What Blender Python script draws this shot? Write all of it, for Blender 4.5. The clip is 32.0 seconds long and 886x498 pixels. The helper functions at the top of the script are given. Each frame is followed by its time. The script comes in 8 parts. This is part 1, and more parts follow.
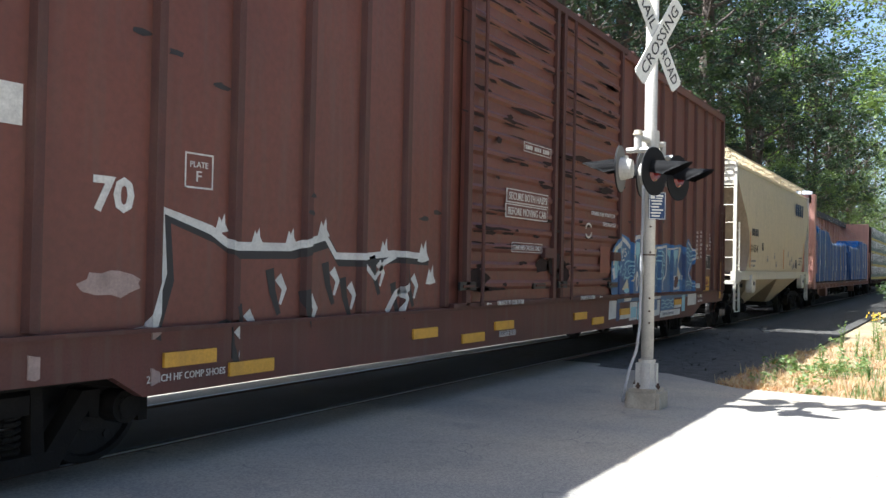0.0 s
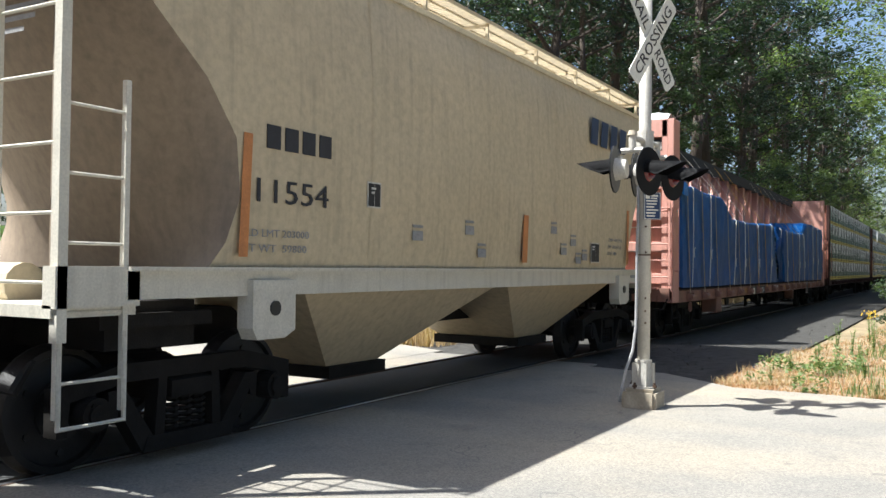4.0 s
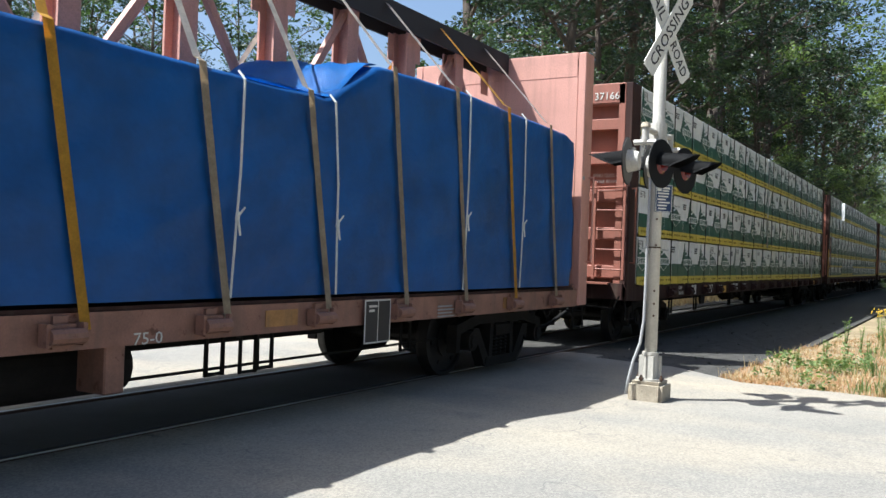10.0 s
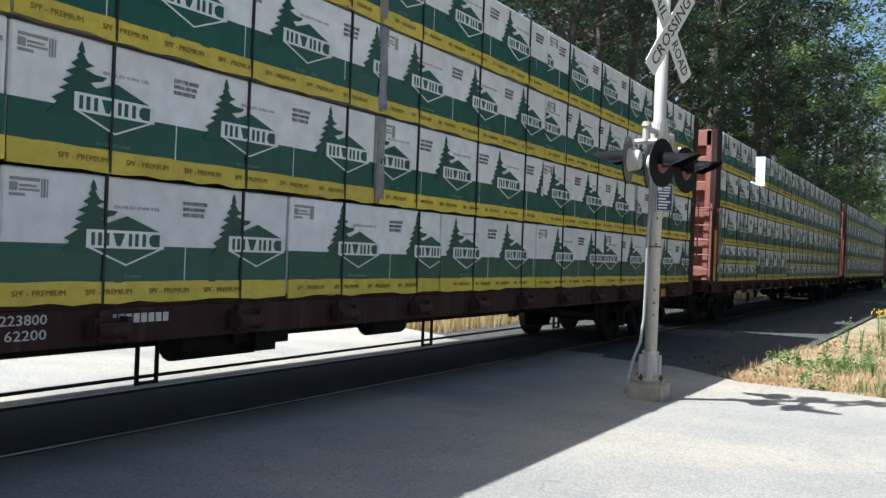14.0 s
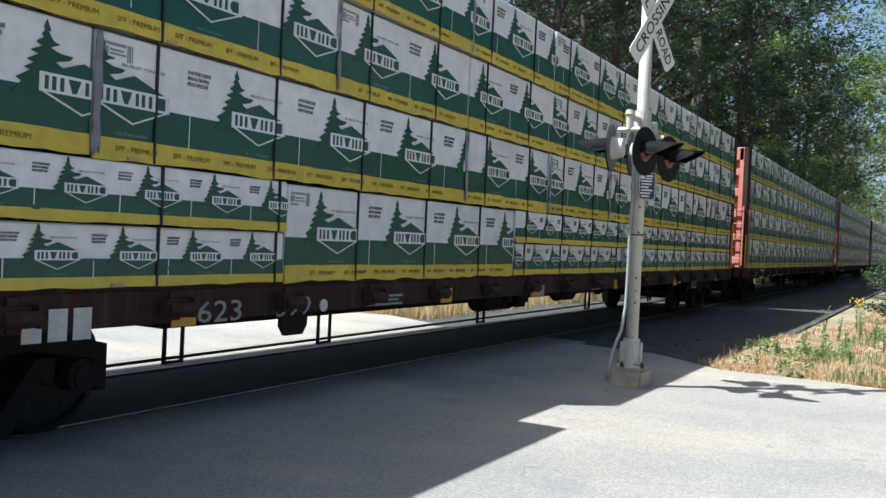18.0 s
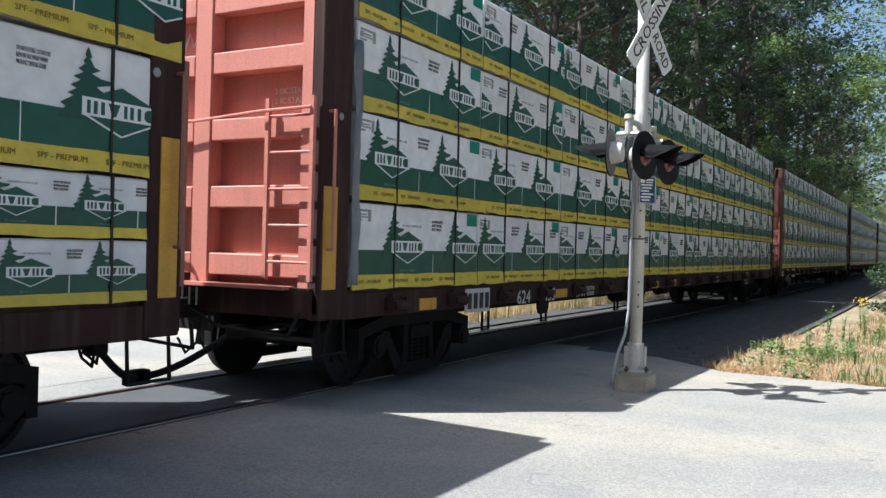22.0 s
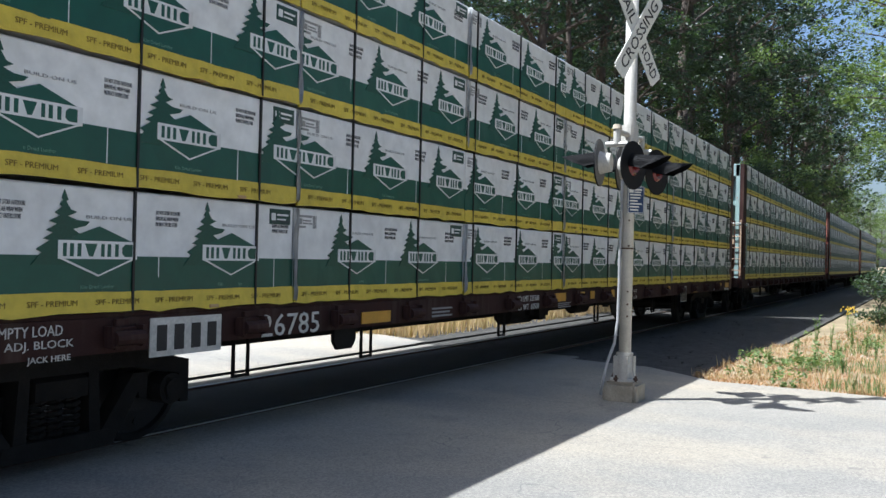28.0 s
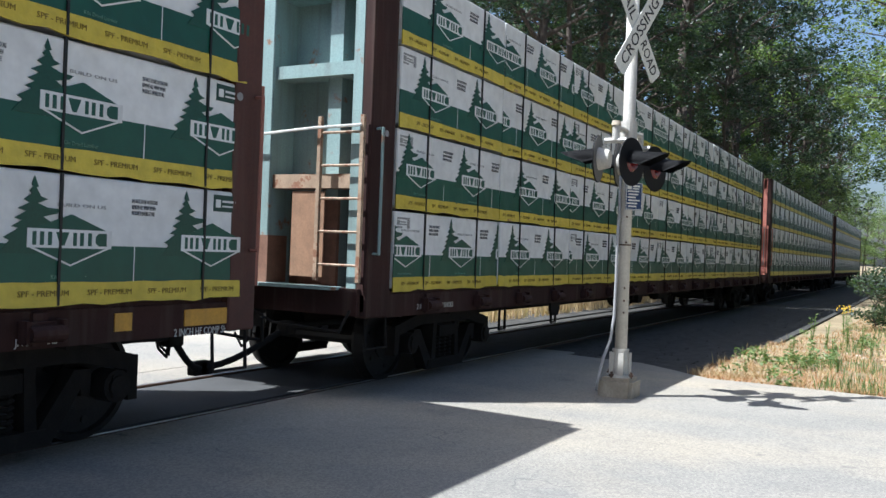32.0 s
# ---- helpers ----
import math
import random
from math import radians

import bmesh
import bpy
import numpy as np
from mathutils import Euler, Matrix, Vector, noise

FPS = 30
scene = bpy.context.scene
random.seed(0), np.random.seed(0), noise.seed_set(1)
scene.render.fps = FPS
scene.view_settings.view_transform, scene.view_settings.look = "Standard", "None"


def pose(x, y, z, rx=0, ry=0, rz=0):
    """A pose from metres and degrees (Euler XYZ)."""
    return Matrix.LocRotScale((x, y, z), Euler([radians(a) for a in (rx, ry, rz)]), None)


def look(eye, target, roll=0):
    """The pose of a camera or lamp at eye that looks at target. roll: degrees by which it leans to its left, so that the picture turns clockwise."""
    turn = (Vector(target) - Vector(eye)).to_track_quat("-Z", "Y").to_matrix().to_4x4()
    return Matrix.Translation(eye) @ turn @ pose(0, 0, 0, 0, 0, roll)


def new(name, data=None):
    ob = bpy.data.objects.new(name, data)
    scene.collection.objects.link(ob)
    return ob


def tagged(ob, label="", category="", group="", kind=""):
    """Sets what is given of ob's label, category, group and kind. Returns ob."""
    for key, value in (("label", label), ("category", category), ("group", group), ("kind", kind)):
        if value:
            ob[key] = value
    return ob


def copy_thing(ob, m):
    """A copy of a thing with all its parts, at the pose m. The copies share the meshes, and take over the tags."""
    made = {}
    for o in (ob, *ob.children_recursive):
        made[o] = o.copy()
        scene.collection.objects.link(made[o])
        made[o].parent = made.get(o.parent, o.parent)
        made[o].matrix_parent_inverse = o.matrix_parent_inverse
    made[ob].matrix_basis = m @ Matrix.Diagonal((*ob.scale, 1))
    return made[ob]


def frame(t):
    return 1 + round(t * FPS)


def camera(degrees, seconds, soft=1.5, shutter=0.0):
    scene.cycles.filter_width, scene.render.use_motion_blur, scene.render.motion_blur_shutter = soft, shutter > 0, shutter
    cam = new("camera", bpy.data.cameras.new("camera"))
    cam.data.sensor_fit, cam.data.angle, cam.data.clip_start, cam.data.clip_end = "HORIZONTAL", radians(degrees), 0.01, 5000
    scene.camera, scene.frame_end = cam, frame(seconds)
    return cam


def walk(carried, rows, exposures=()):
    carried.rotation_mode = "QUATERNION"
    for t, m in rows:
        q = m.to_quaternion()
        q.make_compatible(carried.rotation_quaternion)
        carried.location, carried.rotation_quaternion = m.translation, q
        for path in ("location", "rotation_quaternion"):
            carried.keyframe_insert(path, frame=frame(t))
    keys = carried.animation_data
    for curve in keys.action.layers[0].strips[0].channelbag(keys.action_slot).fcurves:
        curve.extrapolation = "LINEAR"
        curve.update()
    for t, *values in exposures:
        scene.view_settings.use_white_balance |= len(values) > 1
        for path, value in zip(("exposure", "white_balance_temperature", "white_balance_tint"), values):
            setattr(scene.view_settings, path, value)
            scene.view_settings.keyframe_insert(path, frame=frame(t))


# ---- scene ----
# ---------------------------------------------------------------- camera
cam = camera(53.73, 32.0)
EYE = (0, 0, 1.450)
PATH = [
    (0, pose(*EYE, 90.97, -1.17, -59.55)),
    (0.5, pose(*EYE, 91.25, -0.98, -59.63)),
    (1, pose(*EYE, 91.40, -1.01, -59.79)),
    (1.5, pose(*EYE, 91.31, -0.78, -59.88)),
    (2, pose(*EYE, 91.01, -1.00, -60.02)),
    (2.5, pose(*EYE, 91.16, -0.35, -59.95)),
    (3, pose(*EYE, 91.16, -0.58, -59.90)),
    (3.5, pose(*EYE, 91.04, -0.65, -59.85)),
    (5.5, pose(*EYE, 91.36, -0.75, -59.75)),
    (6, pose(*EYE, 91.24, -0.87, -59.81)),
    (6.5, pose(*EYE, 91.16, -1.08, -59.88)),
    (7, pose(*EYE, 91.21, -1.18, -59.67)),
    (7.5, pose(*EYE, 91.04, -1.33, -59.44)),
    (8, pose(*EYE, 90.70, -1.51, -59.24)),
    (8.5, pose(*EYE, 90.40, -1.81, -59.20)),
    (9, pose(*EYE, 90.33, -1.86, -59.12)),
    (9.5, pose(*EYE, 90.28, -1.99, -59.11)),
    (10, pose(*EYE, 90.26, -2.07, -59.21)),
    (10.5, pose(*EYE, 90.22, -1.92, -59.21)),
    (11, pose(*EYE, 90.32, -1.80, -59.06)),
    (11.5, pose(*EYE, 90.36, -1.83, -59.06)),
    (12, pose(*EYE, 90.47, -1.79, -59.10)),
    (12.5, pose(*EYE, 90.54, -1.83, -59.13)),
    (13, pose(*EYE, 90.60, -1.71, -59.18)),
    (13.5, pose(*EYE, 90.40, -2.14, -59.17)),
    (14, pose(*EYE, 90.15, -2.33, -59.19)),
    (14.5, pose(*EYE, 89.98, -2.39, -59.30)),
    (16.5, pose(*EYE, 89.81, -2.77, -59.96)),
    (17, pose(*EYE, 89.78, -2.79, -60.08)),
    (17.5, pose(*EYE, 89.71, -2.72, -60.19)),
    (18, pose(*EYE, 89.33, -2.71, -60.30)),
    (18.5, pose(*EYE, 88.21, -2.79, -60.06)),
    (19, pose(*EYE, 88.26, -2.70, -60.30)),
    (19.5, pose(*EYE, 88.43, -2.57, -59.94)),
    (20, pose(*EYE, 88.15, -2.26, -60.07)),
    (20.5, pose(*EYE, 88.17, -2.08, -60.40)),
    (21, pose(*EYE, 88.34, -2.06, -60.33)),
    (21.5, pose(*EYE, 89.89, -1.62, -60.34)),
    (22, pose(*EYE, 89.86, -1.50, -60.20)),
    (22.5, pose(*EYE, 89.84, -1.55, -60.43)),
    (23, pose(*EYE, 89.80, -1.55, -60.25)),
    (23.5, pose(*EYE, 89.98, -1.43, -59.77)),
    (24, pose(*EYE, 90.23, -1.49, -59.87)),
    (24.5, pose(*EYE, 90.57, -1.23, -59.87)),
    (25, pose(*EYE, 90.57, -1.27, -60.04)),
    (25.5, pose(*EYE, 90.70, -1.20, -60.20)),
    (27.5, pose(*EYE, 90.52, -1.29, -60.89)),
    (28, pose(*EYE, 90.53, -1.40, -60.90)),
    (28.5, pose(*EYE, 90.41, -1.61, -60.97)),
    (29, pose(*EYE, 90.31, -1.68, -61.03)),
    (29.5, pose(*EYE, 90.23, -1.86, -60.95)),
    (30, pose(*EYE, 90.18, -2.04, -60.95)),
    (30.5, pose(*EYE, 90.10, -2.11, -61.07)),
    (31, pose(*EYE, 89.99, -2.20, -61.14)),
    (31.5, pose(*EYE, 90.03, -2.33, -61.11)),
    (32, pose(*EYE, 90.15, -2.12, -61.07)),
]
EXPOSURE = [(0, 1.90, 5700, 9), (1, 2.2, 5800, 9), (2, 2.45, 6450, 11), (2.6, 2.03, 6500, 12), (3, 1.62, 6450, 11), (3.5, 1.36, 5950, 9), (4.5, 1.35, 5900, 8), (6, 1.35, 5750, 8), (9, 1.26, 5800, 7), (13, 1.22, 5500, 7), (17, 1.21, 5500, 8), (20, 1.20, 5500, 8), (32, 1.19, 5500, 9)]
walk(cam, PATH, EXPOSURE)
SUN, SKY = 5.0, 0.080

# how far the train has rolled, in metres, second by second
ROLLED = [0.000, -4.627, -9.293, -13.986, -18.694, -23.410, -28.125, -32.833, -37.529, -42.209, -46.872, -51.517, -56.145, -60.759, -65.362, -69.959, -74.554, -79.155, -83.766, -88.393, -93.044, -97.722, -102.430, -107.173, -111.948, -116.755, -121.586, -126.434, -131.284, -136.117, -140.909, -145.630, -150.242]

# ---------------------------------------------------------------- world, sun
world = bpy.data.worlds.new("sky")
world.use_nodes = True
scene.world = world
_sky = world.node_tree.nodes.new("ShaderNodeTexSky")
_sky.sky_type, _sky.sun_disc = "NISHITA", False
_sky.sun_elevation, _sky.sun_rotation = radians(57.6), radians(-38)
_sky.air_density, _sky.dust_density, _sky.ozone_density = 1.0, 3.5, 1.0
_bg = world.node_tree.nodes["Background"]
_bg.inputs["Strength"].default_value = SKY
world.node_tree.links.new(_sky.outputs[0], _bg.inputs["Color"])

_sun = bpy.data.lights.new("sun", "SUN")
_sun.energy, _sun.angle, _sun.color = SUN, radians(0.5), (1.0, 0.95, 0.86)
sun = new("sun", _sun)
sun.matrix_basis = look((-7.8, 10, 20), (0, 0, 0))

# ---------------------------------------------------------------- plan
YC = 6.073                       # track centre
SIDE = -1.417                    # near side of the cars, from the centre
DECK = 1.04                      # floor of the lumber cars over the rail
TIER = 0.83                      # one layer of lumber packages


# ---------------------------------------------------------------- materials
def material(name, color, rough=0.6, metal=0.0, var=0.25, scale=6.0, fine=60.0, bump=0.15, dist=0.01,
             dark=None, streak=0.0, stretch=(1, 1, 1), spec=0.5, random_tint=0.0, rust=None, rust_at=0.62):
    """Paint or mineral with variation at two scales, relief, and stains or rust with their own shape."""
    m = bpy.data.materials.new(name)
    m.use_nodes = True
    nt = m.node_tree
    n, l = nt.nodes, nt.links
    b = n["Principled BSDF"]
    tc = n.new("ShaderNodeTexCoord")
    mp = n.new("ShaderNodeMapping")
    mp.inputs["Scale"].default_value = stretch
    l.new(tc.outputs["Object"], mp.inputs[0])

    def tex(s, detail=5.0, rg=0.6):
        t = n.new("ShaderNodeTexNoise")
        t.inputs["Scale"].default_value, t.inputs["Detail"].default_value, t.inputs["Roughness"].default_value = s, detail, rg
        l.new(mp.outputs[0], t.inputs["Vector"])
        return t

    def ramp(src, lo, hi):
        r = n.new("ShaderNodeMapRange")
        r.inputs["From Min"].default_value, r.inputs["From Max"].default_value = lo, hi
        l.new(src, r.inputs["Value"])
        return r.outputs[0]

    def mix(f, a, c, kind="MIX"):
        x = n.new("ShaderNodeMix")
        x.data_type, x.blend_type = "RGBA", kind
        for sock, v in ((x.inputs[0], f), (x.inputs[6], a), (x.inputs[7], c)):
            if isinstance(v, (float, int)):
                sock.default_value = v
            elif isinstance(v, tuple):
                sock.default_value = (*v, 1)
            else:
                l.new(v, sock)
        return x.outputs[2]

    big, small = tex(scale), tex(fine, 3.0)
    low = tuple(c * (1 - var) for c in color) if dark is None else dark
    high = tuple(min(1, c * (1 + var * 0.6)) for c in color)
    col = mix(ramp(big.outputs["Fac"], 0.3, 0.7), low, high)
    col = mix(ramp(small.outputs["Fac"], 0.35, 0.75), col, mix(1.0, col, (0.78, 0.78, 0.78), "MULTIPLY"))
    if random_tint:
        oi = n.new("ShaderNodeObjectInfo")
        hs = n.new("ShaderNodeHueSaturation")
        l.new(ramp(oi.outputs["Random"], 0, 1), hs.inputs["Value"])
        hs.inputs["Value"].default_value = 1
        r2 = n.new("ShaderNodeMapRange")
        r2.inputs["To Min"].default_value, r2.inputs["To Max"].default_value = 1 - random_tint, 1 + random_tint
        l.new(oi.outputs["Random"], r2.inputs["Value"])
        l.new(r2.outputs[0], hs.inputs["Value"])
        l.new(col, hs.inputs["Color"])
        col = hs.outputs[0]
    rgh = rough
    if streak:
        ms = n.new("ShaderNodeMapping")
        ms.inputs["Scale"].default_value = (7, 7, 0.5)
        l.new(tc.outputs["Object"], ms.inputs[0])
        ts = n.new("ShaderNodeTexNoise")
        ts.inputs["Scale"].default_value, ts.inputs["Detail"].default_value = 1.6, 6
        l.new(ms.outputs[0], ts.inputs["Vector"])
        fac = ramp(ts.outputs["Fac"], 0.5, 0.8)
        sc = n.new("ShaderNodeMath")
        sc.operation = "MULTIPLY"
        sc.inputs[1].default_value = streak
        l.new(fac, sc.inputs[0])
        col = mix(sc.outputs[0], col, (0.10, 0.075, 0.055))
    if rust:
        tr = tex(scale * 2.3, 8.0, 0.7)
        col = mix(ramp(tr.outputs["Fac"], rust_at, rust_at + 0.06), col, rust)
    l.new(col, b.inputs["Base Color"])
    r3 = n.new("ShaderNodeMapRange")
    r3.inputs["To Min"].default_value, r3.inputs["To Max"].default_value = max(0.05, rgh - 0.12), min(1, rgh + 0.12)
    l.new(big.outputs["Fac"], r3.inputs["Value"])
    l.new(r3.outputs[0], b.inputs["Roughness"])
    b.inputs["Metallic"].default_value = metal
    b.inputs["Specular IOR Level"].default_value = spec
    if bump:
        bp = n.new("ShaderNodeBump")
        bp.inputs["Strength"].default_value, bp.inputs["Distance"].default_value = bump, dist
        add = n.new("ShaderNodeMath")
        add.operation = "ADD"
        l.new(big.outputs["Fac"], add.inputs[0])
        l.new(small.outputs["Fac"], add.inputs[1])
        l.new(add.outputs[0], bp.inputs["Height"])
        l.new(bp.outputs[0], b.inputs["Normal"])
    return m


def leafy(name, a, c, thin=0.45):
    """Leaves: tint by island, light shines through."""
    m = bpy.data.materials.new(name)
    m.use_nodes = True
    n, l = m.node_tree.nodes, m.node_tree.links
    b, out = n["Principled BSDF"], n["Material Output"]
    g = n.new("ShaderNodeNewGeometry")
    x = n.new("ShaderNodeMix")
    x.data_type = "RGBA"
    x.inputs[6].default_value, x.inputs[7].default_value = (*a, 1), (*c, 1)
    l.new(g.outputs["Random Per Island"], x.inputs[0])
    l.new(x.outputs[2], b.inputs["Base Color"])
    b.inputs["Roughness"].default_value = 0.46
    tl = n.new("ShaderNodeBsdfTranslucent")
    br = n.new("ShaderNodeMix")
    br.data_type, br.blend_type = "RGBA", "MULTIPLY"
    br.inputs[0].default_value, br.inputs[7].default_value = 1.0, (1.25, 1.4, 0.72, 1)
    l.new(x.outputs[2], br.inputs[6])
    l.new(br.outputs[2], tl.inputs["Color"])
    ms = n.new("ShaderNodeMixShader")
    ms.inputs[0].default_value = thin
    l.new(b.outputs[0], ms.inputs[1])
    l.new(tl.outputs[0], ms.inputs[2])
    l.new(ms.outputs[0], out.inputs["Surface"])
    return m


def road_surface(name):
    """Pale worn asphalt: aggregate, sandy washes, dusty tracks, fine cracks."""
    m = bpy.data.materials.new(name)
    m.use_nodes = True
    n, l = m.node_tree.nodes, m.node_tree.links
    b = n["Principled BSDF"]
    tc = n.new("ShaderNodeTexCoord")

    def noise_tex(scale, detail=4.0, stretch=(1, 1, 1)):
        mp = n.new("ShaderNodeMapping")
        mp.inputs["Scale"].default_value = stretch
        l.new(tc.outputs["Object"], mp.inputs[0])
        t = n.new("ShaderNodeTexNoise")
        t.inputs["Scale"].default_value, t.inputs["Detail"].default_value = scale, detail
        l.new(mp.outputs[0], t.inputs["Vector"])
        return t.outputs["Fac"]

    def ranged(v, lo, hi, a=0.0, c=1.0):
        r = n.new("ShaderNodeMapRange")
        for k, x in zip(("From Min", "From Max", "To Min", "To Max"), (lo, hi, a, c)):
            r.inputs[k].default_value = x
        l.new(v, r.inputs["Value"])
        return r.outputs[0]

    def mixed(f, a, c, kind="MIX"):
        x = n.new("ShaderNodeMix")
        x.data_type, x.blend_type = "RGBA", kind
        for s, v in ((x.inputs[0], f), (x.inputs[6], a), (x.inputs[7], c)):
            if isinstance(v, tuple):
                s.default_value = (*v, 1)
            elif isinstance(v, float):
                s.default_value = v
            else:
                l.new(v, s)
        return x.outputs[2]

    col = mixed(ranged(noise_tex(0.35), 0.35, 0.65), (0.205, 0.196, 0.178), (0.275, 0.258, 0.225))
    col = mixed(ranged(noise_tex(0.5, 6, (1, 0.5, 1)), 0.46, 0.66, 0.0, 0.85), col, (0.35, 0.305, 0.235))
    col = mixed(ranged(noise_tex(1.7, 6), 0.58, 0.8, 0.0, 0.5), col, (0.15, 0.15, 0.15))
    vo = n.new("ShaderNodeTexVoronoi")
    vo.inputs["Scale"].default_value = 72
    l.new(tc.outputs["Object"], vo.inputs["Vector"])
    sep = n.new("ShaderNodeSeparateColor")
    l.new(vo.outputs["Color"], sep.inputs[0])
    col = mixed(ranged(sep.outputs[0], 0.0, 1.0, 0.0, 1.0), mixed(1.0, col, (0.78, 0.78, 0.79), "MULTIPLY"), mixed(1.0, col, (1.16, 1.15, 1.13), "MULTIPLY"))
    cr = n.new("ShaderNodeTexVoronoi")
    cr.feature = "DISTANCE_TO_EDGE"
    cr.inputs["Scale"].default_value = 0.42
    wob = n.new("ShaderNodeVectorMath")
    wob.operation = "ADD"
    wn = n.new("ShaderNodeTexNoise")
    wn.inputs["Scale"].default_value = 2.2
    l.new(tc.outputs["Object"], wn.inputs["Vector"])
    l.new(tc.outputs["Object"], wob.inputs[0])
    l.new(wn.outputs["Color"], wob.inputs[1])
    l.new(wob.outputs[0], cr.inputs["Vector"])
    crack = ranged(cr.outputs["Distance"], 0.0, 0.006, 0.6, 0.0)
    thin = n.new("ShaderNodeMath")
    thin.operation = "MULTIPLY"
    l.new(crack, thin.inputs[0])
    l.new(ranged(noise_tex(0.8), 0.5, 0.6), thin.inputs[1])
    col = mixed(thin.outputs[0], col, (0.10, 0.10, 0.10))
    l.new(col, b.inputs["Base Color"])
    b.inputs["Roughness"].default_value = 0.92
    b.inputs["Specular IOR Level"].default_value = 0.2
    bp = n.new("ShaderNodeBump")
    bp.inputs["Strength"].default_value, bp.inputs["Distance"].default_value = 0.7, 0.007
    l.new(sep.outputs[1], bp.inputs["Height"])
    l.new(bp.outputs[0], b.inputs["Normal"])
    return m


ROAD = road_surface("worn_asphalt")
ASPHALT_MID = material("grey_asphalt", (0.075, 0.075, 0.075), 0.9, var=0.25, scale=0.9, fine=70, bump=0.5, spec=0.2)
BALLAST = material("ballast_dirt", (0.082, 0.079, 0.073), 0.95, var=0.4, scale=5, fine=40, bump=0.9, dist=0.03, spec=0.15)
EARTH = material("dry_earth", (0.30, 0.24, 0.15), 0.95, var=0.35, scale=0.7, fine=25, bump=0.6, dist=0.03, spec=0.1)
LAWN = material("lawn_grass", (0.10, 0.17, 0.035), 0.9, var=0.35, scale=1.2, fine=30, bump=0.6, spec=0.1)
CONCRETE = material("old_concrete", (0.42, 0.365, 0.28), 0.9, var=0.3, scale=4, fine=50, bump=0.5, rust=(0.22, 0.15, 0.09), rust_at=0.66, spec=0.2)
RAIL_TOP = material("worn_rail_steel", (0.42, 0.42, 0.43), 0.35, 0.9, var=0.1, stretch=(0.2, 6, 6), bump=0.05)
RAIL_SIDE = material("rusty_steel", (0.10, 0.06, 0.04), 0.85, 0.2, var=0.4, bump=0.3)
TIMBER = material("creosoted_timber", (0.06, 0.045, 0.035), 0.9, var=0.4, stretch=(8, 0.7, 3), bump=0.5)
SILVER = material("aluminium_paint", (0.52, 0.495, 0.44), 0.5, 0.15, var=0.12, streak=0.2, bump=0.08)
WHITE_SIGN = material("white_sign_sheet", (0.74, 0.73, 0.66), 0.45, var=0.08, bump=0.02)
BLACK = material("black_paint", (0.012, 0.012, 0.013), 0.45, var=0.3, bump=0.05)
BLUE_SIGN = material("blue_sign_sheet", (0.013, 0.038, 0.115), 0.4, var=0.1, bump=0.02)
DISC_BACK = material("weathered_dark_grey_paint", (0.11, 0.105, 0.10), 0.6, var=0.3, scale=5, bump=0.1)
RED_LENS = material("red_lens", (0.12, 0.009, 0.009), 0.15, var=0.2, bump=0.0)
CABLE = material("grey_conduit", (0.36, 0.36, 0.36), 0.5, var=0.15, bump=0.05)

RUBBER = material("black_hose_rubber", (0.010, 0.010, 0.010), 0.8, var=0.3, bump=0.1, spec=0.2)
DISC_BLACK = material("matt_black_paint", (0.010, 0.010, 0.011), 0.75, var=0.3, bump=0.05, spec=0.2)
BOX_RED = material("boxcar_brown_paint", (0.140, 0.043, 0.027), 0.55, var=0.16, scale=0.9, fine=18, streak=0.45, bump=0.08, rust=(0.06, 0.035, 0.028), rust_at=0.74)
BOX_SILL = material("dusty_dark_brown_paint", (0.105, 0.034, 0.024), 0.65, var=0.3, scale=1.6, streak=0.5, bump=0.12, rust=(0.045, 0.026, 0.02), rust_at=0.66)
BOX_DARK = material("grimy_brown_paint", (0.085, 0.030, 0.021), 0.7, var=0.3, scale=2, streak=0.4, bump=0.15)
HOP_TAN = material("hopper_cream_paint", (0.57, 0.475, 0.315), 0.5, var=0.08, scale=0.7, fine=14, streak=0.28, bump=0.06, rust=(0.22, 0.12, 0.06), rust_at=0.78)
# end paint: besides dust and rust, shade under the slope darkens the colour
HOP_DIRT_SHADE = material("dusty_tan_end_paint", (0.27, 0.21, 0.15), 0.6, var=0.18, scale=0.8, fine=14, streak=0.45, bump=0.06, rust=(0.20, 0.11, 0.06), rust_at=0.70)
HOP_WHITE = material("hopper_white_paint", (0.64, 0.605, 0.51), 0.5, var=0.08, streak=0.25, bump=0.05, rust=(0.20, 0.11, 0.06), rust_at=0.76)
SALMON = material("faded_red_oxide_paint", (0.56, 0.285, 0.225), 0.65, var=0.14, scale=1.1, streak=0.3, bump=0.08, rust=(0.20, 0.07, 0.045), rust_at=0.72)
SILL_TAN = material("faded_sill_paint", (0.27, 0.135, 0.095), 0.7, var=0.3, scale=3, streak=0.45, bump=0.15, rust=(0.12, 0.05, 0.03), rust_at=0.6)
OXIDE = material("red_oxide_paint", (0.295, 0.112, 0.077), 0.6, var=0.15, scale=1.3, streak=0.3, bump=0.08, rust=(0.10, 0.03, 0.022), rust_at=0.73)
CORAL = material("faded_orange_red_paint", (0.55, 0.20, 0.145), 0.6, var=0.12, scale=1.3, streak=0.25, bump=0.08, rust=(0.14, 0.05, 0.03), rust_at=0.75)
AQUA = material("pale_blue_paint", (0.27, 0.38, 0.37), 0.55, var=0.16, scale=1.5, streak=0.45, bump=0.08, rust=(0.26, 0.13, 0.07), rust_at=0.60)
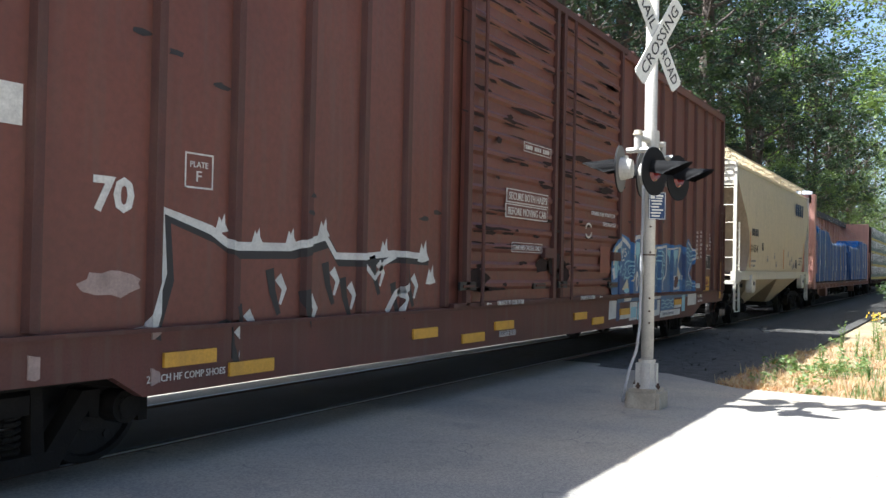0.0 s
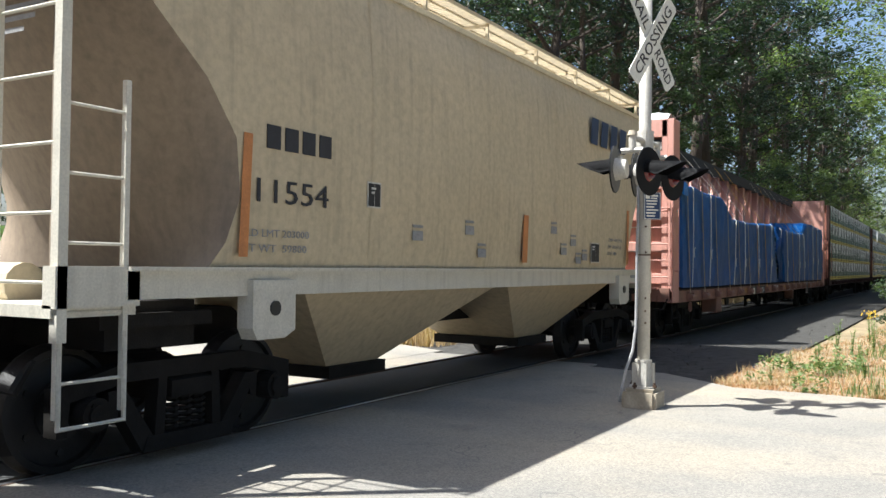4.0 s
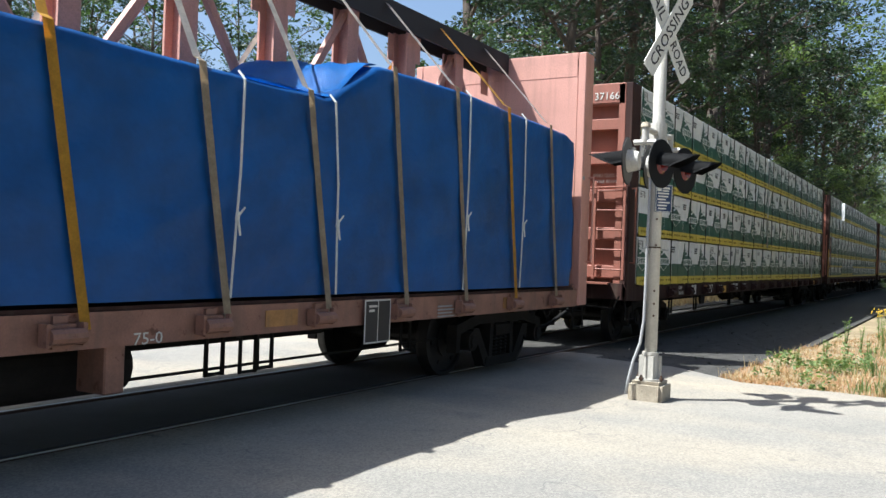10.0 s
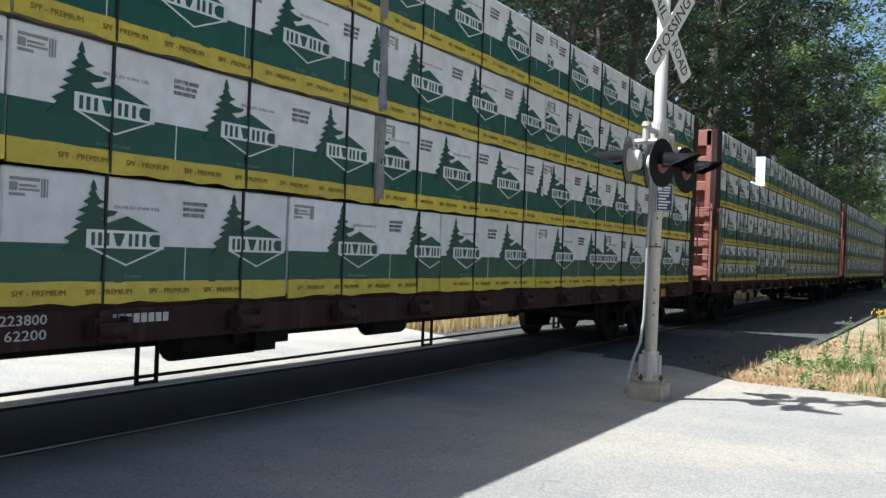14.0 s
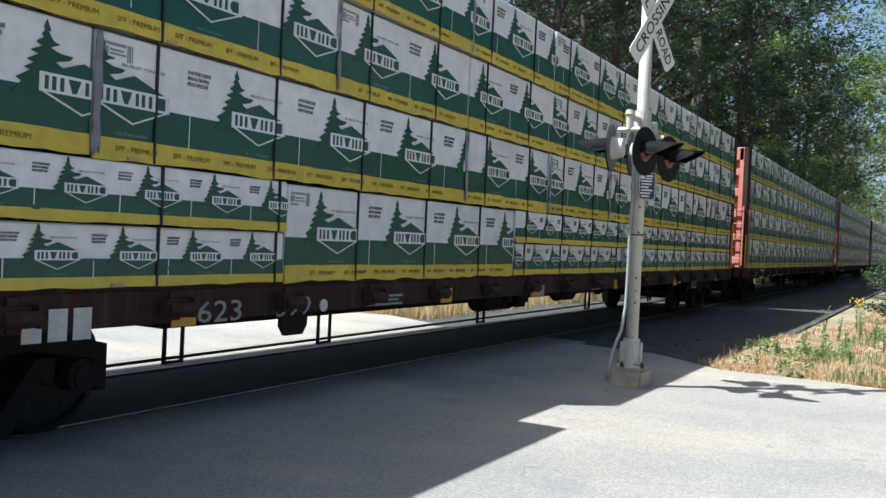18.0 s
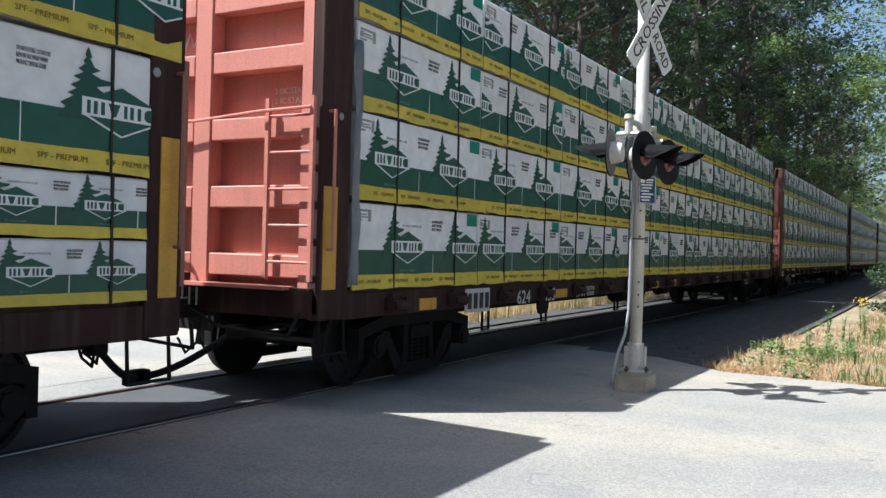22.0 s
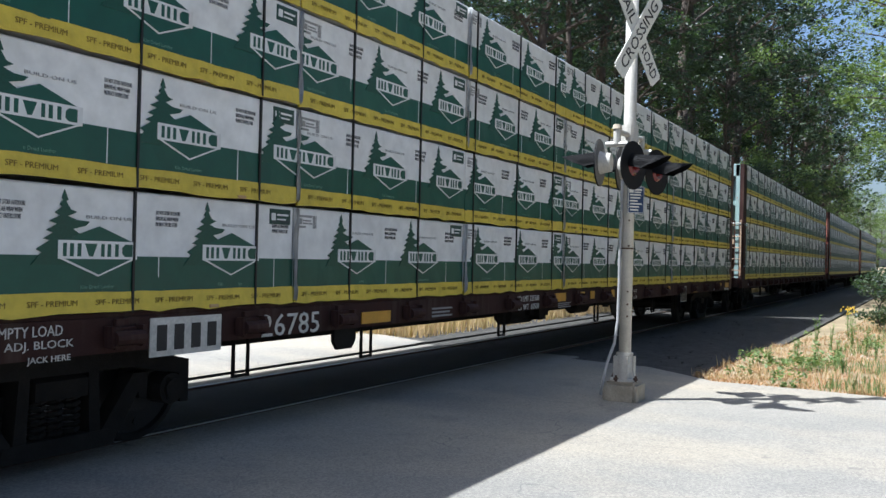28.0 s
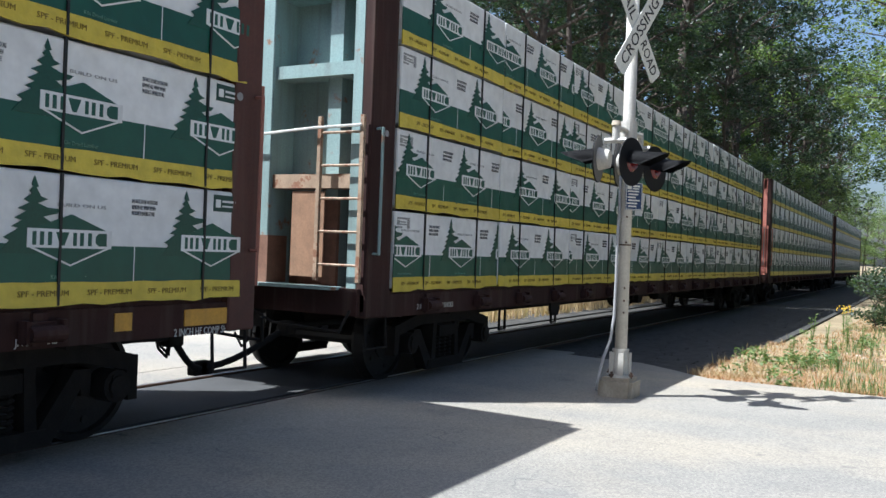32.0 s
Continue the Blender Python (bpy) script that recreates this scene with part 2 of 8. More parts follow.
FRAME_DARK = material("dark_brown_frame_paint", (0.040, 0.017, 0.014), 0.8, var=0.35, scale=2.5, streak=0.5, bump=0.2, rust=(0.10, 0.045, 0.028), rust_at=0.72, spec=0.25)
GRIME = material("grimy_black_steel", (0.018, 0.016, 0.014), 0.9, 0.0, var=0.4, scale=5, bump=0.4, spec=0.2)
TYRE = material("wheel_steel", (0.016, 0.014, 0.013), 0.6, 0.2, var=0.4, scale=6, bump=0.3)
CHORD = material("black_top_chord_paint", (0.02, 0.018, 0.018), 0.7, var=0.4, bump=0.2)
TARP = material("blue_tarpaulin", (0.003, 0.068, 0.250), 0.48, var=0.3, scale=1.3, fine=4, bump=0.45, dist=0.03, spec=0.3)
# sunlit copy of the tarpaulin: the sun's brightness is put into the colour
TARP_SUNLIT = material("bright_blue_tarpaulin", (0.015, 0.17, 0.55), 0.4, var=0.2, scale=3, bump=0.4)
WEB_TAN = material("tan_webbing", (0.44, 0.36, 0.25), 0.8, var=0.25, scale=9, bump=0.2)
WEB_YELLOW = material("yellow_webbing", (0.62, 0.33, 0.03), 0.75, var=0.2, scale=9, bump=0.2)
CORD = material("white_cord", (0.62, 0.62, 0.58), 0.8, var=0.2, bump=0.2)
YELLOW = material("yellow_reflector", (0.62, 0.33, 0.035), 0.55, var=0.12, scale=5, streak=0.25, bump=0.02)
LETTER = material("white_stencil_paint", (0.62, 0.60, 0.55), 0.7, var=0.2, scale=12, bump=0.05)
LETTER_BLACK = material("black_stencil_paint", (0.03, 0.03, 0.035), 0.7, var=0.3, scale=12, bump=0.05)
LETTER_GREY = material("grey_print", (0.30, 0.30, 0.30), 0.7, var=0.2, scale=12, bump=0.0)
LOGO_BLUE = material("navy_stencil_paint", (0.025, 0.045, 0.11), 0.6, var=0.2, scale=3, streak=0.2, bump=0.03)
FADED_YELLOW = material("faded_yellow_reflector", (0.40, 0.20, 0.06), 0.7, var=0.3, scale=6, streak=0.5, bump=0.03)
ORANGE = material("orange_stripe_paint", (0.55, 0.22, 0.07), 0.65, var=0.2, scale=5, streak=0.3, bump=0.03)
WRAP = material("white_lumber_wrap", (0.78, 0.785, 0.78), 0.4, var=0.04, scale=1.2, fine=5, bump=0.22, dist=0.012, random_tint=0.05)
PRINT_GREY = material("dark_grey_print", (0.11, 0.11, 0.12), 0.7, var=0.2, scale=12, bump=0.0)
KILN = material("pale_green_print", (0.16, 0.30, 0.22), 0.6, var=0.2, scale=12, bump=0.0)
TAG_TEAL = material("teal_tag_print", (0.0, 0.19, 0.13), 0.5, var=0.1, scale=5, bump=0.02)
TAG_DARK = material("dark_green_tag_print", (0.012, 0.05, 0.035), 0.5, var=0.1, scale=5, bump=0.02)
WRAP_TAIL = material("loose_grey_wrap", (0.50, 0.51, 0.52), 0.45, var=0.2, scale=4, fine=14, bump=0.4, dist=0.02)
WRAP_GREY = material("dusty_grey_wrap", (0.42, 0.43, 0.44), 0.5, var=0.2, scale=3, fine=12, bump=0.4, dist=0.02)
GREEN = material("green_wrap_print", (0.006, 0.078, 0.050), 0.40, var=0.14, scale=1.2, fine=5, bump=0.2, dist=0.012, random_tint=0.08)
GREEN_DEEP = material("dark_green_print", (0.006, 0.066, 0.040), 0.42, var=0.15, scale=2, bump=0.2)
YELLOW_WRAP = material("yellow_wrap_print", (0.64, 0.50, 0.05), 0.45, var=0.12, scale=2, fine=9, bump=0.4, dist=0.02, random_tint=0.08)
YELLOW_DARK = material("ochre_print", (0.20, 0.14, 0.02), 0.6, var=0.2, scale=4, bump=0.0)
STRAP = material("black_steel_strap", (0.02, 0.02, 0.02), 0.5, 0.3, var=0.2, bump=0.02)
LUMBER = material("sawn_spruce", (0.52, 0.36, 0.19), 0.8, var=0.25, stretch=(1, 8, 8), scale=3, bump=0.25)

SCAR = material("dark_rust_scar", (0.030, 0.018, 0.015), 0.85, var=0.4, scale=8, bump=0.1, spec=0.2)
PAINT_PATCH = material("fresh_red_brown_paint", (0.19, 0.055, 0.035), 0.5, var=0.12, scale=3, bump=0.04)
PAINT_RED = material("dark_red_spray_paint", (0.20, 0.03, 0.02), 0.6, var=0.2, scale=5, bump=0.02)
WEB_PALE = material("pale_webbing", (0.58, 0.52, 0.45), 0.8, var=0.2, scale=9, bump=0.2)
PAINT_HAZE = material("thin_white_overspray", (0.33, 0.24, 0.21), 0.6, var=0.3, scale=6, bump=0.02)
PAINT_HALO = material("bright_blue_spray_paint", (0.04, 0.14, 0.33), 0.5, var=0.25, scale=2.2, bump=0.02)
SHEET_WHITE = leafy("white_plastic_sheet", (0.80, 0.82, 0.84), (0.84, 0.85, 0.86), 0.3)
PAINT_BLUE = material("blue_spray_paint", (0.05, 0.125, 0.25), 0.5, var=0.3, scale=2.2, fine=20, streak=0.15, bump=0.02)
PAINT_DEEP = material("deep_blue_spray_paint", (0.02, 0.055, 0.16), 0.55, var=0.3, scale=2.5, bump=0.02)
PAINT_CYAN = material("pale_blue_spray_paint", (0.26, 0.46, 0.52), 0.5, var=0.2, scale=3, bump=0.02)
PAINT_WHITE = material("white_spray_paint", (0.58, 0.57, 0.53), 0.6, var=0.22, scale=5, bump=0.02)
PAINT_BLACK = material("black_spray_paint", (0.02, 0.018, 0.018), 0.6, var=0.3, scale=5, bump=0.02)
PAINT_CREAM = material("cream_spray_paint", (0.58, 0.50, 0.33), 0.6, var=0.2, scale=5, bump=0.02)

BARK = material("tree_bark", (0.085, 0.065, 0.05), 0.95, var=0.4, stretch=(6, 6, 0.9), scale=3, bump=0.9, dist=0.03)
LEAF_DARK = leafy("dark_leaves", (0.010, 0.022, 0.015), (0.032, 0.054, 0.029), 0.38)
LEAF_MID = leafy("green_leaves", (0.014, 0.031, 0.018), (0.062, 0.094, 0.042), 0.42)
# paler leaves: sun and haze on the crowns are put into the colour
LEAF_SUNLIT = leafy("sunny_leaves", (0.06, 0.10, 0.03), (0.17, 0.22, 0.075), 0.42)
DRY = leafy("dry_grass_blades", (0.30, 0.19, 0.085), (0.54, 0.42, 0.25), 0.25)
LITTER = leafy("dead_brown_grass", (0.28, 0.13, 0.055), (0.50, 0.29, 0.14), 0.2)
WEEDY = leafy("pale_green_weeds", (0.085, 0.13, 0.04), (0.20, 0.26, 0.10), 0.35)
GRASS = leafy("green_grass_blades", (0.07, 0.14, 0.03), (0.17, 0.26, 0.07), 0.35)
FLOWER = material("yellow_flower", (0.65, 0.42, 0.02), 0.7, var=0.2, bump=0.1)
HOUSE_WHITE = material("white_clapboard", (0.72, 0.72, 0.70), 0.6, var=0.06, stretch=(0.3, 0.3, 7), scale=5, bump=0.3)
ROOF = material("grey_shingle", (0.14, 0.13, 0.13), 0.9, var=0.3, scale=5, bump=0.4)
GLASS = material("window_glass", (0.03, 0.04, 0.05), 0.08, var=0.1, bump=0.0)


# ---------------------------------------------------------------- mesh tools
def part(name, bm, mat, parent=None, label="", smooth=False, bevel=0.0):
    """Link a bmesh as one mesh object under a thing or a part."""
    if bevel:
        bmesh.ops.bevel(bm, geom=bm.edges[:], offset=bevel, segments=1, affect="EDGES")
    me = bpy.data.meshes.new(name)
    bm.to_mesh(me)
    bm.free()
    for m in mat if isinstance(mat, (list, tuple)) else (mat,):
        me.materials.append(m)
    if smooth:
        me.polygons.foreach_set("use_smooth", [True] * len(me.polygons))
    ob = new(name, me)
    ob.parent = parent
    if label:
        ob["label"] = label
    return ob


def again(name, ob, parent, m=None, label=""):
    """Another part on the same mesh."""
    o = new(name, ob.data)
    o.parent = parent
    o.matrix_basis = m or ob.matrix_basis
    if ob.get("kind"):
        o["kind"] = ob["kind"]
    if label:
        o["label"] = label
    return o


def box(bm, x0, y0, z0, x1, y1, z1, mi=0):
    v = [bm.verts.new((x, y, z)) for z in (z0, z1) for x, y in ((x0, y0), (x1, y0), (x1, y1), (x0, y1))]
    for i in ((3, 2, 1, 0), (4, 5, 6, 7), (0, 1, 5, 4), (1, 2, 6, 5), (2, 3, 7, 6), (3, 0, 4, 7)):
        bm.faces.new([v[k] for k in i]).material_index = mi
    return bm


def B(*boxes):
    bm = bmesh.new()
    for b in boxes:
        box(bm, *b)
    return bm


def rod(bm, p, q, r, n=8, r2=None, mi=0):
    p, q = Vector(p), Vector(q)
    d = (q - p).normalized()
    a = d.orthogonal().normalized()
    b = d.cross(a)
    r2 = r if r2 is None else r2
    ring = [[bm.verts.new(c + (a * math.cos(k * math.tau / n) + b * math.sin(k * math.tau / n)) * rr) for k in range(n)] for c, rr in ((p, r), (q, r2))]
    for k in range(n):
        bm.faces.new((ring[0][k], ring[0][(k + 1) % n], ring[1][(k + 1) % n], ring[1][k])).material_index = mi
    bm.faces.new(ring[0][::-1]).material_index = mi
    bm.faces.new(ring[1]).material_index = mi
    return bm


def bent(bm, pts, r, n=6):
    """One tube of n sides along pts; closed into a ring where the ends meet."""
    v = [Vector(p) for p in pts]
    ring = len(v) > 3 and (v[0] - v[-1]).length < 1e-6
    if ring:
        v.pop()
    m = len(v)
    loops, side = [], None
    for k, p in enumerate(v):
        a = (p - v[k - 1]).normalized() if k or ring else (v[1] - p).normalized()
        c = (v[(k + 1) % m] - p).normalized() if k < m - 1 or ring else a
        t = (a + c).normalized() if (a + c).length > 1e-6 else a
        if side is None:
            side = t.cross(Vector((0.31, 0.52, 0.79))).normalized()
        side = (side - t * side.dot(t)).normalized()
        up = t.cross(side)
        fat = min(1.35, 1 / max(0.3, t.dot(a)))
        loops.append([bm.verts.new(p + (side * math.cos(math.tau * q / n) + up * math.sin(math.tau * q / n)) * r * fat) for q in range(n)])
    for k in range(m if ring else m - 1):
        a, c = loops[k], loops[(k + 1) % m]
        for q in range(n):
            bm.faces.new((a[q], a[(q + 1) % n], c[(q + 1) % n], c[q]))
    if not ring:
        bm.faces.new(loops[0][::-1])
        bm.faces.new(loops[-1])
    return bm


def prism(bm, pts, a, b, plane="xz", mi=0):
    """A flat outline, thickened from a to b along the third axis."""
    put = {"xz": lambda u, v, w: (u, w, v), "yz": lambda u, v, w: (w, u, v), "xy": lambda u, v, w: (u, v, w)}[plane]
    lo = [bm.verts.new(put(u, v, a)) for u, v in pts]
    hi = [bm.verts.new(put(u, v, b)) for u, v in pts]
    n = len(pts)
    bm.faces.new(lo).material_index = mi
    bm.faces.new(hi[::-1]).material_index = mi
    for k in range(n):
        bm.faces.new((lo[k], hi[k], hi[(k + 1) % n], lo[(k + 1) % n])).material_index = mi
    return bm


def fix(bm):
    bmesh.ops.recalc_face_normals(bm, faces=bm.faces[:])
    return bm


def words(text, size, mat, parent, m, name="lettering", depth=0.002, width=None, label="", bold=0.0):
    """Lettering in the built-in font, flat in the plane x to the right, z up, facing -y."""
    cu = bpy.data.curves.new(name, "FONT")
    cu.body, cu.size, cu.extrude, cu.resolution_u = text, size, depth, 2
    cu.align_x, cu.align_y, cu.offset = "LEFT", "BOTTOM", bold
    tmp = bpy.data.objects.new(name, cu)
    scene.collection.objects.link(tmp)
    dg = bpy.context.evaluated_depsgraph_get()
    me = bpy.data.meshes.new_from_object(tmp.evaluated_get(dg))
    bpy.data.objects.remove(tmp)
    bpy.data.curves.remove(cu)
    xs = [v.co.x for v in me.vertices] or [0]
    ys = [v.co.y for v in me.vertices] or [0]
    k = (width / (max(xs) - min(xs))) if width else 1.0
    kz = size / (max(ys) - min(ys)) if "\n" not in text else 1.0
    for v in me.vertices:
        v.co = ((v.co.x - min(xs)) * k, -v.co.z, (v.co.y - min(ys)) * kz)
    me.flip_normals()
    me.materials.clear()
    me.materials.append(mat)
    ob = new(name, me)
    ob.parent = parent
    ob.matrix_basis = m
    ob["kind"] = "stuff"
    if label:
        ob["label"] = label
    return ob


def joined_text(items, mats, parent, m, name):
    """Several lines of lettering as one mesh: (text, size, width, x, z, slot)."""
    bm = bmesh.new()
    for text, size, width, x, z, slot in items:
        ob = words(text, size, mats[slot], None, pose(0, 0, 0), name, 0.001, width)
        old = set(bm.faces)
        me = ob.data
        me.transform(pose(x, 0, z))
        bm.from_mesh(me)
        for f in bm.faces:
            if f not in old:
                f.material_index = slot
        bpy.data.objects.remove(ob)
        bpy.data.meshes.remove(me)
    ob = part(name, bm, mats, parent)
    ob.matrix_basis = m
    ob["kind"] = "stuff"
    return ob


def bars(rows, mat, parent, m, name="lettering", label=""):
    """Writing that is not spelled out: rows of (x, z, width, height) as plain bars."""
    bm = bmesh.new()
    for x, z, w, h in rows:
        box(bm, x, -0.002, z, x + w, 0.002, z + h)
    ob = part(name, bm, mat, parent, label)
    ob["kind"] = "stuff"
    ob.matrix_basis = m
    return ob


def blocks(n, w, h, gap=0.25):
    """n letter-sized bars in a width w."""
    step = w / n
    return [(k * step, 0, step * (1 - gap), h) for k in range(n)]


def thing(name, label, category, m=None, group="", kind=""):
    e = new(name)
    if m is not None:
        e.matrix_basis = m
    return tagged(e, label, category, group, kind)
# ---------------------------------------------------------------- the train
MOVING = []                      # (thing, place along the train, y, z)
WHEELS = []                      # (wheelset, place on its truck)


def rides(ob, s, y=YC, z=0.0):
    ob.matrix_basis = pose(s, y, z)
    MOVING.append((ob, s, y, z))
    return ob


def wheelset_bm():
    bm = bmesh.new()
    rod(bm, (0, -0.95, 0), (0, 0.95, 0), 0.075, 10)
    for side in (-1, 1):
        prof = ((0.20, 0.80), (0.37, 0.775), (0.385, 0.81), (0.43, 0.80), (0.455, 0.70), (0.455, 0.67), (0.40, 0.68), (0.375, 0.715), (0.20, 0.72))
        n, rings = 28, []
        for k in range(n):
            c, s = math.cos(k * math.tau / n), math.sin(k * math.tau / n)
            rings.append([bm.verts.new((r * c, side * y, r * s)) for r, y in prof])
        for k in range(n):
            a, b = rings[k], rings[(k + 1) % n]
            for j in range(len(prof) - 1):
                bm.faces.new((a[j], a[j + 1], b[j + 1], b[j]))
        rod(bm, (0, side * 0.70, 0), (0, side * 0.82, 0), 0.21, 14)
        for k in range(6):                       # hub bolts and casting marks show that it turns
            c, s = math.cos(k * math.tau / 6), math.sin(k * math.tau / 6)
            rod(bm, (0.29 * c, side * 0.74, 0.29 * s), (0.29 * c, side * 0.80, 0.29 * s), 0.03, 6)
    return fix(bm)


def side_frame_bm():
    """A cast side frame with window openings, spring nest, jaws and bearing caps."""
    bm = bmesh.new()
    y0, y1 = -0.065, 0.065
    prism(bm, [(-1.14, 0.50), (-1.14, 0.62), (-0.62, 0.74), (0.62, 0.74), (1.14, 0.62), (1.14, 0.50), (0.60, 0.61), (-0.60, 0.61)], y0, y1)
    prism(bm, [(-0.44, 0.09), (-0.40, 0.20), (0.40, 0.20), (0.44, 0.09)], y0 - 0.01, y1 + 0.01)
    for k in (-1, 1):
        prism(bm, [(k * 0.74, 0.56), (k * 0.60, 0.56), (k * 0.34, 0.20), (k * 0.44, 0.10)], y0, y1)
        prism(bm, [(k * 0.24, 0.20), (k * 0.33, 0.20), (k * 0.30, 0.62), (k * 0.22, 0.62)], y0, y1)
        prism(bm, [(k * 1.14, 0.56), (k * 1.14, 0.30), (k * 1.06, 0.30), (k * 1.04, 0.52)], y0, y1)
        prism(bm, [(k * 0.74, 0.56), (k * 0.73, 0.36), (k * 0.66, 0.38), (k * 0.64, 0.56)], y0, y1)
        rod(bm, (k * 0.89, -0.15, 0.43), (k * 0.89, 0.02, 0.43), 0.115, 16)
        rod(bm, (k * 0.89, -0.175, 0.43), (k * 0.89, -0.15, 0.43), 0.075, 12)
        for j in range(3):
            a = j * math.tau / 3
            rod(bm, (k * 0.89 + 0.075 * math.cos(a), -0.165, 0.43 + 0.075 * math.sin(a)), (k * 0.89 + 0.075 * math.cos(a), -0.15, 0.43 + 0.075 * math.sin(a)), 0.018, 6)
    return fix(bm)


def spring_bm():
    bm = bmesh.new()
    pts = [(0.055 * math.cos(k * 0.9), 0.055 * math.sin(k * 0.9), 0.20 + 0.26 * k / 42) for k in range(43)]
    return bent(bm, pts, 0.014, 5)


def bolster_bm():
    bm = bmesh.new()
    prism(bm, [(-1.12, 0.46), (1.12, 0.46), (1.12, 0.58), (0.6, 0.74), (-0.6, 0.74), (-1.12, 0.58)], -0.20, 0.20, "yz")
    for x in (-0.42, 0.42):
        box(bm, x - 0.05, -0.85, 0.30, x + 0.05, 0.85, 0.40)
    return fix(bm)


PROTO = {}


def truck(car, x):
    """A two-axle truck under a car, with wheelsets that turn."""
    if "truck" not in PROTO:
        PROTO["truck"] = part("truck", bolster_bm(), GRIME)
        PROTO["side_frame"] = part("side_frame", side_frame_bm(), GRIME)
        PROTO["spring"] = part("spring", spring_bm(), GRIME)
        PROTO["wheelset"] = part("wheelset", wheelset_bm(), TYRE)
        t, w = PROTO["truck"], PROTO["wheelset"]
        t.parent, t.matrix_basis = car, pose(x, 0, 0)
        WHEELS.append((w, -0.89))
        w.parent, w.matrix_basis = t, pose(-0.89, 0, 0.43)
        f, sp = PROTO["side_frame"], PROTO["spring"]
        f.parent, f.matrix_basis = t, pose(0, -1.03, 0)
        sp.parent, sp.matrix_basis = t, pose(-0.13, -1.03, 0)
    else:
        t = again("truck", PROTO["truck"], car, pose(x, 0, 0))
        w = again("wheelset", PROTO["wheelset"], t, pose(-0.89, 0, 0.43))
        WHEELS.append((w, -0.89))
        again("side_frame", PROTO["side_frame"], t, pose(0, -1.03, 0))
        again("spring", PROTO["spring"], t, pose(-0.13, -1.03, 0))
    again("side_frame", PROTO["side_frame"], t, pose(0, 1.03, 0, 0, 0, 180))
    for k in (0.0, 0.13):
        again("spring", PROTO["spring"], t, pose(k, -1.03, 0))
    w2 = again("wheelset", PROTO["wheelset"], t, pose(0.89, 0, 0.43))
    WHEELS.append((w2, 0.89))


def coupler(car, x, way, reach=0.68):
    bm = bmesh.new()
    box(bm, min(x, x + way * reach * 0.72), -0.08, 0.74, max(x, x + way * reach * 0.72), 0.08, 0.92)
    xe = x + way * reach
    box(bm, min(xe, xe - way * 0.24), -0.17, 0.69, max(xe, xe - way * 0.24), 0.17, 0.98)
    box(bm, min(x, x + way * 0.1), -0.26, 0.62, max(x, x + way * 0.1), 0.26, 1.02)
    part("coupler", fix(bm), GRIME, car)
    bm = bmesh.new()
    pts = [(x - way * 0.75, -0.62, 0.66), (x - way * 0.35, -0.58, 0.66), (x + way * 0.02, -0.52, 0.64)] + [(x + way * (0.10 + (reach - 0.07) * k / 7), -0.50 + 0.06 * k, 0.62 - 0.36 * math.sin(math.pi / 2 * k / 7)) for k in range(8)]
    bent(bm, pts, 0.032, 8)
    hose = part("air_hose", bm, RUBBER, car, smooth=True)
    xg = x + way * (reach + 0.02)
    part("hose_coupling", fix(B((min(xg, xg - way * 0.16), -0.16, 0.20, max(xg, xg - way * 0.16), -0.04, 0.33))), GRIME, hose, bevel=0.015)
    for dx, dy in ((0.06, -0.30), (0.20, -0.18)):
        bm = bent(bmesh.new(), [(x + way * dx, dy, 0.70), (x + way * (dx + 0.05), dy - 0.02, 0.52), (x + way * (dx + 0.16), dy, 0.44), (x + way * (dx + 0.22), dy + 0.04, 0.58)], 0.012, 6)
        part("hose_chain", bm, GRIME, car)
    part("angle_cock", fix(B((min(x, x + way * 0.16), -0.58, 0.56, max(x, x + way * 0.16), -0.44, 0.70))), GRIME, car, bevel=0.02)
    bm = bmesh.new()
    bent(bm, [(x + way * 0.22, -1.36, 0.86), (x + way * 0.30, -1.30, 0.66), (x + way * 0.30, -0.5, 0.70), (x + way * 0.45, -0.25, 0.88)], 0.014, 6)
    part("uncoupling_lever", bm, GRIME, car)


def ladder(name, car, mat, y0, y1, x0, x1, z0, z1, n, r=0.016, label=""):
    """Stiles and rungs; the stiles stand at (x0, y0) and (x1, y1)."""
    bm = bmesh.new()
    for x, y in ((x0, y0), (x1, y1)):
        box(bm, x - 0.02, y - 0.02, z0, x + 0.02, y + 0.02, z1)
    lad = part(name, bm, mat, car, label)
    bm = bmesh.new()
    rod(bm, (x0, y0, 0), (x1, y1, 0), r, 6)
    first = None
    for k in range(n):
        m = pose(0, 0, z0 + (z1 - z0) * (k + 0.5) / n)
        if first is None:
            first = part("rung", bm, mat, lad)
            first.matrix_basis = m
        else:
            again("rung", first, lad, m)
    return lad


def decal(pts, y, mat, car, name="spray_painting", ribs=(), proud=0.0, label=""):
    """A painted patch that follows the side sheet and steps over the side posts."""
    bm = bmesh.new()
    bm.faces.new([bm.verts.new((u, y, v)) for u, v in pts])
    if ribs:
        lo, hi = min(p[0] for p in pts), max(p[0] for p in pts)
        near = [r for r in ribs if r[1] > lo and r[0] < hi]
        for a, b, *_ in near:
            for x in (a, a + 0.019, b - 0.019, b):
                bmesh.ops.bisect_plane(bm, geom=bm.verts[:] + bm.edges[:] + bm.faces[:], plane_co=(x, 0, 0), plane_no=(1, 0, 0))
        for v in bm.verts:
            for a, b, *up in near:
                if a + 0.0185 <= v.co.x <= b - 0.0185:
                    v.co.y = y - (up[0] if up else proud)
    for f in bm.faces:
        if f.normal.y > 0:
            f.normal_flip()
    ob = part(name, bm, mat, car, label)
    return ob


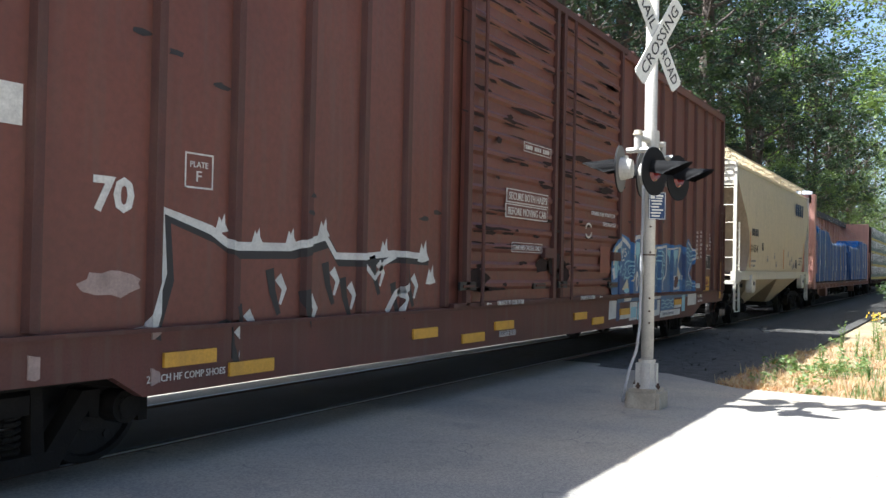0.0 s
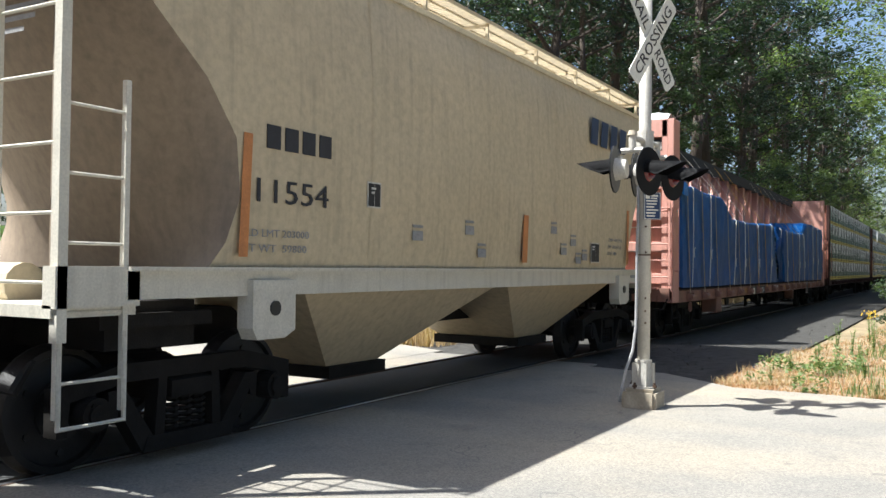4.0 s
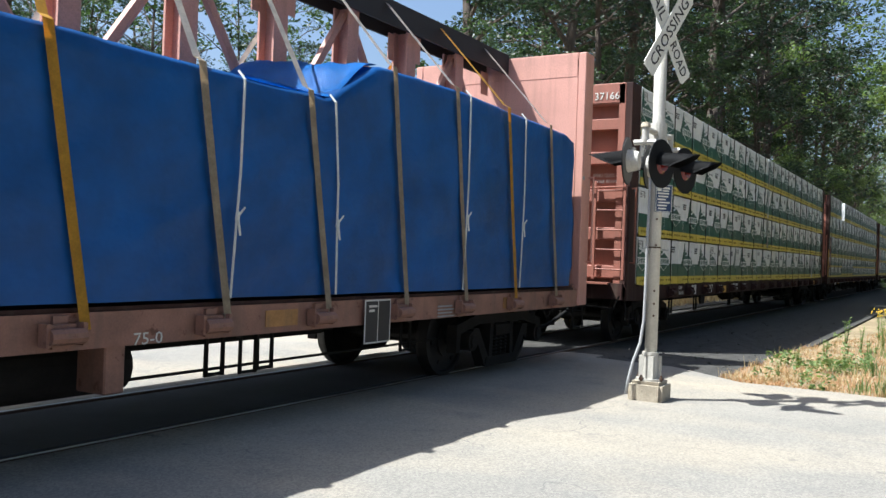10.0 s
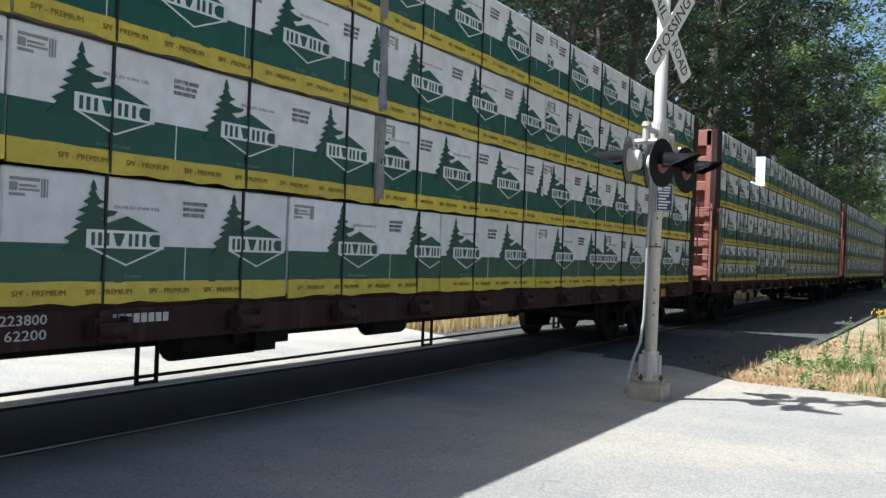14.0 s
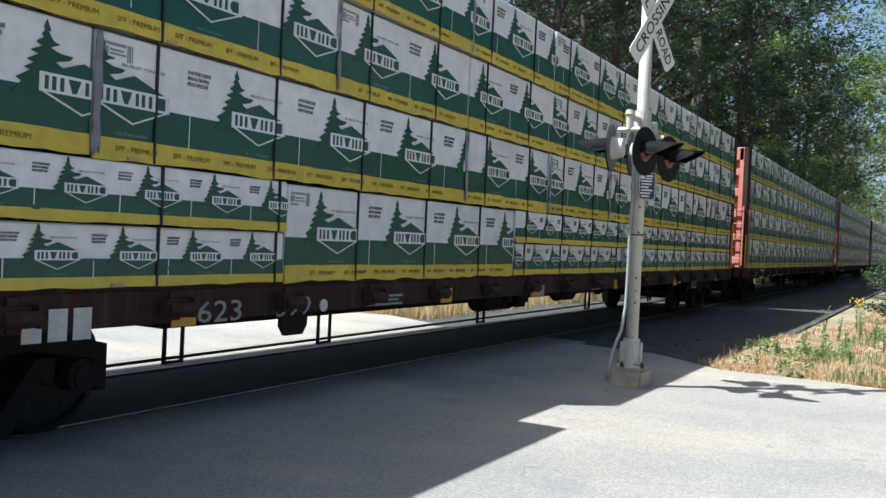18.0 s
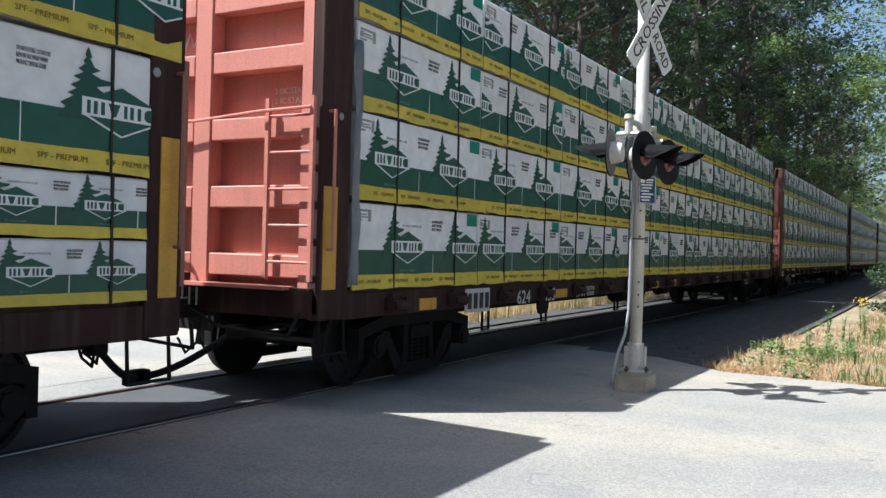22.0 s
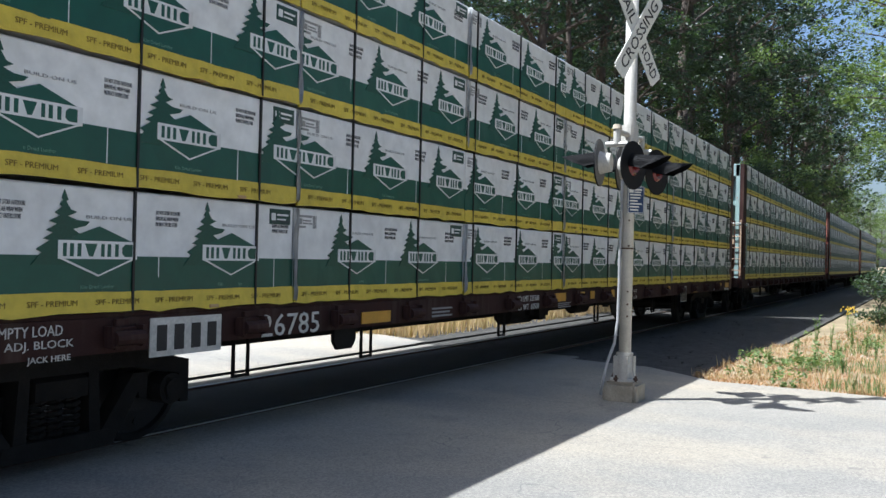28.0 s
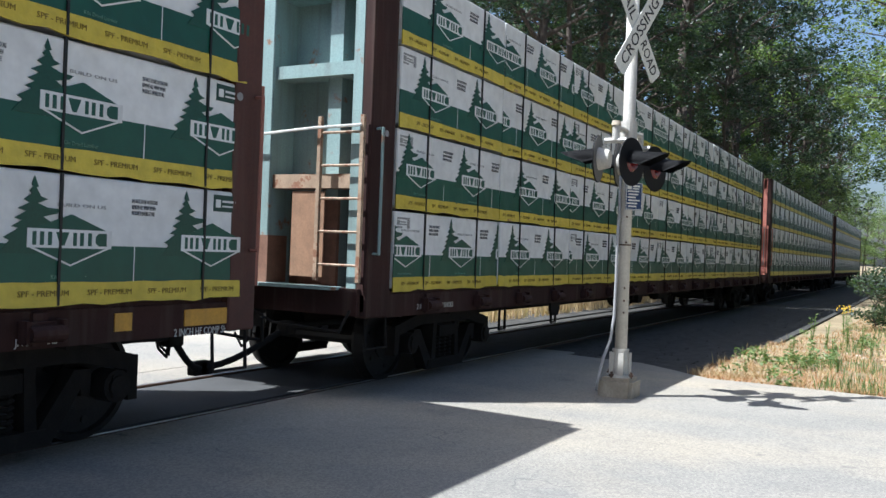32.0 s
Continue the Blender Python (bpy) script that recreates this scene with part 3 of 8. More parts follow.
def stroke(pts, w0, w1=None):
    """The outline of a brush stroke along points."""
    w1 = w0 if w1 is None else w1
    left, right = [], []
    for k, p in enumerate(pts):
        a, b = Vector(pts[max(0, k - 1)]), Vector(pts[min(len(pts) - 1, k + 1)])
        d = (b - a).normalized()
        w = (w0 + (w1 - w0) * k / (len(pts) - 1)) / 2
        left.append((p[0] - d.y * w, p[1] + d.x * w))
        right.append((p[0] + d.y * w, p[1] - d.x * w))
    return left + right[::-1]


def blob(cx, cz, rx, rz, n=12, wob=0.0, seed=0):
    rnd = random.Random(seed)
    return [(cx + rx * math.cos(k * math.tau / n) * (1 + wob * rnd.uniform(-1, 1)), cz + rz * math.sin(k * math.tau / n) * (1 + wob * rnd.uniform(-1, 1))) for k in range(n)]


# ---------------------------------------------------------------- boxcar
def boxcar():
    x0, x1 = 1.45, 20.46
    car = thing("boxcar", "brown sixty-foot railway boxcar with ribbed sides, double doors and sprayed graffiti", "railway car")
    rides(car, 0.0)
    ys = -1.40                                     # side sheet
    top = 4.92
    part("body", fix(B((x0, ys, 0.95, x1, 1.40, top))), BOX_RED, car)
    bm = bmesh.new()
    prism(bm, [(-1.45, top), (-1.45, top + 0.06), (0, top + 0.24), (1.45, top + 0.06), (1.45, top)], x0 - 0.05, x1 + 0.05, "yz")
    roof = part("roof", fix(bm), BOX_DARK, car)
    bm = fix(prism(bmesh.new(), [(-1.46, top + 0.05), (-1.46, top + 0.09), (0, top + 0.28), (1.46, top + 0.09), (1.46, top + 0.05), (0, top + 0.22)], -0.05, 0.05, "yz"))
    first = None
    for k in range(16):
        m = pose(x0 + 0.6 + k * 1.19, 0, 0)
        first = again("roof_rib", first, roof, m) if first else part("roof_rib", bm, BOX_DARK, roof)
        first.matrix_basis = m
    bm = fix(B((x0, -1.46, top - 0.10, x1, -1.40, top + 0.02)))
    part("top_plate", bm, BOX_RED, car)
    # side posts; their darker brown holds grime and shadow lines in the colour
    ribs_s = [2.35, 3.19, 4.09, 4.84, 5.68, 6.46, 7.18, 7.95, 13.40, 14.12, 14.92, 15.69, 16.46, 17.31, 18.05, 18.88, 19.6]
    prof = [(-0.055, ys), (-0.035, ys - 0.055), (0.035, ys - 0.055), (0.055, ys)]
    bm = bmesh.new()
    prism(bm, prof, 1.0, top - 0.1, "xy")
    first = None
    for s in ribs_s:
        m = pose(s, 0, 0)
        if first is None:
            first = part("side_post", fix(bm), BOX_DARK, car)
            first.matrix_basis = m
        else:
            again("side_post", first, car, m)
    ribs = [(s - 0.056, s + 0.056) for s in ribs_s]
    # side sill: deeper between the trucks
    bm = bmesh.new()
    prism(bm, [(x0, 0.98), (x1, 0.98), (x1, 0.74), (18.6, 0.72), (17.9, 0.50), (4.0, 0.53), (3.75, 0.68), (x0, 0.70)], -1.45, -1.36)
    part("side_sill", fix(bm), BOX_SILL, car)
    part("side_sill", fix(prism(bmesh.new(), [(x0, 0.98), (x1, 0.98), (x1, 0.74), (17.9, 0.52), (4.0, 0.56), (x0, 0.70)], 1.36, 1.45)), BOX_DARK, car)
    part("sill_ledge", fix(B((x0, -1.49, 0.955, x1, -1.45, 0.985))), BOX_DARK, car)
    part("underframe", fix(B((x0 + 0.3, -0.25, 0.55, x1 - 0.3, 0.25, 0.95), (9.5, -1.1, 0.62, 12.5, 1.1, 0.94))), GRIME, car)
    # corner posts
    part("corner_post", fix(B((x1 - 0.10, -1.46, 0.9, x1 + 0.02, -1.36, top))), BOX_DARK, car)
    part("corner_post", fix(B((x0 - 0.02, -1.46, 0.9, x0 + 0.10, -1.36, top))), BOX_DARK, car)
    # doors with pressed panels
    for a, b in ((8.25, 10.66), (10.84, 13.24)):
        door = part("door", fix(B((a, -1.475, 1.02, b, -1.42, 4.82))), BOX_RED, car)
        bm = bmesh.new()
        prism(bm, [(-1.475, -0.055), (-1.505, -0.02), (-1.505, 0.02), (-1.475, 0.055)], a + 0.10, b - 0.10, "yz")
        first = None
        for k in range(17):
            m = pose(0, 0, 1.22 + k * 0.215)
            if first is None:
                first = part("door_corrugation", fix(bm), BOX_RED, door)
                first.matrix_basis = m
            else:
                again("door_corrugation", first, door, m)
        for x in (a + 0.03, b - 0.03):
            part("door_edge", fix(B((x - 0.045, -1.53, 1.0, x + 0.045, -1.475, 4.84))), BOX_DARK, door)
        bm = rod(bmesh.new(), (a + 0.30, -1.56, 1.0), (a + 0.30, -1.56, 4.8), 0.022, 8)
        part("lock_rod", bm, BOX_DARK, door)
        part("door_latch", fix(B((b - 0.42, -1.56, 1.55, b - 0.1, -1.50, 1.68))), BOX_DARK, door)
    part("door_track", fix(B((7.98, -1.53, 0.985, 13.42, -1.47, 1.03))), BOX_DARK, car)
    part("door_track", fix(B((7.98, -1.53, 4.83, 13.42, -1.45, 4.90))), BOX_DARK, car)
    # reflectors
    for a, b, z0 in ((4.15, 4.63, 0.71), (4.77, 5.25, 0.59), (7.29, 7.75, 0.70), (8.29, 8.79, 0.59), (9.06, 9.54, 0.69), (11.49, 11.96, 0.70), (12.21, 12.66, 0.60), (13.42, 13.89, 0.69), (16.51, 16.98, 0.76)):
        part("reflector", fix(B((a, -1.474, z0, b, -1.449, z0 + 0.10))), YELLOW, car)
    for a, b, z0, z1 in ((18.91, 19.38, 0.86, 1.06), (18.91, 19.38, 1.09, 1.29), (20.14, 20.24, 0.80, 1.62)):
        part("reflector", fix(B((a, -1.466 if a > 20 else -1.412, z0, b, -1.455 if a > 20 else -1.40, z1))), YELLOW, car)
    for k in range(7):
        a = radians(25 + 22 * k)
        decal(stroke([(19.15, 1.11), (19.15 + 0.2 * math.cos(a), 1.11 + 0.15 * math.sin(a))], 0.02, 0.035), -1.4135, PAINT_RED, car, "sprayed_rays")
    # ladders, grab irons and steps at the end
    bm = bmesh.new()
    bent(bm, [(20.22, -1.46, 2.42), (20.22, -1.54, 2.42), (20.22, -1.54, 1.7), (20.22, -1.46, 1.7)], 0.013)
    part("grab_iron", bm, BOX_DARK, car)
    ladder("end_ladder", car, BOX_DARK, -1.50, -1.50, 19.95, 20.36, 0.98, 2.9, 5, 0.010)
    bm = bmesh.new()
    bent(bm, [(19.9, -1.35, 0.76), (19.95, -1.30, 0.50), (20.3, -1.30, 0.50), (20.35, -1.35, 0.76)], 0.013)
    part("sill_step", bm, BOX_DARK, car)
    # end corrugations
    for k in range(9):
        part("end_corrugation", fix(B((x1, -1.25, 1.15 + k * 0.40, x1 + 0.07, 1.25, 1.33 + k * 0.40))), BOX_DARK, car)
    coupler(car, x1 - 0.05, 1, 0.85)
    truck(car, 3.2)
    truck(car, 17.8)
    bm = bent(bmesh.new(), [(18.7, -1.0, 0.66), (19.0, -1.0, 0.70), (19.4, -1.02, 0.72), (19.8, -1.02, 0.62), (20.2, -1.0, 0.66), (20.5, -0.9, 0.70)], 0.026, 6)
    part("train_line", bm, GRIME, car)
    words("2 INCH HF COMP SHOES", 0.05, LETTER_GREY, car, pose(15.75, -1.4685, 0.595), width=0.70)
    # stencils
    f = -1.403
    words("70", 0.235, LETTER, car, pose(3.60, f, 1.735), width=0.32, bold=0.008)
    bars(blocks(3, 0.75, 0.24), LETTER, car, pose(2.42, f, 2.2))
    bm = bmesh.new()
    for b4 in ((4.35, 1.95, 4.62, 1.962), (4.35, 2.19, 4.62, 2.202), (4.35, 1.95, 4.362, 2.20), (4.608, 1.95, 4.62, 2.20)):
        box(bm, b4[0], f - 0.002, b4[1], b4[2], f + 0.001, b4[3])
    part("plate_outline", bm, LETTER, car)
    words("PLATE", 0.042, LETTER, car, pose(4.40, f, 2.10), width=0.17)
    words("F", 0.075, LETTER, car, pose(4.46, f, 2.0), width=0.05)
    words("2 INCH HF COMP SHOES", 0.05, LETTER, car, pose(4.02, -1.453, 0.615), width=0.72)
    d = -1.512
    for (t, s, w, z, h) in (("SECURE BOTH HASPS", 9.26, 1.10, 2.23, 0.09), ("BEFORE MOVING CAR", 9.24, 1.10, 2.05, 0.09)):
        part("stencil_panel", fix(B((s - 0.05, d + 0.003, z - 0.035, s + w + 0.05, d + 0.012, z + h + 0.04))), LETTER, car)
        part("stencil_ground", fix(B((s - 0.035, d + 0.0, z - 0.022, s + w + 0.035, d + 0.004, z + h + 0.027))), BOX_RED, car)
        words(t, h, LETTER, car, pose(s, d - 0.003, z), width=w)
    for s, z in ((9.65, 2.88),):
        bars([(0, -0.035, 0.82, 0.008), (0, 0.075, 0.82, 0.008), (0, -0.035, 0.008, 0.118), (0.812, -0.035, 0.008, 0.118)] + [(0.05 + 0.052 * k, 0.0, 0.034, 0.05) for k in range(14) if k not in (4, 9)], LETTER, car, pose(s, d, z))
    words("OPENING MAIN W 8-0 H 12-8", 0.06, LETTER, car, pose(11.95, d, 2.20), width=1.0)
    words("TOTAL W 16-0 H 12-8", 0.06, LETTER, car, pose(12.44, d, 2.06), width=0.55)
    rows = (("EXH", "17-0"), ("EXW", "10-8"), ("EW", "9-8"), ("IL", "60-10"), ("IW", "9-7"), ("IH", "13-1"), ("CU. FT.", "7627"))
    for k, (a, b) in enumerate(rows):
        words(a, 0.055, LETTER, car, pose(18.32, f, 2.18 - k * 0.087), width=0.03 * len(a) + 0.03)
        words(b, 0.055, LETTER, car, pose(18.62, f, 2.20 - k * 0.087), width=0.03 * len(b))
    for k, (a, b) in enumerate((("EXH W", "8-2"), ("EXW H", "3-8"), ("H", "16-10"), ("EMPTY C.G.", "5-0"), ("FLOOR H", "3-8"))):
        words(a, 0.05, LETTER, car, pose(18.99, f, 2.17 - k * 0.079), width=0.027 * len(a))
        words(b, 0.05, LETTER, car, pose(19.40, f, 2.18 - k * 0.079), width=0.028 * len(b))
    words("LIFT AND", 0.06, LETTER, car, pose(18.28, -1.453, 0.86), width=0.34)
    words("JACK HERE", 0.05, LETTER, car, pose(18.28, -1.453, 0.76), width=0.38)
    data_panel(car, 19.0, f, 1.45, 0.49, 0.31)
    bars([(0, 0, 0.29, 0.10)], LETTER, car, pose(18.34, f, 1.05), "routing_board")
    # graffiti, first piece: a white outline with a black shadow
    W, K = PAINT_WHITE, PAINT_BLACK
    y1, pr = ys - 0.003, 0.056
    outline = [(4.05, 0.95), (4.18, 1.35), (4.16, 1.78), (4.62, 1.66), (4.82, 1.55), (5.5, 1.56), (5.95, 1.66), (6.1, 1.5), (6.5, 1.50), (7.0, 1.54), (7.6, 1.52)]
    decal(stroke([(x + 0.05, z - 0.05) for x, z in outline], 0.10, 0.08), y1 + 0.001, K, car, ribs=ribs, proud=pr)
    decal(stroke(outline, 0.07, 0.06), y1, W, car, ribs=ribs, proud=pr)
    for k, (x, z, r) in enumerate(((4.72, 1.72, 0.10), (5.1, 1.64, 0.09), (5.5, 1.65, 0.1), (5.92, 1.74, 0.12), (6.85, 1.6, 0.12), (7.55, 1.58, 0.16), (7.7, 1.34, 0.14), (3.75, 1.28, 0.16), (3.98, 0.66, 0.12), (4.02, 0.95, 0.08), (3.2, 0.8, 0.12))):
        decal([(x - r * 0.7, z - r * 0.7), (x - r * 0.1, z - r * 0.75), (x + r * 0.7, z - r * 0.6), (x + r * 0.35, z - r * 0.1), (x + r * 0.25, z + r * 0.7), (x - r * 0.05, z + 0.1 * r), (x - r * 0.3, z + r * 0.45)] if k < 7 else blob(x, z, r * 1.5, r * 0.55, 16, 0.25, k), y1 - 0.001 - 0.0002 * k, W if k < 7 else PAINT_HAZE, car, "paint_spatter", ribs=ribs, proud=pr)
    for k, (x, z) in enumerate(((5.35, 1.22), (5.75, 1.05), (6.3, 1.15), (6.75, 1.35), (7.1, 1.1), (5.0, 0.95), (4.85, 0.84), (7.35, 1.22), (6.05, 1.28))):
        decal(stroke([(x, z + 0.1), (x + 0.08, z), (x + 0.03, z - 0.12)], 0.09, 0.03), y1 - 0.001, W, car, ribs=ribs, proud=pr)
        decal(stroke([(x - 0.1, z + 0.16), (x - 0.06, z - 0.02), (x + 0.02, z - 0.2)], 0.10, 0.05), y1, K, car, ribs=ribs, proud=pr)
    decal(stroke([(6.55, 1.42), (6.7, 1.3), (6.85, 1.45), (7.05, 1.52)], 0.05), y1 - 0.001, W, car, ribs=ribs, proud=pr)
    decal(stroke([(6.9, 0.98), (7.05, 1.15), (7.3, 1.25)], 0.07), y1 - 0.001, W, car, ribs=ribs, proud=pr)
    # second piece: blue letters with pale tops, cream edges and drips
    steps = ribs + [(10.0, 13.169, 0.112), (13.135, 13.275, 0.132)]

    def pt(pts, mat, lift, name="spray_painting"):
        return decal(pts, ys - 0.002 - 0.001 * lift, mat, car, name, ribs=steps, proud=0.056)

    def line(pts, w, mat, lift, name="spray_line", fine=4):
        """A sprayed line, rounded through its points."""
        out = []
        for k in range(len(pts) - 1):
            p0, p1, p2, p3 = (Vector(pts[min(len(pts) - 1, max(0, k + d))]) for d in (-1, 0, 1, 2))
            for j in range(fine):
                t = j / fine
                q = 0.5 * (2 * p1 + (p2 - p0) * t + (2 * p0 - 5 * p1 + 4 * p2 - p3) * t * t + (3 * p1 - p0 - 3 * p2 + p3) * t ** 3)
                out.append((q.x, q.y))
        out.append(pts[-1])
        for a in range(0, len(out) - 1, 6):
            pt(stroke(out[a:a + 7], w), mat, lift, name)

    HALO, FILL, DEEP, SKYB, WH, CR = PAINT_HALO, PAINT_BLUE, PAINT_DEEP, PAINT_CYAN, PAINT_WHITE, PAINT_CREAM
    pt([(12.86, 1.03), (12.83, 1.5), (12.88, 1.72), (13.1, 1.86), (13.3, 1.96), (13.58, 2.0), (13.98, 1.94), (14.12, 1.84), (14.32, 2.0), (14.74, 2.01), (14.97, 1.87), (15.3, 1.88), (15.4, 1.86), (16.17, 1.92), (16.6, 1.88), (17.0, 1.92), (17.2, 1.91), (17.36, 1.84), (17.66, 2.06), (18.15, 1.78), (18.02, 1.56), (17.78, 1.36), (18.18, 1.1), (18.2, 1.0)], HALO, 0)
    # R, O, W, E and the last star-shaped letter, as flat fills
    pt([(13.12, 1.03), (13.12, 1.76), (13.32, 1.85), (13.59, 1.89), (14.05, 1.76), (14.12, 1.52), (14.16, 1.42), (14.04, 1.22), (14.07, 1.03)], FILL, 1)
    pt([(12.97, 1.28), (12.94, 1.66), (13.11, 1.73), (13.11, 1.29)], SKYB, 1)
    pt([(14.10, 1.03), (14.10, 1.3), (14.22, 1.45), (14.17, 1.7), (14.24, 1.87), (14.52, 1.93), (14.78, 1.84), (14.88, 1.66), (14.93, 1.03)], FILL, 1)
    pt([(14.97, 1.03), (14.96, 1.79), (15.27, 1.80), (15.36, 1.4), (15.48, 1.76), (16.13, 1.83), (16.11, 1.33), (15.93, 1.2), (15.93, 1.03)], FILL, 1)
    pt([(15.95, 1.03), (15.97, 1.22), (16.15, 1.32), (16.18, 1.78), (16.96, 1.82), (16.9, 1.5), (17.05, 1.32), (16.5, 1.3), (16.5, 1.03)], FILL, 1)
    pt([(16.96, 1.52), (17.17, 1.84), (17.37, 1.72), (17.66, 1.97), (18.06, 1.77), (17.95, 1.6), (17.68, 1.36), (18.1, 1.08), (18.1, 1.03), (17.2, 1.03), (17.18, 1.3)], FILL, 1)
    # shaded lower halves
    pt([(13.14, 1.03), (13.14, 1.32), (13.6, 1.3), (13.95, 1.22), (14.03, 1.03)], DEEP, 2)
    pt([(16.98, 1.52), (17.17, 1.78), (17.38, 1.68), (17.6, 1.5), (17.3, 1.2), (17.2, 1.33)], DEEP, 2)
    # white and cream edges
    for e, w, m in (([(13.12, 1.77), (13.32, 1.87), (13.59, 1.92), (13.85, 1.86), (14.04, 1.78)], 0.075, WH), ([(12.92, 1.62), (13.02, 1.73), (13.12, 1.76)], 0.07, CR), ([(12.93, 1.48), (12.96, 1.62)], 0.05, WH), ([(12.92, 1.44), (12.98, 1.27)], 0.10, WH),
                    ([(14.14, 1.68), (14.2, 1.88), (14.4, 1.96), (14.6, 1.97), (14.78, 1.88), (14.88, 1.72)], 0.07, WH), ([(14.92, 1.8), (14.94, 1.4), (14.97, 1.04)], 0.035, CR), ([(14.12, 1.66), (14.2, 1.5), (14.19, 1.38), (14.08, 1.22)], 0.04, CR),
                    ([(14.98, 1.83), (15.28, 1.83)], 0.035, WH), ([(15.28, 1.82), (15.36, 1.38)], 0.05, WH), ([(15.38, 1.4), (15.46, 1.72), (15.5, 1.8)], 0.075, CR), ([(15.5, 1.81), (16.15, 1.86)], 0.045, WH), ([(16.14, 1.86), (16.12, 1.36), (15.92, 1.22), (15.93, 1.05)], 0.05, WH),
                    ([(16.2, 1.81), (16.6, 1.83), (16.95, 1.85)], 0.03, WH), ([(17.38, 1.73), (17.48, 1.88)], 0.09, WH), ([(17.62, 1.99), (17.85, 1.9), (18.08, 1.77), (17.95, 1.6)], 0.03, WH), ([(17.92, 1.58), (17.7, 1.37), (17.9, 1.2), (18.1, 1.08)], 0.03, WH)):
        line(e, w, m, 4)
    pt([(16.99, 1.88), (17.13, 1.85), (16.92, 1.5), (17.13, 1.31), (16.86, 1.31), (16.93, 1.6)], CR, 4)
    for a, b, z0, z1 in ((16.45, 17.1, 1.23, 1.31), (16.45, 17.05, 1.04, 1.10)):
        pt([(a, z0), (b, z0 + 0.01), (b + 0.02, z1), (a, z1)], WH, 4)
    pt([(16.72, 1.29), (16.92, 1.31), (16.96, 1.2), (16.82, 1.08), (16.66, 1.09)], BOX_DARK, 5)
    # pale drips and bubbles
    pt([(14.2, 1.8), (14.38, 1.89), (14.68, 1.87), (14.83, 1.72), (14.8, 1.64), (14.72, 1.66), (14.69, 1.49), (14.64, 1.67), (14.51, 1.69), (14.44, 1.45), (14.39, 1.67), (14.34, 1.66), (14.3, 1.52), (14.27, 1.68), (14.19, 1.69)], SKYB, 3)
    pt([(16.19, 1.79), (16.94, 1.81), (16.9, 1.68), (16.84, 1.62), (16.78, 1.68), (16.72, 1.45), (16.66, 1.66), (16.5, 1.62), (16.42, 1.7), (16.34, 1.52), (16.3, 1.68), (16.22, 1.7)], SKYB, 3)
    for k, (x, z, rx, rz, m) in enumerate(((14.43, 1.22, 0.075, 0.175, WH), (13.43, 1.22, 0.07, 0.085, WH), (17.2, 1.28, 0.045, 0.05, WH), (15.08, 1.6, 0.075, 0.075, SKYB), (15.2, 1.6, 0.05, 0.055, SKYB), (15.14, 1.47, 0.05, 0.06, SKYB), (15.2, 1.73, 0.035, 0.035, SKYB), (15.04, 1.74, 0.03, 0.03, SKYB), (13.9, 1.07, 0.13, 0.04, SKYB), (16.99, 1.12, 0.07, 0.1, SKYB))):
        pt(blob(x, z, rx, rz, 14), m, 4)
    pt(blob(14.435, 1.2, 0.025, 0.10, 12), DEEP, 5)
    pt(blob(13.42, 1.2, 0.025, 0.04, 10), DEEP, 5)
    pt(blob(17.2, 1.28, 0.018, 0.02, 8), DEEP, 5)
    pt([(13.66, 1.09), (13.92, 1.27), (14.0, 1.1), (13.9, 1.07)], CR, 3)
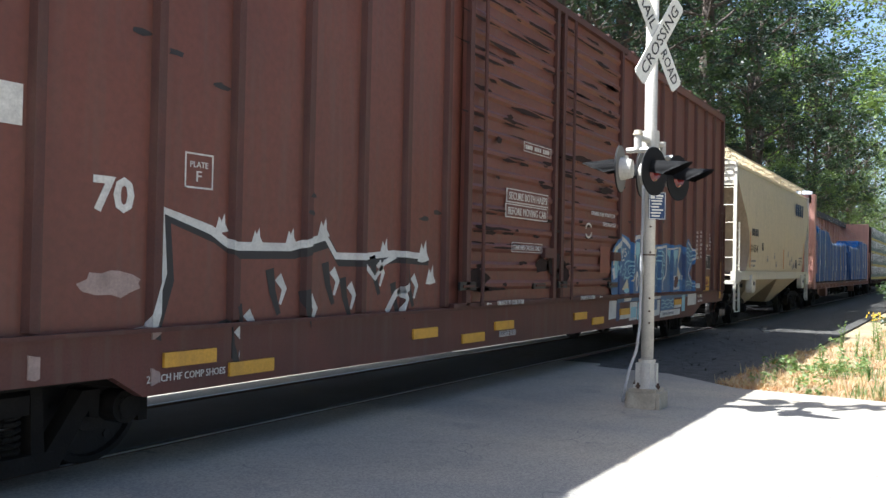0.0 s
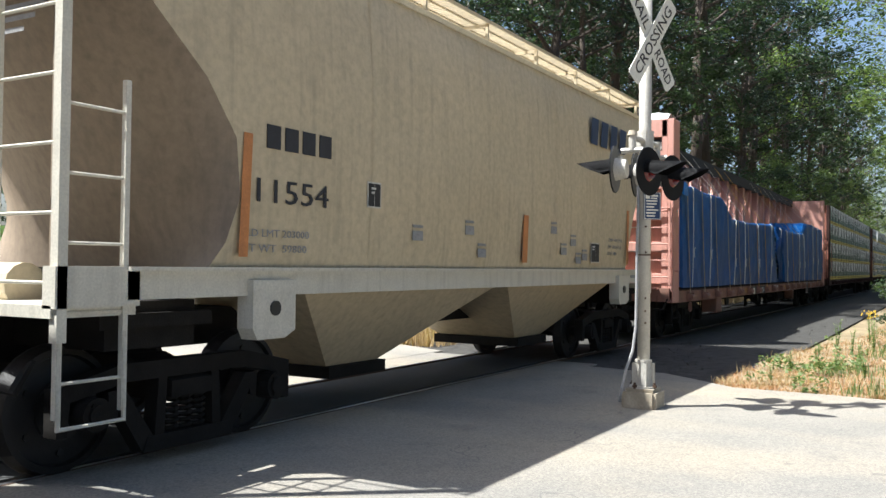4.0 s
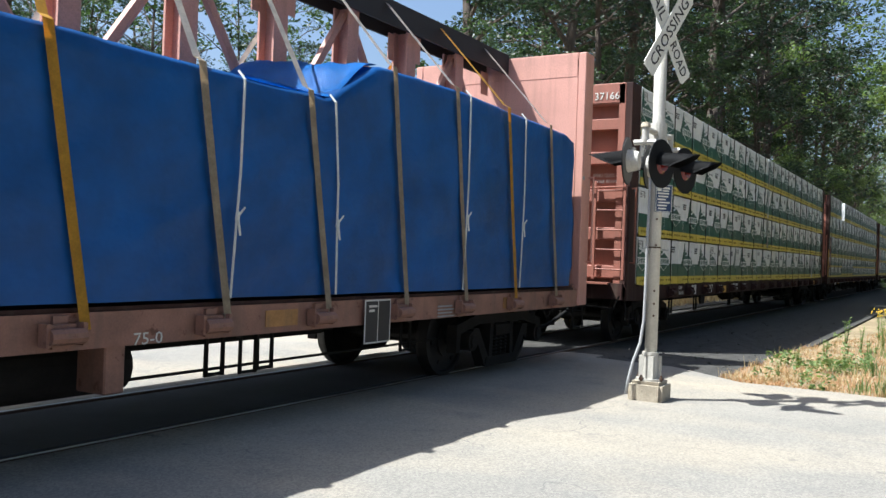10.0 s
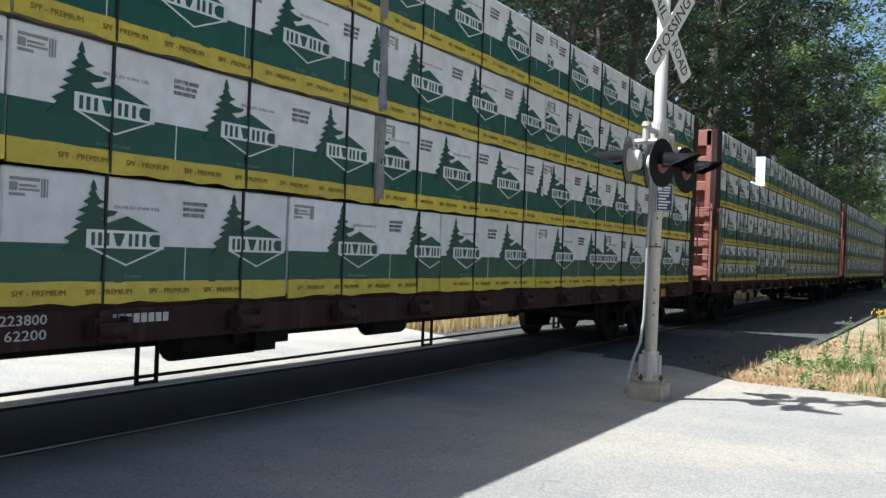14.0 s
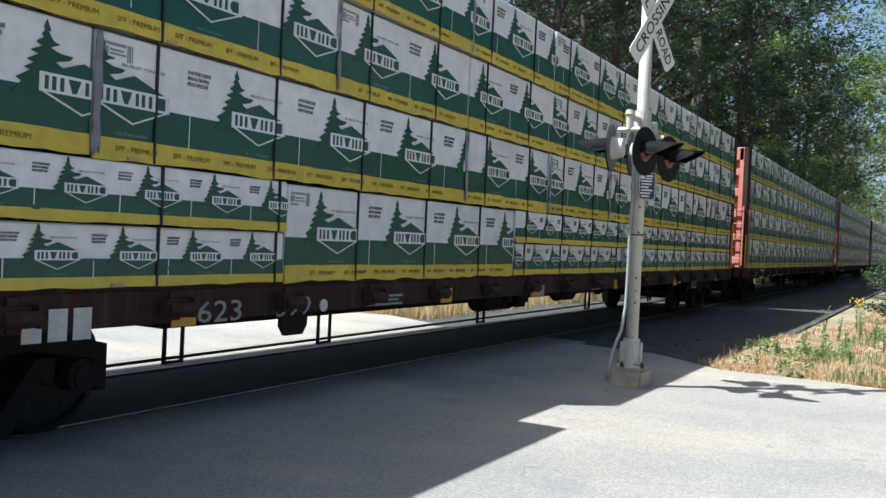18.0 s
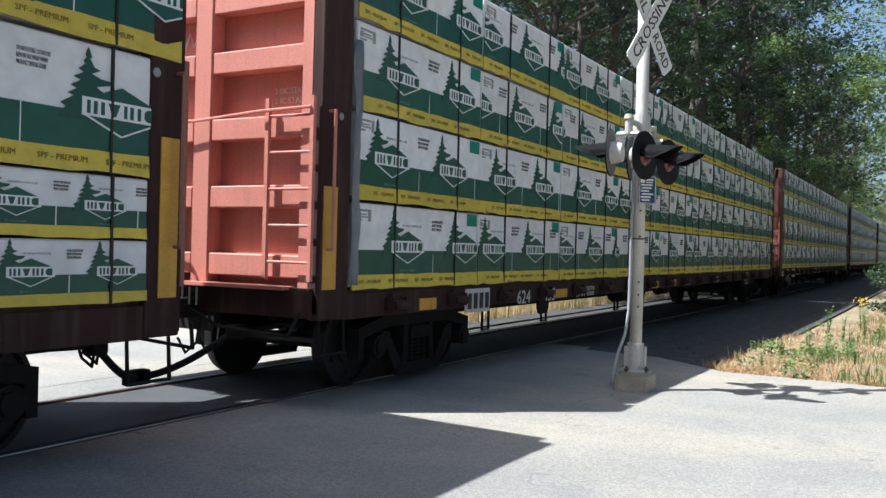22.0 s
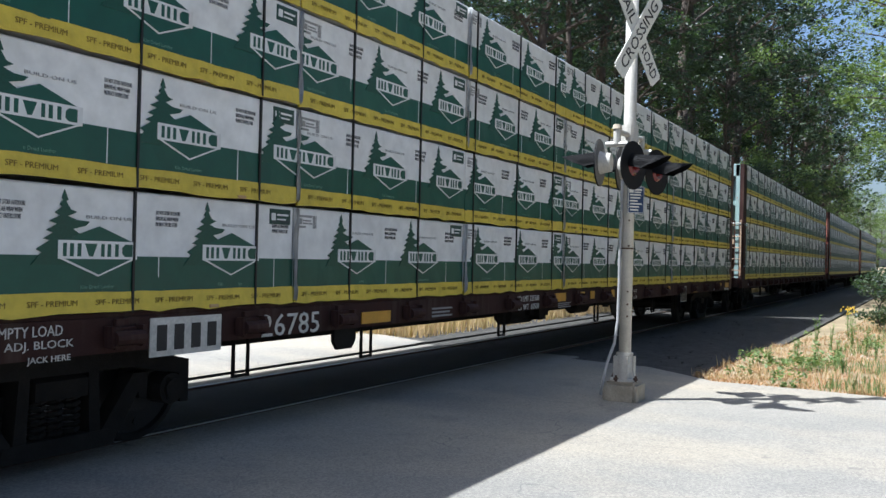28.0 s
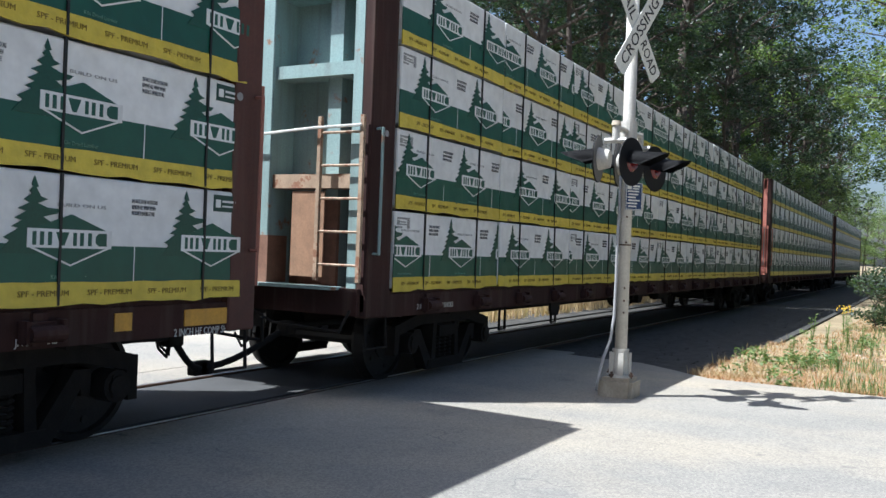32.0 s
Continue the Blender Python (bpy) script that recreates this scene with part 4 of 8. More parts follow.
    # wavy water lines inside the letters
    for e, w in (([(13.0, 1.35), (13.06, 1.5), (13.0, 1.62)], 0.03), ([(13.06, 1.35), (13.14, 1.42), (13.12, 1.58), (13.22, 1.66), (13.22, 1.78)], 0.03), ([(13.18, 1.36), (13.2, 1.45), (13.3, 1.52), (13.28, 1.64), (13.36, 1.74)], 0.032), ([(13.28, 1.42), (13.36, 1.55), (13.36, 1.66)], 0.028),
                 ([(14.12, 1.54), (13.94, 1.56), (13.78, 1.5), (13.84, 1.42), (13.78, 1.3), (13.95, 1.28), (14.08, 1.32)], 0.028), ([(14.14, 1.48), (13.98, 1.47), (13.94, 1.42), (14.0, 1.35), (14.12, 1.38)], 0.026), ([(14.14, 1.43), (14.03, 1.42), (14.12, 1.4)], 0.02),
                 ([(14.66, 1.06), (14.68, 1.18), (14.8, 1.28), (14.92, 1.3)], 0.028), ([(14.74, 1.06), (14.76, 1.16), (14.84, 1.21), (14.92, 1.22)], 0.026), ([(14.82, 1.05), (14.85, 1.12), (14.93, 1.15)], 0.022),
                 ([(15.44, 1.63), (15.62, 1.68), (15.82, 1.64), (15.8, 1.52), (15.75, 1.44), (15.92, 1.43), (15.96, 1.27)], 0.028), ([(15.45, 1.54), (15.55, 1.48), (15.54, 1.28), (15.66, 1.26), (15.74, 1.3), (15.84, 1.18)], 0.026), ([(15.5, 1.58), (15.66, 1.58), (15.7, 1.48), (15.66, 1.38), (15.84, 1.34), (15.86, 1.24)], 0.026), ([(15.62, 1.76), (15.9, 1.72), (15.94, 1.6), (15.9, 1.52), (16.05, 1.5)], 0.024), ([(15.8, 1.79), (16.02, 1.7), (16.02, 1.6), (16.08, 1.54)], 0.024),
                 ([(17.44, 1.74), (17.62, 1.78), (17.82, 1.70), (18.02, 1.73)], 0.024), ([(17.46, 1.67), (17.62, 1.71), (17.82, 1.62), (17.98, 1.66)], 0.024), ([(17.52, 1.84), (17.66, 1.87), (17.82, 1.80), (17.94, 1.82)], 0.022), ([(17.56, 1.6), (17.8, 1.55), (17.92, 1.58)], 0.018),
                 ([(17.5, 1.18), (17.7, 1.2), (18.02, 1.16)], 0.018), ([(17.52, 1.1), (17.75, 1.14), (18.05, 1.08)], 0.018), ([(17.6, 1.22), (17.66, 1.12), (17.72, 1.04)], 0.016), ([(17.8, 1.22), (17.84, 1.1), (17.9, 1.04)], 0.016), ([(17.94, 1.18), (17.98, 1.08)], 0.016)):
        line(e, w, SKYB, 5)
    # a quick tag and dots
    for e in (((13.42, 1.76), (13.46, 1.64), (13.51, 1.72), (13.56, 1.64), (13.6, 1.76)), ((13.62, 1.75), (13.66, 1.69), (13.71, 1.76), (13.64, 1.6)), ((13.83, 1.75), (13.76, 1.75), (13.77, 1.71), (13.84, 1.69), (13.82, 1.64), (13.74, 1.64)), ((13.42, 1.585), (13.58, 1.56), (13.76, 1.575))):
        line(e, 0.024, WH, 6)
    for k, (x, z) in enumerate(((13.95, 1.7), (13.87, 1.66), (13.4, 1.45), (13.5, 1.5), (13.34, 1.36), (13.74, 1.42), (13.7, 1.34), (13.76, 1.26), (14.6, 1.12), (14.55, 1.18), (14.65, 1.26), (14.56, 1.07), (15.02, 1.44), (15.24, 1.42), (15.22, 1.35), (15.04, 1.36), (14.72, 1.3), (15.5, 1.14), (13.05, 1.42), (14.8, 1.36))):
        pt(blob(x, z, 0.018, 0.022, 7), SKYB, 6, "spray_dot")
    # on the ledge and the sill below
    for k, (a, b, z0, z1, m) in enumerate(((12.92, 13.26, 0.64, 0.93, WH), (13.26, 13.42, 0.60, 0.93, DEEP), (13.28, 18.1, 0.89, 0.952, FILL), (13.42, 13.95, 0.62, 0.69, WH), (13.9, 14.28, 0.58, 0.88, WH), (13.96, 14.25, 0.62, 0.80, SKYB), (14.3, 14.95, 0.58, 0.88, SKYB), (14.36, 14.9, 0.62, 0.70, FILL), (15.0, 15.58, 0.60, 0.88, WH), (15.1, 15.42, 0.70, 0.94, FILL), (15.6, 16.9, 0.56, 0.68, WH), (15.62, 16.48, 0.68, 0.90, FILL), (16.5, 17.0, 0.70, 0.76, WH), (17.02, 17.25, 0.62, 0.94, SKYB), (17.44, 18.1, 0.72, 0.95, WH), (13.6, 13.95, 0.90, 0.955, WH), (14.5, 14.8, 0.90, 0.955, SKYB), (15.2, 15.6, 0.90, 0.955, WH))):
        decal([(a, z0), (b, z0 + 0.01), (b + 0.02, z1), (a + 0.03, z1)], -1.452 - 0.0008 * k, m, car, "sill_painting")
    for x0, x1, z in ((14.34, 14.92, 0.76), (14.34, 14.92, 0.82), (15.66, 16.44, 0.74), (15.66, 16.44, 0.80), (15.66, 16.44, 0.86)):
        n = 9
        decal(stroke([(x0 + (x1 - x0) * q / n, z + 0.018 * math.sin(q * 1.5 + z * 30)) for q in range(n + 1)], 0.02), -1.468, SKYB, car, "sill_line")
    # writing and marks low on the doors
    words("STANDARD CAR SEAL ONLY", 0.062, LETTER, car, pose(9.40, d, 1.635), width=0.80)
    bm = bmesh.new()
    for b4 in ((9.36, 1.61, 10.24, 1.618), (9.36, 1.718, 10.24, 1.726), (9.36, 1.61, 9.368, 1.726), (10.232, 1.61, 10.24, 1.726)):
        box(bm, b4[0], d - 0.002, b4[1], b4[2], d + 0.002, b4[3])
    part("stencil_outline", bm, LETTER, car)
    words("RELEASE ROD", 0.07, LETTER, car, pose(9.20, -1.453, 0.605), width=0.44)
    words("UNLATCH TO CLOSE DOOR", 0.055, LETTER, car, pose(8.98, -1.535, 0.985), width=0.70)
    words("UNLATCH TO OPEN", 0.055, LETTER, car, pose(11.55, -1.535, 0.985), width=0.55)
    for x in (8.70, 12.3):
        decal([(x, 1.01), (x + 0.05, 1.03), (x + 0.05, 1.015), (x + 0.14, 1.015), (x + 0.14, 1.005), (x + 0.05, 1.005), (x + 0.05, 0.99)], -1.533, LETTER, car, "arrow")
    for a, b, z0, z1 in ((8.1, 8.46, 1.17, 1.26), (9.97, 10.33, 1.16, 1.23), (10.76, 11.06, 1.16, 1.25), (12.70, 13.1, 1.14, 1.22)):
        latch = part("door_latch_pocket", fix(B((a, -1.53, z0, b, -1.50, z1))), BLACK, car)
        part("latch_handle", fix(B((a + 0.06, -1.545, z0 + 0.03, b - 0.05, -1.53, z0 + 0.055))), BOX_DARK, latch)
    line([(8.83, 1.40), (8.86, 1.3), (8.84, 1.21), (8.94, 1.18), (9.02, 1.22), (9.02, 1.32), (9.06, 1.41)], 0.06, WH, 3, "paint_spatter")
    line([(8.32, 1.41), (8.35, 1.36), (8.33, 1.31)], 0.05, WH, 3, "paint_spatter")
    # scars in the paint of doors and panels
    for k in range(150):
        rr = random.Random(100 + k)
        level = rr.randrange(17)
        s, z, w = rr.uniform(8.4, 13.1), 1.22 + 0.215 * level + rr.choice((-0.05, -0.045, 0.0, 0.045)), rr.uniform(0.05, 0.42) * (1.0 if level > 6 else 0.8)
        s = min(s, 13.1 - w) if s > 10.75 else min(s, 10.6 - w)
        decal(blob(s, z, w, 0.010 + 0.022 * rr.random() ** 2, 11, 0.45, k), -1.5085 - 0.0001 * (k % 5), SCAR, car, "paint_scar")
    for k, (s, z, w, h) in enumerate(((10.72, 1.5, 0.30, 0.16), (10.95, 1.35, 0.22, 0.10), (8.5, 1.3, 0.25, 0.12), (10.3, 1.45, 0.24, 0.09), (12.6, 2.6, 0.3, 0.05), (11.7, 2.95, 0.34, 0.05))):
        decal(blob(s, z, w, h, 14, 0.4, 300 + k), -1.5094, SCAR, car, "grime_stain")
    decal([(12.35, 1.36), (12.78, 1.36), (12.78, 1.76), (12.35, 1.76)], -1.5096, PAINT_PATCH, car, "repainted_patch")
    for a0 in (0, 1):
        decal(stroke([(11.87 + 0.12 * math.cos(radians(q)), 1.97 + 0.10 * math.sin(radians(q))) for q in range(30 + 180 * a0, 190 + 180 * a0, 20)], 0.03), -1.5098, LETTER, car, "painted_mark")
    for k, (s, z) in enumerate(((3.95, 2.95), (4.25, 2.87), (4.68, 2.72), (5.75, 2.0), (5.74, 1.85), (7.55, 1.9), (7.8, 1.98), (13.55, 3.4), (13.7, 2.75), (14.0, 2.2), (13.5, 2.5), (15.9, 2.3))):
        decal(blob(s, z, 0.08, 0.025, 8, 0.4, k), ys - 0.004, PAINT_BLACK, car, "paint_scar", ribs=ribs, proud=pr)
    return car


def data_panel(car, x, y, z, w, h):
    """A black inspection panel with a white frame and rows of fine print."""
    p = part("data_panel", fix(B((x, y - 0.002, z, x + w, y + 0.002, z + h))), LETTER, car, "black panel with white frame")
    part("panel_field", fix(B((x + 0.014, y - 0.004, z + 0.014, x + w * 0.49, y - 0.001, z + h - 0.014))), PAINT_BLACK, p)
    part("panel_field", fix(B((x + w * 0.52, y - 0.004, z + 0.014, x + w - 0.014, y - 0.001, z + h - 0.014))), PAINT_BLACK, p)
    bars([(x + 0.06, z + h - 0.07, w * 0.3, 0.02), (x + 0.06, z + h - 0.11, w * 0.2, 0.02)], LETTER, p, pose(0, y - 0.006, 0))


# ---------------------------------------------------------------- covered hopper
def hopper():
    a, b = 22.10, 34.10
    car = thing("covered_hopper_car", "cream covered hopper car with rounded sides and end ladders", "railway car")
    rides(car, 0.0)
    # side sheets swell outward between sill and eave; the ends are cut away in a curve
    zs = [1.40, 1.6, 1.95, 2.4, 2.8, 3.2, 3.6, 3.95, 4.08]
    left = [23.36, 23.52, 23.65, 23.59, 23.28, 22.80, 22.46, 22.22, 22.18]
    right = [32.85, 32.86, 32.94, 33.15, 33.50, 33.90, 34.12, 34.16, 34.16]
    bulge = [-1.36, -1.385, -1.405, -1.415, -1.415, -1.405, -1.38, -1.34, -1.30]
    bm = bmesh.new()
    n = 30
    for side in (1, -1):
        bm = bmesh.new()
        g = [[bm.verts.new((l + (r - l) * k / n, side * y, z)) for k in range(n + 1)] for z, l, r, y in zip(zs, left, right, bulge)]
        for i in range(len(zs) - 1):
            for k in range(n):
                bm.faces.new((g[i][k], g[i][k + 1], g[i + 1][k + 1], g[i + 1][k]))
        part("side_sheet", fix(bm), HOP_TAN, car, smooth=True)
    # vertical seams
    for s in (25.4, 27.6, 29.8, 31.6):
        bm = bmesh.new()
        for i in range(len(zs) - 1):
            v = [bm.verts.new((s + dx, bulge[i + j] - 0.004, zs[i + j])) for j, dx in ((0, -0.025), (0, 0.025), (1, 0.025), (1, -0.025))]
            bm.faces.new(v)
        part("seam_strip", fix(bm), HOP_TAN, car)
    # end sheets: upper upright panel and slope sheets
    for sgn, xe, edge in ((-1, a, left), (1, b, right)):
        bm = bmesh.new()
        rows = []
        for z, e, y in zip(zs, edge, bulge):
            rows.append([bm.verts.new((e + ((xe - sgn * (0.15 + max(0.0, 3.6 - z) * 0.60)) - e) * (1 - abs(t)) ** 0.45, y * t, z)) for t in (1, 0.9, 0.7, 0.35, 0, -0.35, -0.7, -0.9, -1)])
        for i in range(len(zs) - 1):
            for k in range(8):
                bm.faces.new((rows[i][k], rows[i][k + 1], rows[i + 1][k + 1], rows[i + 1][k]))
        # the darker tan holds both brown dirt and the slope's shade
        part("end_slope_sheet", fix(bm), HOP_DIRT_SHADE, car, smooth=True)
        xp = xe + (0.08 if sgn < 0 else -0.08)
        part("end_panel", fix(B((min(xp, xp - sgn * 0.05), -1.30, 3.55, max(xp, xp - sgn * 0.05), 1.30, 4.12))), HOP_WHITE, car)
    bm = bmesh.new()
    prism(bm, [(-1.33, 4.06), (-1.36, 4.10), (-1.0, 4.24), (0, 4.34), (1.0, 4.24), (1.36, 4.10), (1.33, 4.06)], a + 0.05, b + 0.08, "yz")
    part("roof", fix(bm), HOP_WHITE, car)
    for s in range(5):
        part("roof_hatch", rod(bmesh.new(), (24.2 + 2.0 * s, 0, 4.32), (24.2 + 2.0 * s, 0, 4.46), 0.3, 18), HOP_WHITE, car)
    # roof walks with gratings and edge rails
    for y, w in ((-1.22, 0.56), (0.66, 0.56)):
        walkway = thing_part("roof_walk", car)
        for k in range(4):
            part("walk_rail", B((a - 0.25, y + w * k / 3, 4.40, b + 0.2, y + w * k / 3 + 0.02, 4.44)), HOP_TAN, walkway)
        bm = bmesh.new()
        for k in range(205):
            x = a - 0.24 + k * 0.061
            box(bm, x, y + 0.02, 4.41, x + 0.022, y + w, 4.425)
        part("walk_grating", bm, HOP_TAN, walkway)["kind"] = "stuff"
        first = None
        for k in range(9):
            m = pose(a + 0.2 + k * 1.45, 0, 0)
            if first is None:
                first = part("walk_bracket", B((0, y + 0.02, 4.10, 0.03, y + 0.06, 4.41), (0, y + 0.02, 4.36, 0.03, y + w, 4.40)), HOP_TAN, walkway)
                first.matrix_basis = m
            else:
                again("walk_bracket", first, walkway, m)
    # sills, bolsters and end platforms
    part("side_sill", fix(B((22.62, -1.40, 1.20, 33.66, -1.28, 1.42), (22.62, -1.44, 1.39, 33.66, -1.28, 1.42))), HOP_WHITE, car)
    part("side_sill", fix(B((22.62, 1.28, 1.20, 33.66, 1.40, 1.42))), HOP_WHITE, car)
    part("center_sill", fix(B((a + 0.1, -0.22, 0.72, b - 0.1, 0.22, 1.05))), GRIME, car)
    for x0, x1 in ((a - 0.02, 22.72), (33.55, b + 0.03)):
        part("end_platform", fix(B((x0, -1.36, 1.10, x1, 1.36, 1.18), (x0, -1.40, 1.16, x1, -1.28, 1.42) if x1 < 30 else (x0, -1.42, 1.0, x1, -1.30, 1.38))), HOP_WHITE, car)
    for x in (24.0, 32.5):
        part("jacking_pad", fix(prism(bmesh.new(), [(x - 0.25, 1.32), (x + 0.25, 1.32), (x + 0.25, 0.92), (x + 0.12, 0.86), (x - 0.2, 0.86), (x - 0.25, 0.95)], -1.46, -1.30)), HOP_WHITE, car)
        bm = rod(bmesh.new(), (x, -1.475, 1.1), (x, -1.45, 1.1), 0.06, 12)
        part("pad_hole", bm, BLACK, car)
    for x in (23.0, 33.3):
        part("bolster", fix(B((x - 0.4, -1.2, 0.85, x + 0.4, 1.2, 1.18))), GRIME, car)
        part("shear_plate", fix(B((x - 0.5, -1.28, 1.0, x + 0.5, -0.9, 1.10))), GRIME, car)
    # discharge hoppers: top rectangles that narrow to the outlets
    for lo, hi, c in ((24.55, 28.2, 26.2), (28.5, 32.3, 30.6)):
        bm = bmesh.new()
        t = [bm.verts.new((x, y, 1.22)) for x, y in ((lo, -1.30), (hi, -1.30), (hi, 1.30), (lo, 1.30))]
        o = [bm.verts.new((x, y, 0.42)) for x, y in ((c - 0.45, -0.62), (c + 0.45, -0.62), (c + 0.45, 0.62), (c - 0.45, 0.62))]
        for k in range(4):
            bm.faces.new((t[k], t[(k + 1) % 4], o[(k + 1) % 4], o[k]))
        bm.faces.new(t)
        bm.faces.new(o)
        h = part("discharge_hopper", fix(bm), HOP_TAN, car)
        part("outlet_gate", fix(B((c - 0.5, -0.7, 0.30, c + 0.5, 0.7, 0.42))), GRIME, h)
    # ladders and railings at the ends
    for x, xs in ((a + 0.03, 22.62), (b - 0.0, 33.62)):
        ladder("corner_ladder", car, HOP_WHITE, -1.36, -1.36, min(x, xs), max(x, xs), 0.48, 2.65, 5, 0.012)
        part("corner_post", fix(B((x - 0.035, -1.40, 0.95, x + 0.035, -1.33, 4.12))), HOP_WHITE, car)
        ladder("end_ladder", car, HOP_WHITE, -0.72, -1.34, x, x, 1.1, 3.7, 6, 0.012)
        bm = bmesh.new()
        bent(bm, [(x, -0.72, 2.66), (x, 0.6, 2.7), (x, 1.34, 2.66)], 0.016)
        part("end_handrail", bm, HOP_WHITE, car)
        bm = bmesh.new()
        bent(bm, [(x, -1.38, 1.0), (x, -1.38, 0.42), (xs, -1.38, 0.42), (xs, -1.38, 1.0)], 0.014)
        part("sill_step", bm, HOP_WHITE, car)
    for x in (22.45, 33.72):
        for y in (-0.9, 0.82):
            part("slope_brace", fix(B((x, y, 1.18, x + 0.07, y + 0.08, 3.2))), HOP_DIRT_SHADE, car)
    bm = bmesh.new()
    for x in (33.75,):
        n = 20
        pts = [(x + 0.2, -0.55 + 0.24 * math.cos(k * math.tau / n), 1.85 + 0.24 * math.sin(k * math.tau / n)) for k in range(n + 1)]
        bent(bm, pts, 0.016)
        for k in range(5):
            rod(bm, (x + 0.2, -0.55, 1.85), pts[k * 4], 0.012, 5)
    part("handbrake_wheel", bm, HOP_WHITE, car)
    part("air_reservoir", rod(bmesh.new(), (22.5, -0.5, 1.28), (22.5, 0.7, 1.28), 0.16, 14), HOP_TAN, car)
    coupler(car, a + 0.1, -1)
    coupler(car, b - 0.1, 1, 0.72)
    truck(car, 23.47)
    truck(car, 32.75)
    # markings
    y = -1.422
    bars(blocks(4, 0.88, 0.19), LETTER_BLACK, car, pose(23.92, y, 2.36), label="black stencilled owner marks")
    words("11554", 0.19, LETTER_BLACK, car, pose(23.82, y + 0.004, 1.93), width=0.90)
    words("LD LMT 203000", 0.06, LETTER_GREY, car, pose(23.72, y + 0.012, 1.66), width=0.75)
    words("LT WT  59800", 0.06, LETTER_GREY, car, pose(23.70, y + 0.02, 1.54), width=0.75)
    words("EXW 10-8 H 9-3", 0.055, LETTER_GREY, car, pose(31.90, y + 0.012, 1.86), width=0.62)
    words("EW   8-6 H 15-0", 0.055, LETTER_GREY, car, pose(31.88, y + 0.018, 1.75), width=0.62)
    words("CU FT 3281", 0.055, LETTER_GREY, car, pose(31.86, y + 0.024, 1.645), width=0.42)
    words("11554", 0.10, LETTER_GREY, car, pose(22.13, -0.35, 3.72, 0, 0, -90), width=0.42)
    bars(blocks(4, 0.40, 0.10), LETTER_GREY, car, pose(22.13, -0.35, 3.88, 0, 0, -90))
    bars([(0, 0.08 * k, 0.5 + 0.12 * (k % 3), 0.035) for k in range(6)], LETTER_GREY, car, pose(22.38, -0.1, 3.02, 0, 0, -90))
    # the owner's mark as four slanted blocks
    for k in range(4):
        x = 31.02 + 0.43 * k
        decal([(x, 3.30), (x + 0.30, 3.30), (x + 0.36, 3.70), (x + 0.06, 3.70)], -1.424, LOGO_BLUE, car, "logo_shape")
    for s0, s1, z0, z1 in ((23.66, 23.76, 1.5, 2.45), (28.7, 28.85, 1.5, 2.1), (32.74, 32.85, 1.5, 2.40)):
        decal([(s0 - 0.04, z0), (s1 - 0.04, z0), (s1, z1), (s0, z1)], -1.424, ORANGE, car, "orange_stripe")
    data_panel(car, 31.1, y + 0.01, 1.52, 0.36, 0.30)
    data_panel(car, 25.3, y + 0.004, 1.98, 0.22, 0.24)
    for x, z in ((29.6, 1.9), (29.95, 1.62), (30.3, 1.75), (30.5, 1.5), (27.2, 1.8), (27.5, 1.55), (26.1, 1.7), (30.75, 1.55)):
        bars([(0, 0, 0.2, 0.10), (0, 0.13, 0.2, 0.03)], LETTER_GREY, car, pose(x, y + 0.012, z))
    bars([(0, 0, 0.5, 0.05)], LETTER_GREY, car, pose(33.0, -1.405, 1.28))
    return car


def thing_part(name, parent):
    e = new(name)
    e.parent = parent
    return e


# ---------------------------------------------------------------- centre-beam lumber cars
WEATHERED = material("weathered_tan_paint", (0.42, 0.30, 0.20), 0.7, var=0.3, scale=3, streak=0.4, bump=0.1, rust=(0.24, 0.11, 0.06), rust_at=0.55)


